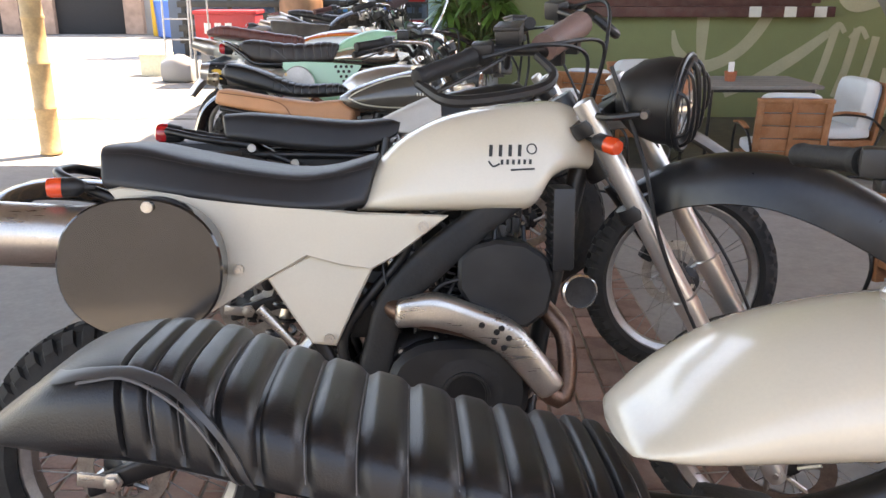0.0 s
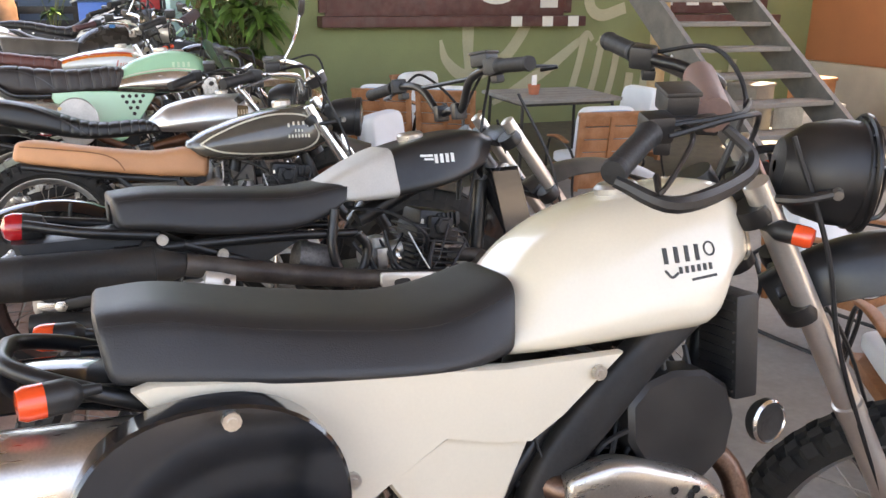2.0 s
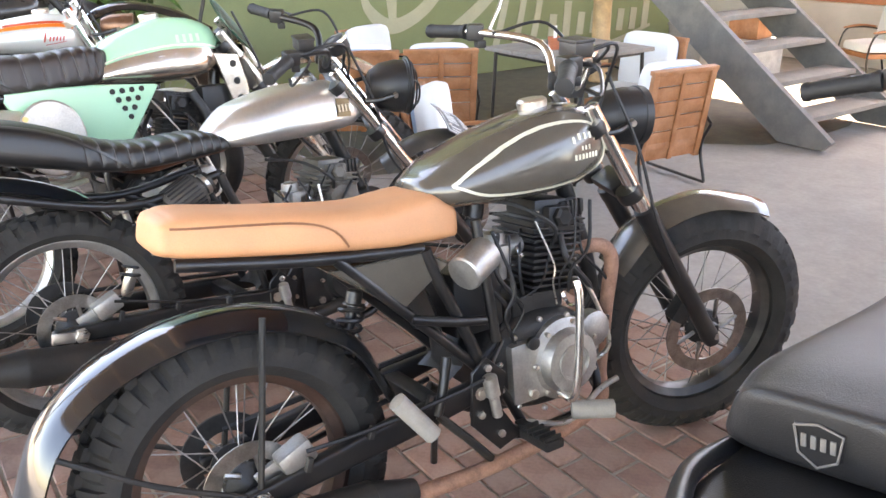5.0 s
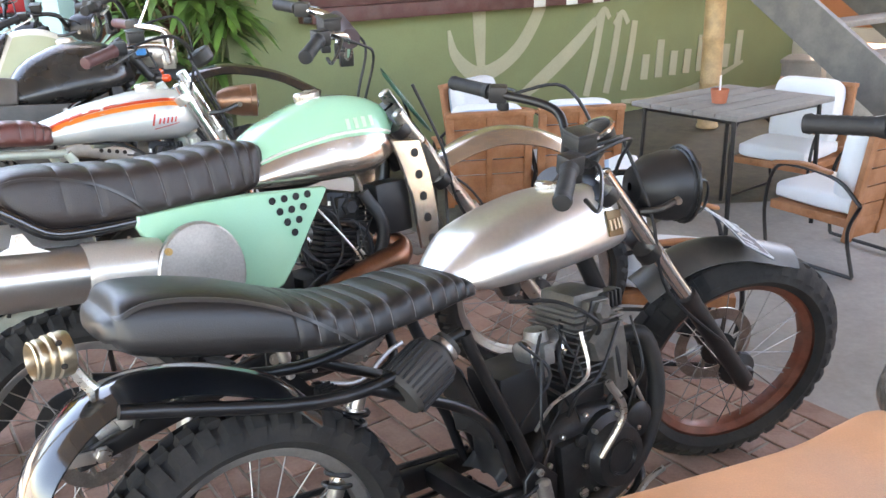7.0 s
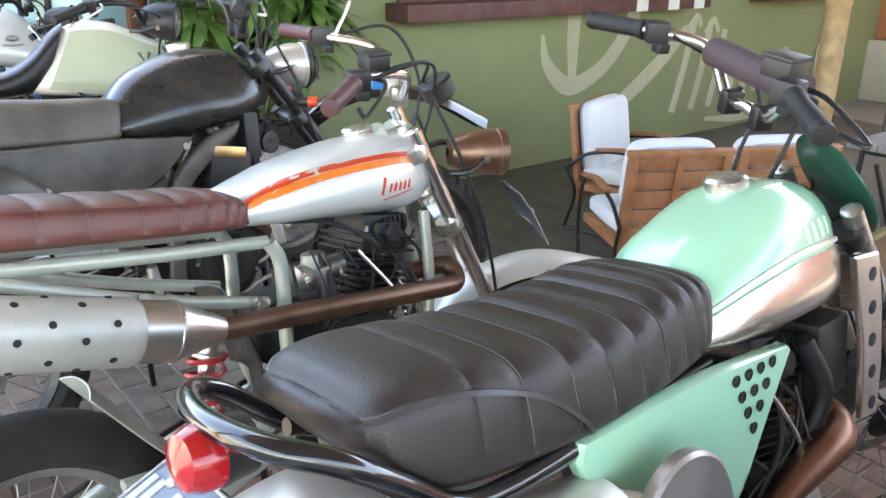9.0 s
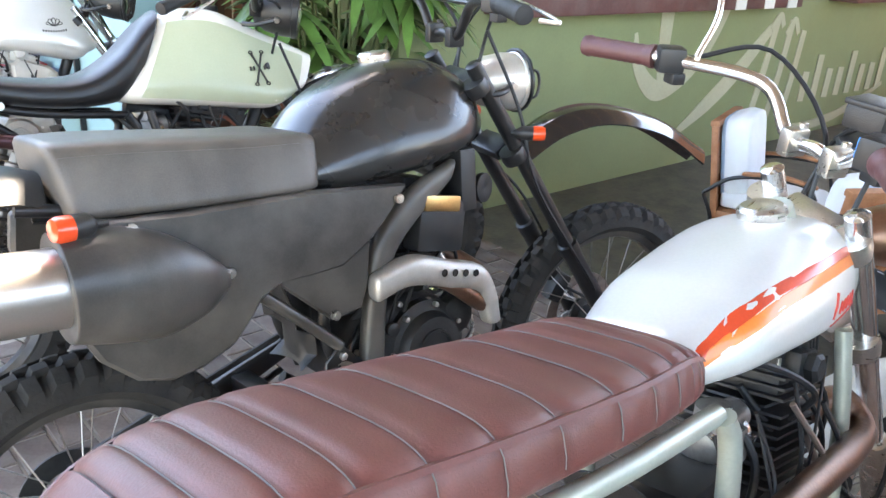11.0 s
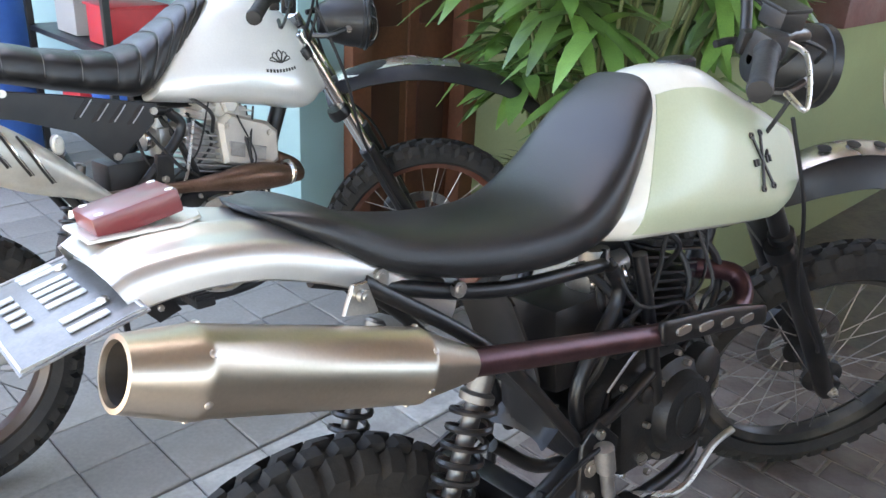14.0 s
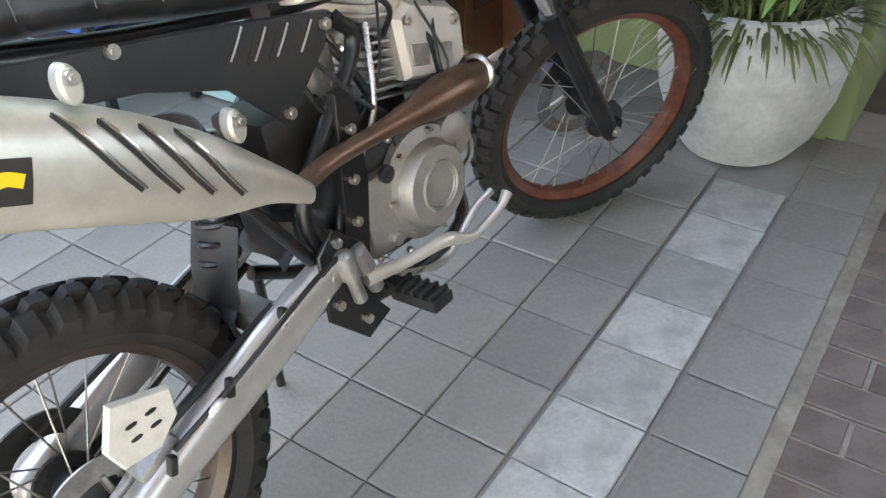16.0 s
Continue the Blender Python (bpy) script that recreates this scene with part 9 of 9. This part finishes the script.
for k in range(5):
    part("rung", tube([(-0.18, 0.02 + 0.018 * k, 0.3 + 0.28 * k), (0.18, 0.02 + 0.018 * k, 0.3 + 0.28 * k)], 0.009, n=8, steps=2), GALV, sk)
part("load", loft([(-0.2, 0.3, -0.2, 0.0, 0.18), (0.0, 0.38, 0.0, -0.01, 0.22), (0.2, 0.3, 0.2, 0.0, 0.18)], e=3), PLASTERGREY, sk)
solid("crate", join(box((0, 0, 0.15), (0.4, 0.34, 0.3), 0.012), box((0, 0, 0.31), (0.42, 0.36, 0.03), 0.008)), mat("cream_plastic_crate", (0.6, 0.58, 0.45), 0.6), "cream plastic crate standing on the sunny paving", "crate", pose(-4.35, 12.75, 0))
blb = thing("blue_barrel", "blue plastic barrel beside the shelves", "barrel", pose(-0.72, 11.9, 0))
part("body", lathe([(0.24, 0), (0.27, 0.03), (0.29, 0.2), (0.28, 0.3), (0.3, 0.45), (0.28, 0.6), (0.29, 0.75), (0.26, 0.87), (0.1, 0.9)], (0, 0, 0), (0, 0, 1), 28), BLUEPLASTIC, blb)
sf = thing("shelf", "dark steel shelf with red and blue goods", "shelf", pose(-0.36, 11.2, 0, 0, 0, 0))
for z in (0.3, 0.7, 1.1, 1.5):
    part("board", box((0, 0, z), (0.36, 0.9, 0.025), 0.003), BLACKPLASTIC, sf)
for x in (-0.17, 0.17):
    for y in (-0.43, 0.43):
        part("upright", box((x, y, 0.85), (0.03, 0.03, 1.7), 0.003), BLACKPLASTIC, sf)
for i, (z, y, mt) in enumerate(((0.32, -0.2, BLUEPLASTIC), (0.32, 0.15, REDBOX), (0.72, -0.25, REDBOX), (0.72, 0.1, PLASTERGREY), (1.12, 0.2, BLUEPLASTIC), (1.12, -0.2, REDBOX))):
    solid("storage_bin", join(box((0, 0, 0.08), (0.26, 0.22, 0.16), 0.01), box((0, 0, 0.165), (0.28, 0.24, 0.012), 0.004)), mt, "small plastic bin on the shelf", "bin", pose(-0.36, 11.2 + y, z - 0.005))
# far street side
solid("wall_street", box((-12.5, 23.5, 2.0), (14.0, 0.3, 4.0), 0.01), PLASTERGREY, "grey plaster shopfront wall", "wall", kind="structure")
for x, w in ((-9.6, 1.9), (-13.2, 2.4)):
    d = thing("door_2", "dark open shop doorway", "door", kind="structure")
    # near-black slab paints the shade inside the doorway
    part("opening", box((x, 23.32, 1.25), (w, 0.06, 2.5), 0.01), mat("painted_interior_shade", (0.02, 0.02, 0.022), 0.8), d)
    for sx in (-1, 1):
        part("pier", box((x + sx * (w / 2 + 0.25), 23.25, 1.4), (0.5, 0.25, 2.8), 0.02), mat("stone_pier", (0.35, 0.24, 0.19), 0.8, var=0.3, scale=5, bump=0.5), d)
solid("post", lathe([(0.1, 0), (0.1, 3.0)], (0, 0, 0), (0, 0, 1), 16), YELLOWPAINT, "yellow painted steel post", "post", pose(-7.55, 22.4, 0))
solid("bin", lathe([(0.35, 0), (0.4, 0.03), (0.45, 0.9), (0.42, 0.92)], (0, 0, 0), (0, 0, 1), 24), BLUEPLASTIC, "large blue plastic bin", "bin", pose(-6.9, 21.8, 0))
palm("shrub", "leafy potted shrub by the far wall", pose(-1.75, 15.9, 0.3), 10, 0.6, 1.1, 21, fronds=9, size=0.2)

# ---- paving, piece by piece ----
solid("joint_sand", ([(-1.56, -1.1, -0.006), (0.87, -1.1, -0.006), (0.87, 8.56, -0.006), (-1.56, 8.56, -0.006)], [(0, 1, 2, 3)]), mat("pale_joint_sand", (0.3, 0.26, 0.21), 0.95, var=0.4, scale=7, bump=0.5, fine=60, dust=0.5, dustcol=(0.12, 0.11, 0.08)), "pale sand in the joints of the brick pavers", "ground", kind="structure", smooth=False)
random.seed(4)
cells = []
for i in range(-8, 4):
    for j in range(-6, 42):
        x, y = 0.2 + i * 0.205, j * 0.208
        for h in (0, 1):
            xx = x + h * 0.1025
            yy = y + (0.104 if (2 * i + h) % 2 else 0.0)
            if -1.5 < xx < 0.82 and -1.0 < yy < 8.5:
                cells.append((xx, yy, 0))
BRICKOLD = mat("weathered_brick_paver", (0.15, 0.115, 0.095), 0.8, var=0.35, scale=9, bump=0.6, fine=90, dust=0.5, dustcol=(0.2, 0.19, 0.165), island=0.28)
paving("pavement_brick", "worn red brick pavers under the bikes", [c for c in cells if c[1] < 6.7], paver(0.093, 0.197), BRICKMAT, "brick", lambda c: min(abs(c[1] - 3.6), abs(c[1] - 8.1)) + 0.3 * abs(c[0]))
paving("pavement_weathered", "grimy grey-brown brick pavers near the wall", [c for c in cells if c[1] >= 6.7], paver(0.093, 0.197), BRICKOLD, "brick", lambda c: min(abs(c[1] - 3.6), abs(c[1] - 8.1)) + 0.3 * abs(c[0]))
paving("pavement_edge", "half bricks along the edge of the brick pavers", [(0.2 + i * 0.205, 8.476, 0) for i in range(-8, 4) if -1.5 < 0.2 + i * 0.205 < 0.82], paver(0.093, 0.093), BRICKOLD, "brick", lambda c: abs(c[0]))
tiles, pale = [], []
for i in range(-22, 8):
    for j in range(0, 28):
        x, y = -0.91 + i * 0.2, 9.28 + (j - 1) * 0.2
        if x < 0.75 and (y < 9.9 or x < -0.2):
            tiles.append((x, y, 0))
    tiles.append((-0.91 + i * 0.2, 8.66, 0))
    pale.append((-0.91 + i * 0.2, 8.87, 0))
paving("pavement_tile", "grey square paving tiles", tiles, paver(0.197, 0.197), TILEMAT, "tile", lambda c: math.hypot(c[0] + 0.8, c[1] - 9.4))
paving("pavement_band", "band of pale square paving tiles", [c for c in pale if c[0] < 0.2], paver(0.197, 0.2), PALETILE, "tile", lambda c: abs(c[0]))
